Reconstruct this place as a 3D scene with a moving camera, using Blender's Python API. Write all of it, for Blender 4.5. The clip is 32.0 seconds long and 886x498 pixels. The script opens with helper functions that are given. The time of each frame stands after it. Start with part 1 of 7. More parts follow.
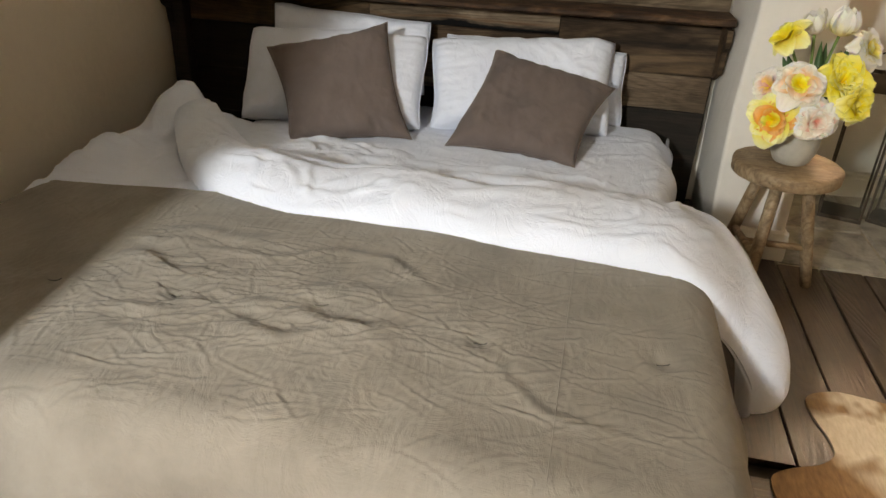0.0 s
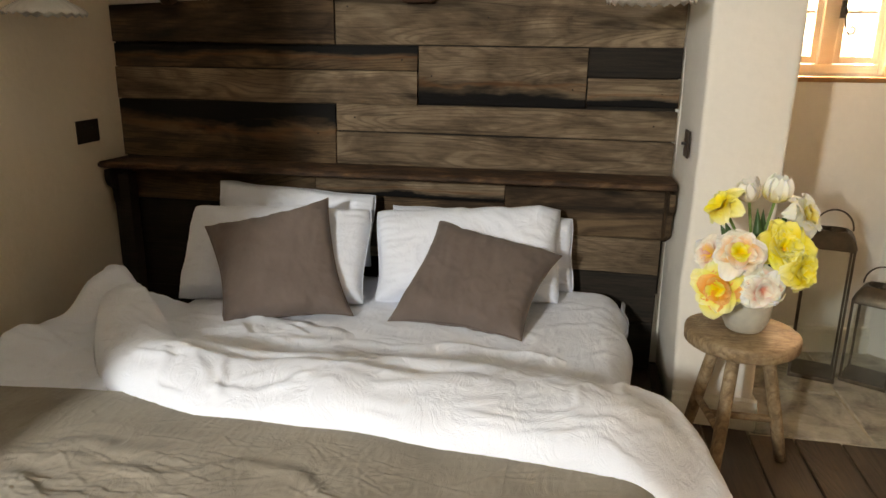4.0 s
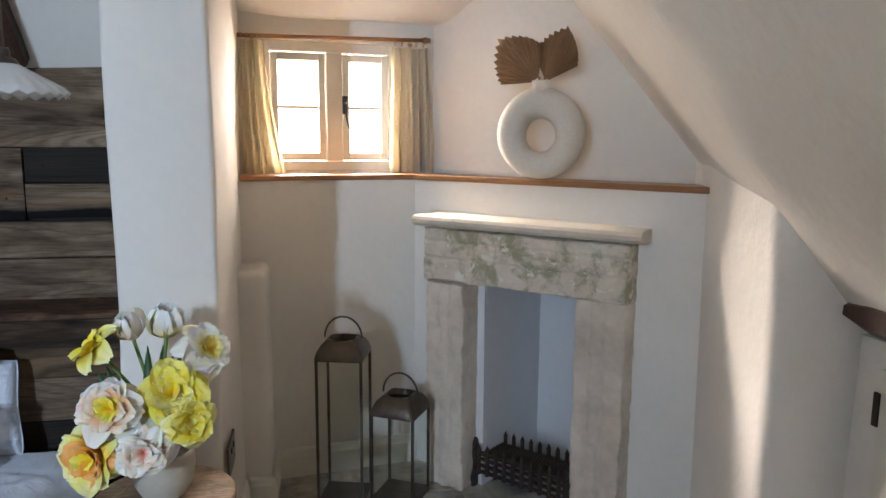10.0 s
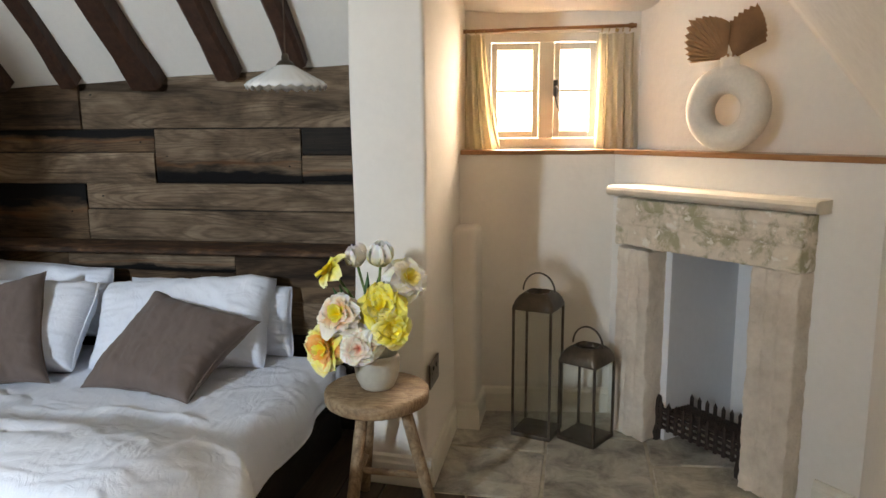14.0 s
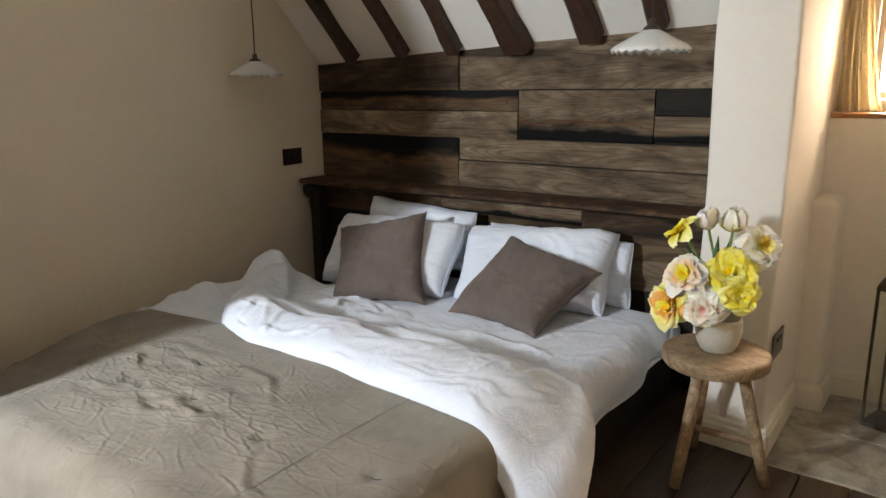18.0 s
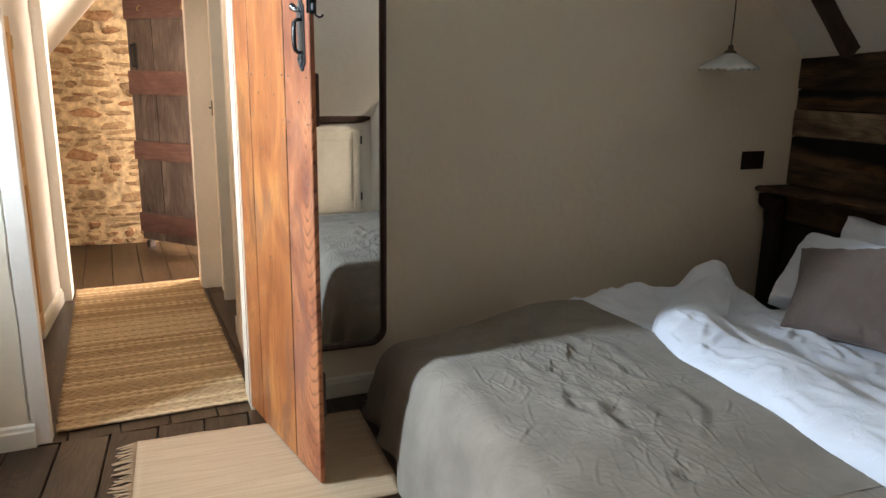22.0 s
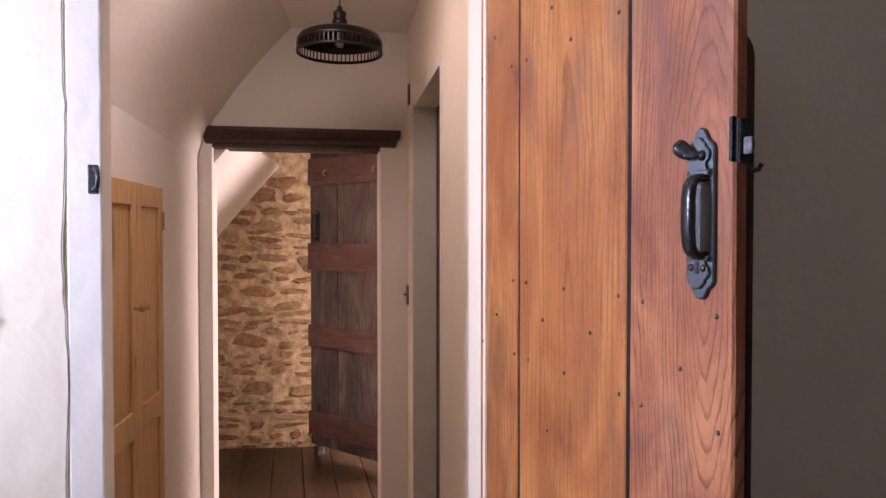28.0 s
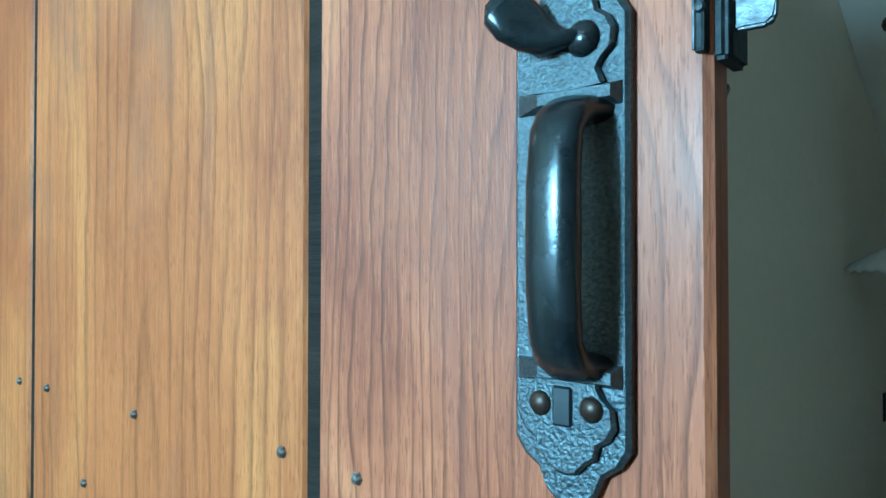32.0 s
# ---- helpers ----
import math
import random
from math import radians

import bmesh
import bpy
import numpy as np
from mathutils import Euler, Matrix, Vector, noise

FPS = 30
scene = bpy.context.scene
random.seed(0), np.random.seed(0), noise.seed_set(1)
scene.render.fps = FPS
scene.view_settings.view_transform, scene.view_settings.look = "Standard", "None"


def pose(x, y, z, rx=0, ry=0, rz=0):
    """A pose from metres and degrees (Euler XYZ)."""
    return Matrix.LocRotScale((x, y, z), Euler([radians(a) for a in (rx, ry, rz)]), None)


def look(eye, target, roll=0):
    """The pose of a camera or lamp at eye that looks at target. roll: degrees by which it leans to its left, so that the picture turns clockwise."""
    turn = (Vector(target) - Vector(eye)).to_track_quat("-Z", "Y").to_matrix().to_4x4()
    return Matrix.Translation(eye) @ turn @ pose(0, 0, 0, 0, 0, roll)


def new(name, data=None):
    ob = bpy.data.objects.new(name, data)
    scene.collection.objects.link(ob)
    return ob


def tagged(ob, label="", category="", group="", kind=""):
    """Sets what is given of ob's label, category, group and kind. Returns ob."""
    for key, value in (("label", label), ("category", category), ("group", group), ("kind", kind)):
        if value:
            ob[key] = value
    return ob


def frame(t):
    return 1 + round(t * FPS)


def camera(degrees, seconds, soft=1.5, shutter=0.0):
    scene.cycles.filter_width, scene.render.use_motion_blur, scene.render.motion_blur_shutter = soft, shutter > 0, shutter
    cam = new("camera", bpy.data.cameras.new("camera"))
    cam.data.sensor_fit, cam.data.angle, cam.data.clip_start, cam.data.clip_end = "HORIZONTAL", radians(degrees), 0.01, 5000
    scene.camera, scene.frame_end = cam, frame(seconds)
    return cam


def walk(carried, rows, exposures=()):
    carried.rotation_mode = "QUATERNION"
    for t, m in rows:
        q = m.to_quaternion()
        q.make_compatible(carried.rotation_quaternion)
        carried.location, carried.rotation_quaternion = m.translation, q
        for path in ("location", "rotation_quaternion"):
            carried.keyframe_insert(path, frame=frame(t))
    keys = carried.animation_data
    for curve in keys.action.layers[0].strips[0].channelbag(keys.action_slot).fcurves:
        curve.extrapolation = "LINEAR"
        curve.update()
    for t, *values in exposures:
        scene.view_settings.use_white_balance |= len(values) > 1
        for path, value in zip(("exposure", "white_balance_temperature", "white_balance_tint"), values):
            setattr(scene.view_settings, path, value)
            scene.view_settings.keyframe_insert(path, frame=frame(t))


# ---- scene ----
cam = camera(64.2, 32.0)
PATH = [
    (0, (1.258, 2.206, 1.176), (0.904, 3.947, 0.257), 2.7),
    (0.5, (1.253, 2.203, 1.187), (0.889, 3.958, 0.3), 2.6),
    (1, (1.252, 2.201, 1.203), (0.883, 3.974, 0.356), 2.6),
    (1.5, (1.258, 2.196, 1.212), (0.884, 3.992, 0.417), 2.5),
    (2, (1.267, 2.193, 1.222), (0.882, 4.015, 0.495), 2.0),
    (2.5, (1.28, 2.202, 1.244), (0.894, 4.054, 0.595), 1.7),
    (4.5, (1.394, 2.461, 1.218), (1.066, 4.37, 0.721), -0.4),
    (5, (1.383, 2.514, 1.208), (1.263, 4.46, 0.761), -0.9),
    (5.5, (1.477, 2.541, 1.239), (1.518, 4.498, 0.832), -1.2),
    (6, (1.579, 2.57, 1.258), (1.762, 4.528, 0.893), -1.0),
    (6.5, (1.681, 2.574, 1.263), (1.952, 4.527, 0.93), -0.6),
    (7, (1.739, 2.573, 1.264), (2.095, 4.515, 0.946), -0.1),
    (7.5, (1.795, 2.588, 1.272), (2.23, 4.516, 0.967), 0.1),
    (8, (1.856, 2.601, 1.274), (2.36, 4.515, 0.986), 0.2),
    (8.5, (1.933, 2.648, 1.268), (2.488, 4.55, 1.001), 0.7),
    (9, (2.075, 2.7, 1.282), (2.606, 4.611, 1.02), 1.1),
    (9.5, (2.183, 2.765, 1.292), (2.64, 4.694, 1.025), 1.0),
    (10, (2.246, 2.826, 1.278), (2.609, 4.77, 0.98), 0.4),
    (10.5, (2.364, 2.861, 1.279), (2.612, 4.821, 0.968), 0.1),
    (11, (2.448, 2.849, 1.282), (2.565, 4.819, 0.953), 0.1),
    (11.5, (2.513, 2.796, 1.27), (2.481, 4.767, 0.928), 0.4),
    (12, (2.515, 2.739, 1.262), (2.388, 4.703, 0.907), 0.6),
    (12.5, (2.491, 2.694, 1.253), (2.31, 4.652, 0.89), 0.5),
    (13, (2.472, 2.617, 1.25), (2.247, 4.571, 0.887), 0.2),
    (13.5, (2.466, 2.524, 1.248), (2.181, 4.473, 0.901), -0.1),
    (14, (2.502, 2.455, 1.242), (2.123, 4.39, 0.91), -0.4),
    (14.5, (2.522, 2.396, 1.246), (1.997, 4.298, 0.917), -0.8),
    (15, (2.518, 2.352, 1.231), (1.843, 4.207, 0.906), -0.9),
    (15.5, (2.514, 2.333, 1.234), (1.701, 4.129, 0.896), -0.8),
    (17.5, (2.491, 2.289, 1.265), (1.38, 3.895, 0.837), -0.7),
    (18, (2.479, 2.277, 1.275), (1.301, 3.83, 0.827), -0.7),
    (18.5, (2.453, 2.272, 1.272), (1.211, 3.775, 0.826), -0.7),
    (19, (2.44, 2.269, 1.261), (1.117, 3.703, 0.823), -0.6),
    (19.5, (2.421, 2.248, 1.257), (0.978, 3.56, 0.814), -0.5),
    (20, (2.381, 2.233, 1.26), (0.809, 3.389, 0.82), -0.3),
    (20.5, (2.344, 2.244, 1.274), (0.66, 3.229, 0.835), 0.2),
    (21, (2.319, 2.263, 1.281), (0.56, 3.106, 0.837), 0.6),
    (21.5, (2.298, 2.287, 1.275), (0.491, 3.014, 0.82), 0.9),
    (22, (2.28, 2.316, 1.264), (0.44, 2.947, 0.802), 1.0),
    (22.5, (2.247, 2.326, 1.264), (0.381, 2.864, 0.788), 1.3),
    (23, (2.157, 2.316, 1.255), (0.269, 2.764, 0.767), 1.7),
    (23.5, (2.04, 2.304, 1.259), (0.135, 2.672, 0.775), 1.9),
    (24, (1.939, 2.301, 1.268), (0.017, 2.614, 0.814), 1.7),
    (24.5, (1.874, 2.293, 1.289), (-0.068, 2.566, 0.893), 1.4),
    (25, (1.782, 2.291, 1.295), (-0.176, 2.528, 0.961), 1.2),
    (25.5, (1.672, 2.304, 1.307), (-0.302, 2.486, 1.042), 1.1),
    (27.5, (1.143, 2.212, 1.352), (-0.853, 2.324, 1.278), -0.0),
    (28, (0.984, 2.218, 1.36), (-1.005, 2.427, 1.316), -0.0),
    (28.5, (0.849, 2.256, 1.369), (-1.112, 2.649, 1.359), -0.1),
    (29, (0.728, 2.273, 1.379), (-1.151, 2.957, 1.411), -0.7),
    (29.5, (0.593, 2.283, 1.397), (-1.153, 3.256, 1.467), -0.8),
    (30, (0.515, 2.298, 1.386), (-1.1, 3.475, 1.474), -0.7),
    (30.5, (0.463, 2.339, 1.387), (-1.091, 3.595, 1.474), -0.2),
    (31, (0.411, 2.375, 1.388), (-1.126, 3.654, 1.441), -0.1),
    (31.5, (0.389, 2.401, 1.381), (-1.165, 3.659, 1.415), -0.1),
    (32, (0.385, 2.409, 1.372), (-1.219, 3.603, 1.399), 0.1),
]
EXPOSURES = [(0, -0.2, 9900, 23), (2, -0.12, 10200, 23), (5, -0.06, 10600, 22), (6, -0.08, 8800, 19), (7, -0.1, 8000, 18), (8, -0.28, 6900, 17), (9, -0.4, 6450, 18), (12, -0.38, 6600, 21), (13, -0.27, 7000, 21), (14, -0.18, 7900, 20), (16, -0.02, 8400, 21), (19.4, -0.02, 8500, 22), (20.2, -0.12, 8000, 18), (21, -0.32, 8000, 19), (23, -0.52, 6900, 18), (25.5, -0.68, 6800, 18), (27.5, -1.35, 7100, 42), (28, -1.45, 7100, 43), (29, -1.02, 5800, 15), (30, -1.02, 5400, -4), (31, -0.9, 4800, -22), (32, -0.9, 4800, -23)]
walk(cam, [(t, look(eye, target, roll)) for t, eye, target, roll in PATH], EXPOSURES)

# ---- world and light ----
world = bpy.data.worlds.new("sky")
scene.world = world
world.use_nodes = True
wt = world.node_tree
sky = wt.nodes.new("ShaderNodeTexSky")
sky.sky_type, sky.sun_disc = "NISHITA", False
sky.sun_elevation, sky.sun_rotation = radians(38), radians(200)
wt.nodes["Background"].inputs["Strength"].default_value = 0.1
wt.links.new(sky.outputs[0], wt.nodes["Background"].inputs["Color"])
sun = new("sun", bpy.data.lights.new("sun", "SUN"))
sun.data.energy, sun.data.angle, sun.data.color = 0.8, radians(14), (1.0, 0.97, 0.92)
sun.matrix_world = look((0, 0, 0), (0.35, 0.9, -0.6))


def window_light(name, m, w, h, power, color):
    lamp = new(name, bpy.data.lights.new(name, "AREA"))
    lamp.data.shape, lamp.data.size, lamp.data.size_y = "RECTANGLE", w, h
    lamp.data.energy, lamp.data.color = power, color
    lamp.matrix_world = m
    return lamp


window_light("daylight_alcove", look((2.30, 5.98, 1.45), (2.33, 5.1, 0.60)), 0.50, 0.44, 55, (1.0, 0.905, 0.76))
window_light("daylight_alcove_sky", look((1.85, 7.1, 2.25), (2.45, 5.5, 1.35)), 1.3, 0.7, 2050, (1.0, 0.935, 0.83))
window_light("daylight_back", look((0.25, 0.80, 1.67), (0.85, 2.6, 0.95)), 0.18, 0.30, 150, (0.55, 0.77, 1.0))
window_light("daylight_hall", look((-2.95, 3.6, 1.2), (-3.1, 2.0, 0.5)), 0.75, 0.9, 190, (1.0, 0.97, 0.93))
# Added lamp below the closed corridor ceiling, standing in for an unmodelled roof window.
window_light("daylight_corridor", look((-0.80, 1.92, 2.11), (-1.3, 2.2, 0.8)), 0.4, 0.25, 12, (1.0, 0.97, 0.93))


# ---- materials ----
def material(name, rough=0.6, metal=0.0, spec=0.5):
    m = bpy.data.materials.new(name)
    m.use_nodes = True
    b = m.node_tree.nodes["Principled BSDF"]
    b.inputs["Roughness"].default_value = rough
    b.inputs["Metallic"].default_value = metal
    b.inputs["Specular IOR Level"].default_value = spec
    return m, m.node_tree, b


def coords(nt, scale=(1, 1, 1), rot=(0, 0, 0), source="Object"):
    tc = nt.nodes.new("ShaderNodeTexCoord")
    mp = nt.nodes.new("ShaderNodeMapping")
    mp.inputs["Scale"].default_value = scale
    mp.inputs["Rotation"].default_value = rot
    nt.links.new(tc.outputs[source], mp.inputs["Vector"])
    return mp.outputs[0]


def offset_by_object(nt, vec, amount=7.0):
    info = nt.nodes.new("ShaderNodeObjectInfo")
    mul = nt.nodes.new("ShaderNodeMath")
    mul.operation, mul.inputs[1].default_value = "MULTIPLY", amount
    nt.links.new(info.outputs["Random"], mul.inputs[0])
    add = nt.nodes.new("ShaderNodeVectorMath")
    add.operation = "ADD"
    nt.links.new(vec, add.inputs[0])
    nt.links.new(mul.outputs[0], add.inputs[1])
    return add.outputs[0], info


def noise_tex(nt, vec, scale, detail=4.0, rough=0.55, distort=0.0):
    n = nt.nodes.new("ShaderNodeTexNoise")
    n.inputs["Scale"].default_value, n.inputs["Detail"].default_value = scale, detail
    n.inputs["Roughness"].default_value, n.inputs["Distortion"].default_value = rough, distort
    if vec is not None:
        nt.links.new(vec, n.inputs["Vector"])
    return n.outputs[0]


def ramp(nt, fac, stops):
    r = nt.nodes.new("ShaderNodeValToRGB")
    els = r.color_ramp.elements
    while len(els) < len(stops):
        els.new(0.5)
    for e, (p, c) in zip(els, stops):
        e.position, e.color = p, (*c, 1)
    nt.links.new(fac, r.inputs[0])
    return r.outputs[0]


def mix(nt, fac, a, b, mode="MIX"):
    m = nt.nodes.new("ShaderNodeMix")
    m.data_type, m.blend_type = "RGBA", mode
    for sock, v in ((m.inputs[0], fac), (m.inputs[6], a), (m.inputs[7], b)):
        if isinstance(v, (int, float)):
            sock.default_value = v
        elif isinstance(v, tuple):
            sock.default_value = (*v, 1)
        else:
            nt.links.new(v, sock)
    return m.outputs[2]


def bump(nt, b, height, strength=0.3, dist=0.01):
    n = nt.nodes.new("ShaderNodeBump")
    n.inputs["Strength"].default_value, n.inputs["Distance"].default_value = strength, dist
    nt.links.new(height, n.inputs["Height"])
    nt.links.new(n.outputs[0], b.inputs["Normal"])


def plaster_mat(name, light, dark, bumpy=0.25):
    m, nt, b = material(name, 0.75, spec=0.3)
    v = coords(nt)
    big, fine = noise_tex(nt, v, 1.3, 5), noise_tex(nt, v, 38, 6)
    col = ramp(nt, big, [(0.3, dark), (0.62, light)])
    col = mix(nt, 0.12, col, ramp(nt, fine, [(0.35, tuple(c * 0.8 for c in light)), (0.65, light)]))
    nt.links.new(col, b.inputs["Base Color"])
    add = nt.nodes.new("ShaderNodeMath")
    add.operation = "MULTIPLY_ADD"
    nt.links.new(noise_tex(nt, v, 9, 3), add.inputs[0])
    add.inputs[1].default_value = 3.0
    nt.links.new(fine, add.inputs[2])
    bump(nt, b, add.outputs[0], bumpy, 0.006)
    return m


def wood_mat(name, stops, grain=(1.2, 22, 22), rough=0.5, bumpy=0.25, streak=0.5, knots=True, spec=0.4, coat=0.0, vary=0.35):
    """grain: mapping scale; the small one is the length of the board."""
    m, nt, b = material(name, rough, spec=spec)
    b.inputs["Coat Weight"].default_value, b.inputs["Coat Roughness"].default_value = coat, 0.25
    v, info = offset_by_object(nt, coords(nt, grain))
    lines = noise_tex(nt, v, 1.0, 7, 0.65, 0.6)
    fine = noise_tex(nt, v, 4.5, 5, 0.7, 0.2)
    col = ramp(nt, lines, stops)
    col = mix(nt, streak, col, ramp(nt, fine, [(0.3, stops[0][1]), (0.7, stops[-1][1])]))
    if vary:
        var = ramp(nt, info.outputs["Random"], [(0.0, (1 - vary,) * 3), (1.0, (1.0, 1.0, 1.0))])
        col = mix(nt, 1.0, col, var, "MULTIPLY")
    if knots:
        blot = noise_tex(nt, offset_by_object(nt, coords(nt, (2.2, 4.5, 4.5)), 11)[0], 1.0, 3, 0.5, 0.8)
        col = mix(nt, ramp(nt, blot, [(0.6, (0, 0, 0)), (0.74, (0.75, 0.75, 0.75))]), col, tuple(c * 0.25 for c in stops[0][1]))
    nt.links.new(col, b.inputs["Base Color"])
    bump(nt, b, fine, bumpy, 0.004)
    return m


def figure(nt, vec, freq, power=2.2):
    """Growth rings cut by the saw: contour lines of a smooth field."""
    n = noise_tex(nt, vec, 1.0, 1.5, 0.45, 0.3)
    k = nt.nodes.new("ShaderNodeMath")
    k.operation, k.inputs[1].default_value = "MULTIPLY", freq
    nt.links.new(n, k.inputs[0])
    s = nt.nodes.new("ShaderNodeMath")
    s.operation = "SINE"
    nt.links.new(k.outputs[0], s.inputs[0])
    m = nt.nodes.new("ShaderNodeMapRange")
    m.inputs[1].default_value, m.inputs[2].default_value = -1.0, 1.0
    nt.links.new(s.outputs[0], m.inputs[0])
    p = nt.nodes.new("ShaderNodeMath")
    p.operation, p.inputs[1].default_value = "POWER", power
    nt.links.new(m.outputs[0], p.inputs[0])
    return p.outputs[0]


def figured_wood(name, stops, big, rings, pores, rough=0.5, bumpy=0.2, ring_amount=0.45, vary=0.3, coat=0.0, stain=None, spec=0.4, knot=None, crack=None, fine_amount=0.42):
    """Flat-sawn wood. big: mapping scale of the figure; rings: how many; pores: mapping scale of the fine grain."""
    m, nt, b = material(name, rough, spec=spec)
    b.inputs["Coat Weight"].default_value, b.inputs["Coat Roughness"].default_value = coat, 0.22
    v, info = offset_by_object(nt, coords(nt, big), 9.0)
    w, _ = offset_by_object(nt, coords(nt, pores), 17.0)
    tone = noise_tex(nt, offset_by_object(nt, coords(nt, tuple(c * 1.2 if c == max(big) else c * 3.2 for c in big)), 5.0)[0], 1.0, 4, 0.6, 0.7)
    fine = noise_tex(nt, w, 1.0, 6, 0.7, 0.15)
    ring = figure(nt, v, rings)
    col = ramp(nt, tone, stops)
    col = mix(nt, ramp(nt, ring, [(0.25, (0, 0, 0)), (0.95, (ring_amount,) * 3)]), col, stops[0][1])
    col = mix(nt, fine_amount, col, ramp(nt, fine, [(0.36, tuple(c * 0.5 for c in stops[0][1])), (0.50, stops[1][1]), (0.68, stops[-1][1])]))
    if crack:
        lines = noise_tex(nt, offset_by_object(nt, coords(nt, crack), 31.0)[0], 1.0, 4, 0.6, 0.3)
        col = mix(nt, ramp(nt, lines, [(0.58, (0, 0, 0)), (0.68, (0.5, 0.5, 0.5))]), col, tuple(c * 0.4 for c in stops[0][1]))
    if stain:
        n = noise_tex(nt, offset_by_object(nt, coords(nt, tuple(c * 0.8 for c in big)), 23.0)[0], 1.0, 5, 0.6, 0.8)
        col = mix(nt, ramp(nt, n, [(0.54, (0, 0, 0)), (0.68, (0.8, 0.8, 0.8))]), col, stain)
    if knot:
        vo = nt.nodes.new("ShaderNodeTexVoronoi")
        vo.inputs["Scale"].default_value = 1.0
        nt.links.new(offset_by_object(nt, coords(nt, knot), 3.0)[0], vo.inputs["Vector"])
        col = mix(nt, ramp(nt, vo.outputs["Distance"], [(0.02, (0.9, 0.9, 0.9)), (0.16, (0, 0, 0))]), col, tuple(c * 0.3 for c in stops[0][1]))
    if vary:
        var = ramp(nt, info.outputs["Random"], [(0.0, (1 - vary,) * 3), (1.0, (1.0, 1.0, 1.0))])
        col = mix(nt, 1.0, col, var, "MULTIPLY")
    nt.links.new(col, b.inputs["Base Color"])
    h = nt.nodes.new("ShaderNodeMath")
    h.operation, h.inputs[1].default_value = "MULTIPLY_ADD", -0.5
    nt.links.new(ring, h.inputs[0])
    nt.links.new(fine, h.inputs[2])
    bump(nt, b, h.outputs[0], bumpy, 0.003)
    return m


def sawn_elm(name, stops, centre, squash, period, stain, stain_at, amount=0.5, floor_=0.08):
    """Varnished elm: growth rings cut as tall arches about a centre (x, z), open pores along the grain, stained patches."""
    m, nt, b = material(name, 0.48, spec=0.32)
    b.inputs["Coat Weight"].default_value, b.inputs["Coat Roughness"].default_value = 0.04, 0.2

    def calc(op, a, c, d=None):
        n = nt.nodes.new("ShaderNodeMath")
        n.operation = op
        for sock, v in zip(n.inputs, (a, c, d)):
            if v is None:
                continue
            if isinstance(v, (int, float)):
                sock.default_value = v
            else:
                nt.links.new(v, sock)
        return n.outputs[0]

    sep = nt.nodes.new("ShaderNodeSeparateXYZ")
    nt.links.new(coords(nt), sep.inputs[0])
    wobble = noise_tex(nt, coords(nt, (8, 8, 1.6)), 1.0, 4, 0.55, 0.5)
    ripple = noise_tex(nt, coords(nt, (45, 45, 7)), 1.0, 4, 0.6)
    dx = calc("ADD", calc("SUBTRACT", sep.outputs["X"], centre[0]), calc("MULTIPLY_ADD", wobble, 0.060, -0.030))
    dz = calc("MULTIPLY", calc("SUBTRACT", sep.outputs["Z"], centre[1]), squash)
    r = calc("SQRT", calc("ADD", calc("MULTIPLY", dx, dx), calc("MULTIPLY", dz, dz)), 0.0)
    r = calc("MULTIPLY_ADD", ripple, period * 0.7, r)
    ring = calc("FRACT", calc("DIVIDE", r, period), 0.0)
    late = ramp(nt, ring, [(0.0, (0.0, 0.0, 0.0)), (0.62, (0.10 * amount,) * 3), (0.88, (amount,) * 3), (0.97, (0.0, 0.0, 0.0))])
    late = mix(nt, ramp(nt, noise_tex(nt, coords(nt, (17, 17, 2.4)), 1.0, 4, 0.6, 0.6), [(0.36, (floor_,) * 3), (0.64, (1, 1, 1))]), (0.0, 0.0, 0.0), late)
    tone = noise_tex(nt, coords(nt, (7, 7, 3.2)), 1.0, 4, 0.5, 0.8)
    streak = noise_tex(nt, coords(nt, (210, 210, 5)), 1.0, 4, 0.6, 0.2)
    fine = noise_tex(nt, coords(nt, (900, 900, 40)), 1.0, 4, 0.6, 0.1)
    pore = ramp(nt, noise_tex(nt, coords(nt, (1500, 1500, 130)), 1.0, 2, 0.5), [(0.56, (0, 0, 0)), (0.66, (0.42, 0.42, 0.42))])
    col = ramp(nt, tone, stops)
    col = mix(nt, ramp(nt, streak, [(0.34, (0.34, 0.34, 0.34)), (0.54, (0, 0, 0))]), col, tuple(c * 0.7 for c in stops[0][1]))
    col = mix(nt, ramp(nt, fine, [(0.50, (0, 0, 0)), (0.72, (0.32, 0.32, 0.32))]), col, tuple(min(1.0, c * 1.25) for c in stops[-1][1]))
    col = mix(nt, late, col, tuple(c * 0.30 for c in stops[0][1]))
    col = mix(nt, pore, col, tuple(c * 0.40 for c in stops[0][1]))
    dark = noise_tex(nt, coords(nt, (9, 9, 3.4)), 1.0, 4, 0.55, 0.9)
    col = mix(nt, ramp(nt, dark, [(stain_at[0], (0, 0, 0)), (stain_at[1], (0.55, 0.55, 0.55))]), col, stain)
    spots = nt.nodes.new("ShaderNodeTexVoronoi")
    spots.inputs["Scale"].default_value = 1.0
    nt.links.new(coords(nt, (17, 17, 8)), spots.inputs["Vector"])
    col = mix(nt, ramp(nt, spots.outputs["Distance"], [(0.015, (0.7, 0.7, 0.7)), (0.06, (0, 0, 0))]), col, tuple(c * 0.25 for c in stops[0][1]))
    nt.links.new(col, b.inputs["Base Color"])
    h = calc("MULTIPLY_ADD", late, -0.3, calc("MULTIPLY_ADD", pore, -0.5, calc("ADD", fine, streak)))
    bump(nt, b, h, 0.26, 0.0012)
    return m


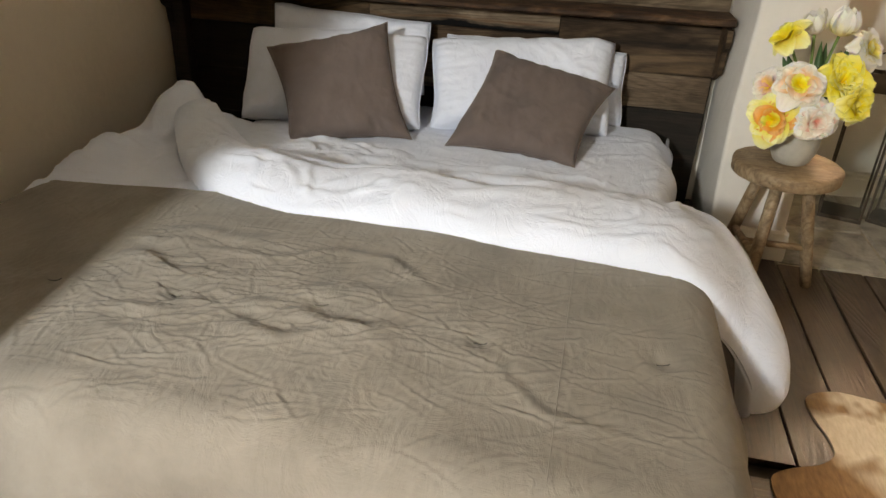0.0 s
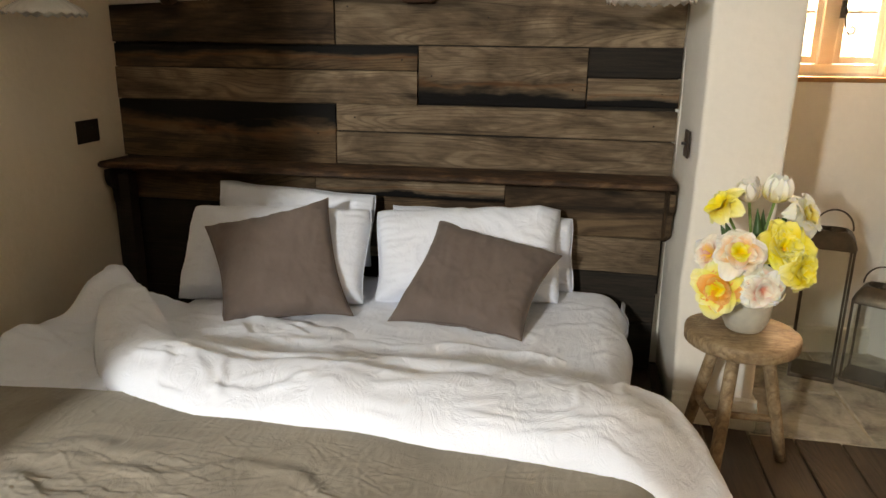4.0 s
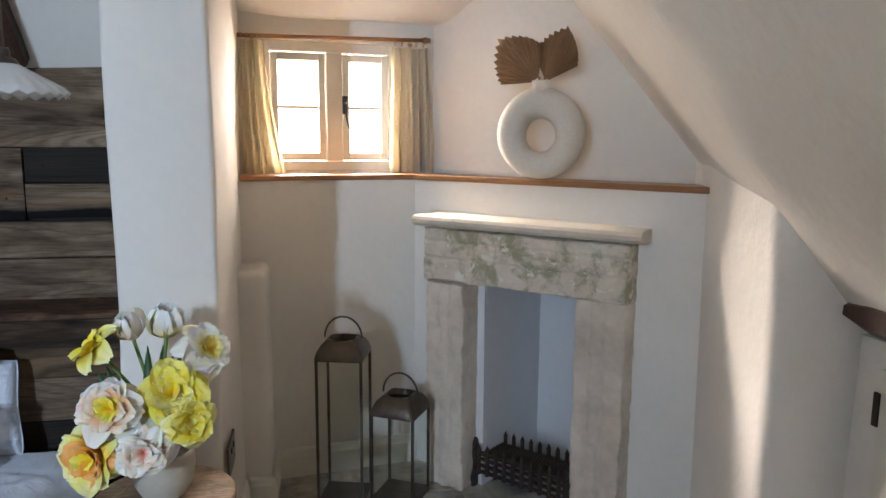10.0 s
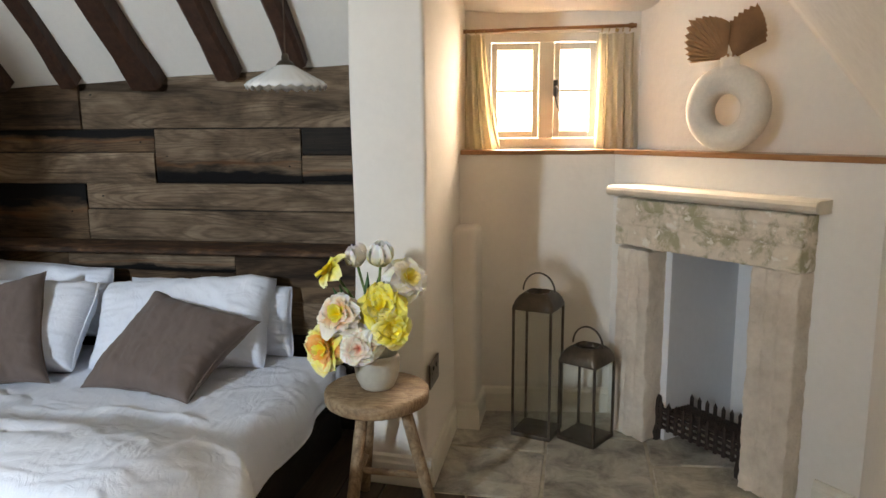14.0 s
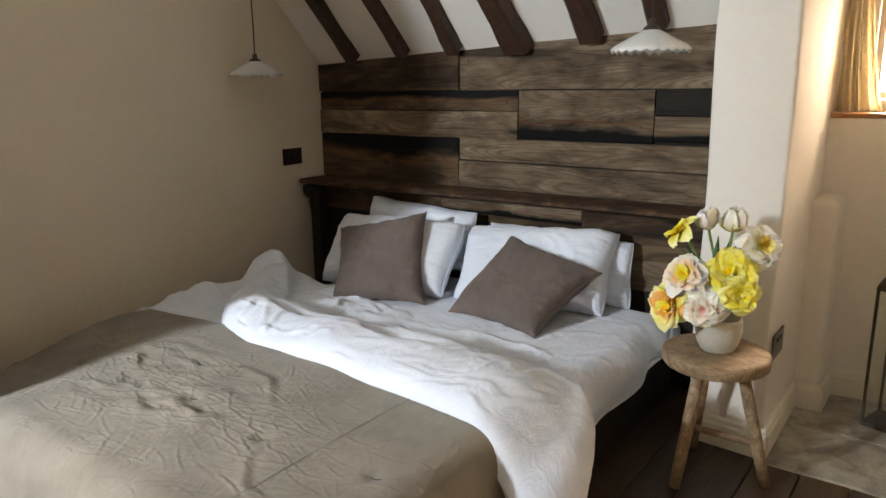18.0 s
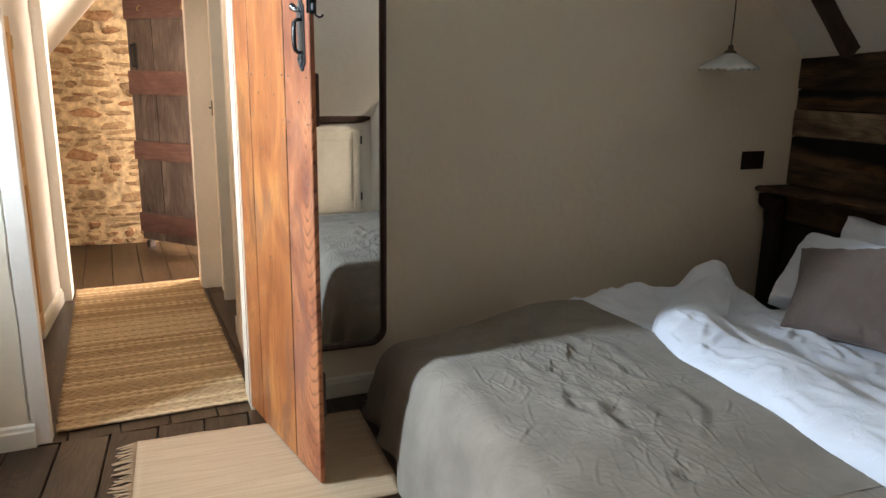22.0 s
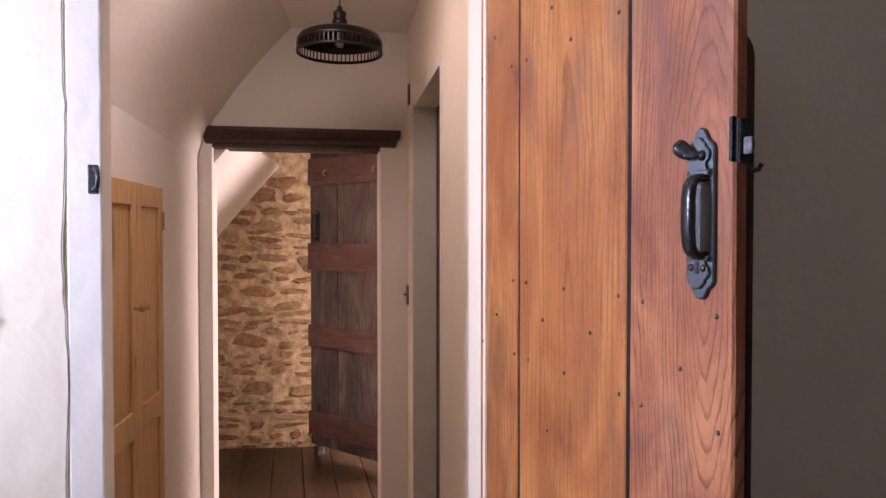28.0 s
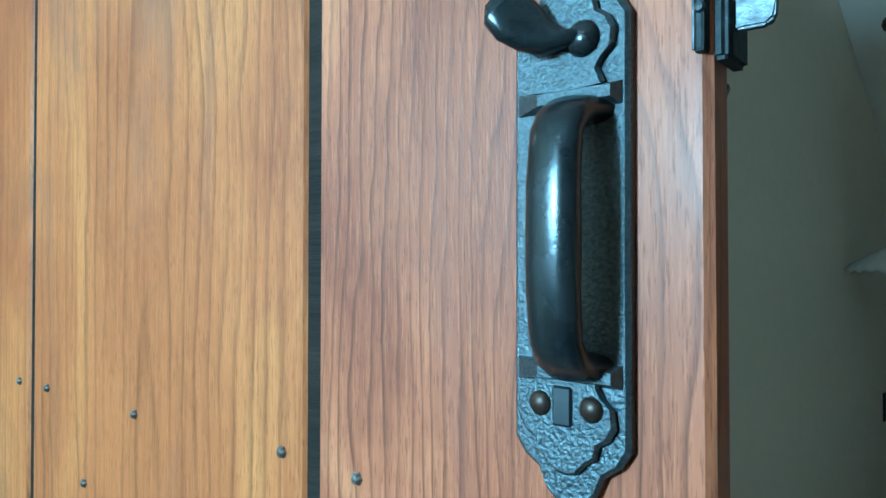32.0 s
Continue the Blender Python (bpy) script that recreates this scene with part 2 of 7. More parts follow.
def cloth_mat(name, light, dark, weave=900, bumpy=0.15, sheen=0.25, crease=0.0):
    m, nt, b = material(name, 0.9, spec=0.15)
    b.inputs["Sheen Weight"].default_value = sheen
    v = coords(nt)
    col = ramp(nt, noise_tex(nt, v, 7, 5, 0.6), [(0.35, dark), (0.65, light)])
    nt.links.new(col, b.inputs["Base Color"])
    w1 = noise_tex(nt, coords(nt, (weave, weave * 0.12, weave * 0.12)), 1.0, 2)
    w2 = noise_tex(nt, coords(nt, (weave * 0.12, weave, weave * 0.12)), 1.0, 2)
    add = nt.nodes.new("ShaderNodeMath")
    nt.links.new(w1, add.inputs[0])
    nt.links.new(w2, add.inputs[1])
    height = add.outputs[0]
    if crease:
        folds = noise_tex(nt, coords(nt, (11, 8, 10)), 1.0, 5, 0.6, 1.2)
        rid = nt.nodes.new("ShaderNodeMath")
        rid.operation, rid.inputs[1].default_value = "SUBTRACT", 0.5
        nt.links.new(folds, rid.inputs[0])
        ab = nt.nodes.new("ShaderNodeMath")
        ab.operation = "ABSOLUTE"
        nt.links.new(rid.outputs[0], ab.inputs[0])
        lim = nt.nodes.new("ShaderNodeMath")
        lim.operation, lim.inputs[1].default_value = "MINIMUM", 0.10
        nt.links.new(ab.outputs[0], lim.inputs[0])
        soft = nt.nodes.new("ShaderNodeMath")
        soft.operation, soft.inputs[1].default_value = "MULTIPLY", 0.2
        nt.links.new(height, soft.inputs[0])
        height = soft.outputs[0]
        tot = nt.nodes.new("ShaderNodeMath")
        tot.operation, tot.inputs[1].default_value = "MULTIPLY_ADD", -crease
        nt.links.new(lim.outputs[0], tot.inputs[0])
        nt.links.new(height, tot.inputs[2])
        height = tot.outputs[0]
    bump(nt, b, height, bumpy, 0.002 if not crease else 0.006)
    return m


def plain_mat(name, color, rough=0.5, metal=0.0, mottled=0.15, scale=30, bumpy=0.1, spec=0.5):
    m, nt, b = material(name, rough, metal, spec)
    v = coords(nt)
    n = noise_tex(nt, v, scale, 5)
    nt.links.new(ramp(nt, n, [(0.3, tuple(c * (1 - mottled) for c in color)), (0.7, tuple(min(1, c * (1 + mottled)) for c in color))]), b.inputs["Base Color"])
    if bumpy:
        bump(nt, b, n, bumpy, 0.003)
    return m


PLASTER = plaster_mat("white_plaster", (0.79, 0.74, 0.66), (0.74, 0.685, 0.60))
PAINT = plaster_mat("cream_paint", (0.80, 0.765, 0.70), (0.75, 0.71, 0.64), 0.12)
GREIGE = plaster_mat("left_wall_plaster", (0.82, 0.715, 0.565), (0.775, 0.67, 0.52), 0.25)
PLANK = figured_wood("reclaimed_oak", [(0.34, (0.024, 0.013, 0.007)), (0.5, (0.102, 0.060, 0.033)), (0.68, (0.235, 0.150, 0.085))], (0.9, 7, 7), 130, (12, 300, 320), 0.8, 0.5, 0.5, 0.25, stain=(0.012, 0.008, 0.006), spec=0.22, knot=(2.2, 9, 9), crack=(1.4, 44, 44), fine_amount=0.26)
CHAR = wood_mat("charred_oak", [(0.3, (0.007, 0.006, 0.005)), (0.6, (0.024, 0.017, 0.012)), (0.8, (0.05, 0.037, 0.027))], (1.6, 14, 30), 0.75, 0.5, vary=0.3, spec=0.2)
BOARD = figured_wood("dark_floorboard", [(0.3, (0.026, 0.014, 0.008)), (0.52, (0.072, 0.041, 0.022)), (0.74, (0.148, 0.090, 0.051))], (7, 0.7, 7), 150, (130, 5, 130), 0.33, 0.3, 0.45, 0.4, knot=(7, 1.6, 7))
BEAM = wood_mat("dark_beam", [(0.3, (0.022, 0.010, 0.006)), (0.6, (0.06, 0.026, 0.015)), (0.8, (0.10, 0.045, 0.026))], (14, 14, 2), 0.5, 0.4, knots=False, vary=0.2)
ELM = [(0.30, (0.30, 0.084, 0.028)), (0.48, (0.44, 0.145, 0.046)), (0.66, (0.60, 0.240, 0.074))]
ELM_A = sawn_elm("polished_elm_narrow", ELM, (-0.16, 0.9), 0.03, 0.012, (0.10, 0.036, 0.020), (0.50, 0.62), 0.55)
ELM_B = sawn_elm("polished_elm_wide", ELM, (0.285, 0.95), 0.05, 0.013, (0.20, 0.092, 0.062), (0.52, 0.68), 0.62, 0.08)
ELM_C = sawn_elm("polished_elm_red", [(0.34, (0.24, 0.068, 0.033)), (0.47, (0.41, 0.135, 0.062)), (0.60, (0.57, 0.220, 0.100))], (0.590, 1.30), 0.17, 0.0072, (0.17, 0.072, 0.062), (0.52, 0.68), 0.88, 0.32)
OLDDOOR = figured_wood("dark_plank_door", [(0.3, (0.065, 0.045, 0.040)), (0.5, (0.19, 0.145, 0.130)), (0.72, (0.40, 0.325, 0.30))], (6, 6, 1.0), 110, (140, 140, 5), 0.34, 0.3, 0.6, 0.3, 0.2, knot=(6, 6, 2.5))
REDLEDGE = figured_wood("red_brown_ledge", [(0.3, (0.12, 0.052, 0.043)), (0.5, (0.20, 0.10, 0.086)), (0.72, (0.30, 0.175, 0.155))], (1.5, 7, 7), 90, (5, 140, 140), 0.36, 0.25, 0.4, 0.2, 0.15, knot=(3, 6, 6))
PINE = figured_wood("waxed_pine", [(0.3, (0.52, 0.28, 0.11)), (0.5, (0.66, 0.39, 0.17)), (0.7, (0.74, 0.47, 0.23))], (6, 6, 0.9), 120, (160, 160, 6), 0.4, 0.15, 0.25, 0.08, knot=(5, 5, 1.5))
SHELFWOOD = wood_mat("brown_sill_wood", [(0.3, (0.20, 0.085, 0.03)), (0.6, (0.31, 0.14, 0.055)), (0.8, (0.40, 0.20, 0.085))], (3, 3, 30), 0.35, 0.12, knots=False, vary=0)
STOOLWOOD = figured_wood("weathered_elm", [(0.32, (0.16, 0.092, 0.046)), (0.5, (0.33, 0.215, 0.12)), (0.68, (0.52, 0.38, 0.24))], (5, 9, 5), 110, (12, 160, 40), 0.6, 0.45, 0.5, 0.12, stain=(0.13, 0.08, 0.045), knot=(9, 14, 9))
HAMMERED = plain_mat("hammered_blued_iron", (0.070, 0.084, 0.092), 0.30, 0.65, 0.35, 620, 0.34)
IRON = plain_mat("black_iron", (0.050, 0.056, 0.060), 0.40, 0.65, 0.3, 300, 0.12)
RIMIRON = plain_mat("worn_rim_iron", (0.020, 0.024, 0.026), 0.55, 0.15, 0.8, 190, 0.2, 0.25)
BRONZE = plain_mat("bronze_metal", (0.10, 0.08, 0.06), 0.42, 0.85, 0.3, 25, 0.1)
BRASS = plain_mat("aged_brass", (0.45, 0.32, 0.14), 0.35, 0.9, 0.2, 40, 0.05)
CREAMPAINT = plain_mat("cream_joinery_paint", (0.72, 0.68, 0.58), 0.45, 0, 0.05, 12, 0.05)
BAMBOO = plain_mat("pale_socket_metal", (0.17, 0.145, 0.11), 0.35, 0.8, 0.1, 50, 0.05)
BROWNPLATE = plain_mat("dark_bronze_plate", (0.045, 0.03, 0.022), 0.4, 0.6, 0.2, 50, 0.05)
WHITELINEN = cloth_mat("white_linen", (0.775, 0.82, 0.895), (0.745, 0.785, 0.855), crease=8.0, bumpy=0.26)
SHEET = cloth_mat("white_sheet", (0.765, 0.805, 0.88), (0.735, 0.77, 0.84), sheen=0.1, crease=6.0, bumpy=0.35)
OLIVELINEN = cloth_mat("olive_grey_linen", (0.285, 0.247, 0.202), (0.225, 0.194, 0.156), 420, 0.30, 0.1, 4.0)
CUSHION = cloth_mat("brown_grey_linen", (0.168, 0.125, 0.108), (0.142, 0.105, 0.090), 900, 0.35, 0.12, 3.0)


# ---- mesh helpers ----
def solid(bm, mat=None, name="mesh", smooth=False):
    bmesh.ops.recalc_face_normals(bm, faces=bm.faces)
    me = bpy.data.meshes.new(name)
    if smooth:
        for f in bm.faces:
            f.smooth = True
    bm.to_mesh(me)
    bm.free()
    if mat:
        me.materials.append(mat)
    return me


def part(name, bm, mat, parent=None, label="", smooth=False, m=None):
    ob = new(name, bm if isinstance(bm, bpy.types.Mesh) else solid(bm, mat, name, smooth))
    if m is not None:
        ob.matrix_basis = m
    if parent:
        ob.parent = parent
    if label:
        ob["label"] = label
    return ob


def thing(name, label, category, m=None, group="", kind=""):
    ob = new(name)
    ob.empty_display_size = 0.05
    if m is not None:
        ob.matrix_basis = m
    return tagged(ob, label, category, group, kind)


def add_box(bm, lo, hi, m=None, bevel=0.0, seg=2):
    lo, hi = Vector(lo), Vector(hi)
    r = bmesh.ops.create_cube(bm, size=1.0)
    vs = r["verts"]
    for v in vs:
        v.co = Vector(((lo[i] + hi[i]) / 2 + v.co[i] * (hi[i] - lo[i]) for i in range(3)))
    if bevel:
        es = list({e for v in vs for e in v.link_edges})
        out = bmesh.ops.bevel(bm, geom=es, offset=bevel, segments=seg, affect="EDGES", profile=0.6)
        vs = list({v for f in out["faces"] for v in f.verts} | {v for v in vs if v.is_valid})
    if m is not None:
        for v in vs:
            v.co = m @ v.co
    return vs


def box(lo, hi, m=None, bevel=0.0, seg=2):
    bm = bmesh.new()
    add_box(bm, lo, hi, m, bevel, seg)
    return bm


def add_tube(bm, pts, radii, seg=10, caps=True, flat=1.0):
    """A round bar along points; flat squashes it along the binormal."""
    rings, n = [], len(pts)
    pts = [Vector(p) for p in pts]
    if isinstance(radii, (int, float)):
        radii = [radii] * n
    up = Vector((0, 0, 1))
    side = None
    for i, p in enumerate(pts):
        d = (pts[min(i + 1, n - 1)] - pts[max(i - 1, 0)]).normalized()
        if side is None:
            side = d.cross(up)
            if side.length < 0.05:
                side = d.cross(Vector((1, 0, 0)))
        side = (side - d * side.dot(d)).normalized()
        other = d.cross(side)
        rings.append([bm.verts.new(p + radii[i] * (math.cos(a) * side + flat * math.sin(a) * other)) for a in (2 * math.pi * k / seg for k in range(seg))])
    for a, b in zip(rings, rings[1:]):
        for k in range(seg):
            bm.faces.new((a[k], a[(k + 1) % seg], b[(k + 1) % seg], b[k]))
    if caps:
        bm.faces.new(rings[0][::-1])
        bm.faces.new(rings[-1])
    return rings


def tube(pts, radii, seg=10, caps=True, flat=1.0):
    bm = bmesh.new()
    add_tube(bm, pts, radii, seg, caps, flat)
    return bm


def add_lathe(bm, profile, seg=32, m=None, close=False):
    rings = []
    for r, z in profile:
        if r < 1e-5:
            rings.append([bm.verts.new((0, 0, z))])
        else:
            rings.append([bm.verts.new((r * math.cos(2 * math.pi * k / seg), r * math.sin(2 * math.pi * k / seg), z)) for k in range(seg)])
    pairs = list(zip(rings, rings[1:])) + ([(rings[-1], rings[0])] if close else [])
    for a, b in pairs:
        for k in range(seg):
            q = [a[k % len(a)], a[(k + 1) % len(a)], b[(k + 1) % len(b)], b[k % len(b)]]
            q = list(dict.fromkeys(q))
            if len(q) > 2:
                bm.faces.new(q)
    if m is not None:
        for ring in rings:
            for v in ring:
                v.co = m @ v.co
    return rings


def lathe(profile, seg=32, m=None, close=False):
    bm = bmesh.new()
    add_lathe(bm, profile, seg, m, close)
    return bm


def sheet(fn, nu, nv, thick=None):
    """A surface fn(u, v) -> (x, y, z), u and v in 0..1; thick: offset vector or function for a back face."""
    bm = bmesh.new()
    top = [[bm.verts.new(fn(i / nu, j / nv)) for j in range(nv + 1)] for i in range(nu + 1)]
    for i in range(nu):
        for j in range(nv):
            bm.faces.new((top[i][j], top[i + 1][j], top[i + 1][j + 1], top[i][j + 1]))
    if thick is not None:
        off = Vector(thick)
        low = [[bm.verts.new(v.co + off) for v in row] for row in top]
        for i in range(nu):
            for j in range(nv):
                bm.faces.new((low[i][j], low[i][j + 1], low[i + 1][j + 1], low[i + 1][j]))
        rim = [(i, 0) for i in range(nu)] + [(nu, j) for j in range(nv)] + [(i, nv) for i in range(nu, 0, -1)] + [(0, j) for j in range(nv, 0, -1)]
        for (a, b), (c, d) in zip(rim, rim[1:] + rim[:1]):
            bm.faces.new((top[a][b], low[a][b], low[c][d], top[c][d]))
    return bm


def prism(outline, z0, z1, bevel=0.0):
    bm = bmesh.new()
    a = [bm.verts.new((x, y, z0)) for x, y in outline]
    b = [bm.verts.new((x, y, z1)) for x, y in outline]
    n = len(outline)
    for i in range(n):
        bm.faces.new((a[i], a[(i + 1) % n], b[(i + 1) % n], b[i]))
    bm.faces.new(a[::-1])
    bm.faces.new(b)
    if bevel:
        bmesh.ops.bevel(bm, geom=[e for e in bm.edges], offset=bevel, segments=2, affect="EDGES")
    return bm


def wall(name, p0, p1, z1, thick, mat, openings=(), z0=0.0, wob=0.0):
    """An upright wall from p0 to p1 whose face lies on that line and whose body lies to its left; openings are (s0, s1, z0, z1)."""
    p0, p1 = Vector((*p0, 0)), Vector((*p1, 0))
    length = (p1 - p0).length
    m = Matrix.Translation(p0) @ Matrix.Rotation(math.atan2(p1.y - p0.y, p1.x - p0.x), 4, "Z")
    bm = bmesh.new()
    s = 0.0
    for a, b, za, zb in sorted(openings):
        add_box(bm, (s, 0, z0), (a, thick, z1), m)
        if za > z0:
            add_box(bm, (a, 0, z0), (b, thick, za), m)
        if zb < z1:
            add_box(bm, (a, 0, zb), (b, thick, z1), m)
        s = b
    add_box(bm, (s, 0, z0), (length, thick, z1), m)
    ob = part(name, bm, mat)
    return tagged(ob, kind="structure"), m


# ---- structure ----
SLANT = 0.0895


def left_x(y):
    return -0.61 + SLANT * (5.2 - y)


CEIL = 2.25


def right_slope(x, y):
    return 0.935 + 0.45 * max(0.0, y - 4.145) - 1.25 * (x - 3.40)


def slab(name, bm, mat=None, smooth=False):
    return tagged(part(name, bm, mat or PLASTER, smooth=smooth), kind="structure")


floor = slab("floor", box((-4.2, 0.0, -0.12), (4.2, 6.2, -0.024)), CHAR)

# left wall with the bedroom doorway: hinge jamb at y 2.44, latch jamb at y 1.77
SEC = math.sqrt(1 + SLANT ** 2)
lp0, lp1 = (left_x(0.3), 0.3), (left_x(5.3), 5.3)
wall_left, LW = wall("wall_left", lp0, lp1, 2.4, 0.14, GREIGE, [((1.712 - 0.3) * SEC, (2.442 - 0.3) * SEC, 0.0, 1.9)])
wall("wall_headboard", (-0.9, 5.215), (1.8, 5.215), 1.75, 0.2, PLASTER)
BACKWIN = (-0.16, 0.42, 1.33, 1.95)
wall_back, _ = wall("wall_back", (-0.6, 1.05), (4.0, 1.05), 2.4, -0.28, PLASTER, [(BACKWIN[0] + 0.6, BACKWIN[1] + 0.6, BACKWIN[2], BACKWIN[3])])
wall_right, _ = wall("wall_right", (3.47, 0.2), (3.47, 4.4), 1.7, -0.2, PLASTER)


def bed_slope(x, y):
    return min(CEIL, 1.45 + 0.035 * (x - 0.5) + (5.2 - y))


def wavy(p, a=0.012, f=1.7):
    return a * noise.noise((p[0] * f, p[1] * f, p[2] * f))


def main_ceiling(u, v):
    x = -0.75 + u * 4.4
    y = 0.3 + v * (5.25 - 0.3)
    z = min(CEIL, right_slope(x, y))
    if x < 1.86:
        z = min(z, bed_slope(x, y))
    return (x, y, max(z, 0.85) + wavy((x, y, 0.3)))


slab("ceiling", sheet(main_ceiling, 88, 99, (0, 0, 0.12)), smooth=True)

# alcove: window wall, diagonal chimney wall
WROT = radians(8.0)
WINM = Matrix.Translation((2.307, 5.63, 0)) @ Matrix.Rotation(WROT, 4, "Z")


def frame_along(x, y, ux, uy):
    """Local x along (ux, uy), local y into the wall on its left."""
    n = math.hypot(ux, uy)
    return Matrix.Translation((x, y, 0)) @ Matrix.Rotation(math.atan2(uy, ux), 4, "Z")


FPM = frame_along(2.63, 5.518, 0.655, -0.755)
FPF = frame_along(2.608, 5.343, 0.709, -0.705)
OPEN = (-0.242, 0.292, 1.165, 1.655)
bmw = bmesh.new()
for lo, hi in (((-0.45, 0.0, 0.0), (OPEN[0], 0.3, 1.95)), ((OPEN[1], 0.0, 0.0), (0.75, 0.3, 1.95)), ((OPEN[0], 0.0, OPEN[3]), (OPEN[1], 0.3, 1.95)), ((OPEN[0], 0.0, 0.0), (OPEN[1], 0.3, OPEN[2]))):
    add_box(bmw, lo, hi, WINM)
slab("wall_window", bmw)
slab("wall_window_apron", box((-0.5, -0.145, 0), (0.5, -0.002, 1.137), WINM))
for lo, hi in (((-0.06, 0.015, 0), (0.30, 0.42, 1.137)), ((0.755, 0.015, 0), (1.14, 0.42, 1.137)), ((0.30, 0.015, 0.80), (0.755, 0.42, 1.137)), ((0.2, 0.42, 0), (0.9, 0.5, 1.0))):
    slab("wall_chimney", box(lo, hi, FPM), PAINT)


def upper_chimney(u, v):
    x, z = -0.22 + 1.45 * u, 1.137 + 0.9 * v
    y = 0.135 + 0.12 * max(0.0, 0.25 - x) ** 1.2 * 2 + 0.006 * noise.noise((x * 3, z * 3, 2))
    return FPM @ Vector((x, y, z))


slab("wall_chimney_upper", sheet(upper_chimney, 40, 24, tuple(FPM.to_3x3() @ Vector((0, 0.2, 0)))), smooth=True)


def alcove_top(u, v):
    x, y = 1.75 + 2.0 * u, 4.35 + 1.65 * v
    z = min(CEIL + 0.02, 1.735 + 0.75 * max(0.0, 5.62 - y) ** 1.25)
    return (x, y, z + wavy((x, y, 1.3), 0.015, 2.5))


slab("ceiling_alcove", sheet(alcove_top, 40, 40, (0, 0, 0.1)), smooth=True)


def rounded(outline, r=0.03, seg=4):
    """An outline with its corners rounded."""
    out, n = [], len(outline)
    for i in range(n):
        p, a, b = Vector(outline[i]), Vector(outline[i - 1]), Vector(outline[(i + 1) % n])
        da, db = (a - p), (b - p)
        k = min(r, da.length * 0.45, db.length * 0.45)
        p0, p1 = p + da.normalized() * k, p + db.normalized() * k
        for s in range(seg + 1):
            t = s / seg
            out.append(tuple((1 - t) ** 2 * p0 + 2 * t * (1 - t) * p + t * t * p1))
    return out


def column(name, outline, z0, z1, amp, mat, steps=24, f=2.2):
    """A plastered upright mass with an uneven surface."""
    bm, rings = bmesh.new(), []
    for k in range(steps + 1):
        z = z0 + (z1 - z0) * k / steps
        rings.append([bm.verts.new((x + amp * noise.noise((x * f, y * f, z * f)), y + amp * noise.noise((x * f + 7, y * f, z * f)), z)) for x, y in outline])
    n = len(outline)
    for a, b in zip(rings, rings[1:]):
        for i in range(n):
            bm.faces.new((a[i], a[(i + 1) % n], b[(i + 1) % n], b[i]))
    bm.faces.new(rings[0][::-1])
    bm.faces.new(rings[-1])
    return slab(name, bm, mat, True)


column("wall_pier", rounded([(1.739, 4.745), (2.0, 4.723), (1.992, 5.62), (1.727, 5.62)], 0.018), 0, 2.3, 0.012, PLASTER)
column("wall_nib", rounded([(3.41, 4.80), (3.364, 4.682), (3.354, 4.60), (3.324, 4.45), (3.278, 4.232), (3.42, 4.19), (3.80, 4.17), (3.80, 5.0), (3.40, 5.0)], 0.04), 0, 1.55, 0.012, PLASTER)
slab("wall_buttress", box((1.97, 5.255, -0.1), (2.088, 5.50, 0.842), None, 0.035, 5), smooth=True)
slab("trim_sill_window", box((-0.335, -0.157, 1.137), (0.36, 0.05, 1.157), WINM, 0.004), SHELFWOOD)
slab("trim_sill_chimney", box((0.005, 0.0, 1.137), (1.15, 0.15, 1.157), FPM, 0.004), SHELFWOOD)

# corridor and hall
wall("wall_corridor_left", (-2.3, 1.505), (-0.40, 1.53), 1.86, -0.12, PLASTER)
wall("wall_corridor_right", (-2.25, 2.385), (-0.37, 2.47), 2.4, 0.12, GREIGE, [(0.40, 1.10, 0.0, 1.88)])
wall("wall_corridor_end", (-2.03, 0.987), (-2.16, 2.607), 2.4, 0.16, PLASTER, [(0.577, 1.287, 0.0, 1.744)])


def corridor_cove(u, v):
    """Soft plaster curve from the corridor wall over to its ceiling."""
    y = 1.498 * (1 - v) ** 3 + 3 * 1.512 * v * (1 - v) ** 2 + 3 * 1.60 * v * v * (1 - v) + 1.90 * v ** 3
    z = 1.62 * (1 - v) ** 3 + 3 * 1.79 * v * (1 - v) ** 2 + 3 * 1.92 * v * v * (1 - v) + 2.26 * v ** 3
    return (-2.3 + 1.90 * u, y + 0.012 * (u if v < 0.5 else 0.5) + wavy((u * 4, v * 1.5, 0), 0.012 * v), z)


slab("ceiling_corridor_slope", sheet(corridor_cove, 20, 16, (0, -0.08, 0.06)), smooth=True)
slab("ceiling_corridor", box((-2.3, 1.7, 2.24), (-0.3, 2.6, 2.34)))
slab("wall_stone", box((-3.75, 0.8, 0), (-3.555, 3.9, 2.3)), plain_mat("lime_mortar", (0.44, 0.315, 0.18), 0.9, 0, 0.45, 26, 1.0))
slab("ceiling_hall_slope", sheet(lambda u, v: (-3.7 + 1.55 * u, 0.9 + 0.76 * v, 0.894 + 0.891 * v), 2, 2, (0, -0.08, 0.08)))
slab("ceiling_hall", box((-3.8, 1.62, 1.90), (-2.17, 3.9, 2.0)))
slab("wall_hall_back", box((-3.8, 0.7, 0), (-2.2, 0.9, 2.2)))
wall("wall_hall_side", (-3.8, 3.7), (-2.1, 3.7), 2.2, 0.2, PLASTER, [(0.35, 1.15, 0.6, 1.6)])
slab("wall_hall_front", box((-2.3, 2.63, 0), (-2.17, 3.9, 2.2)))

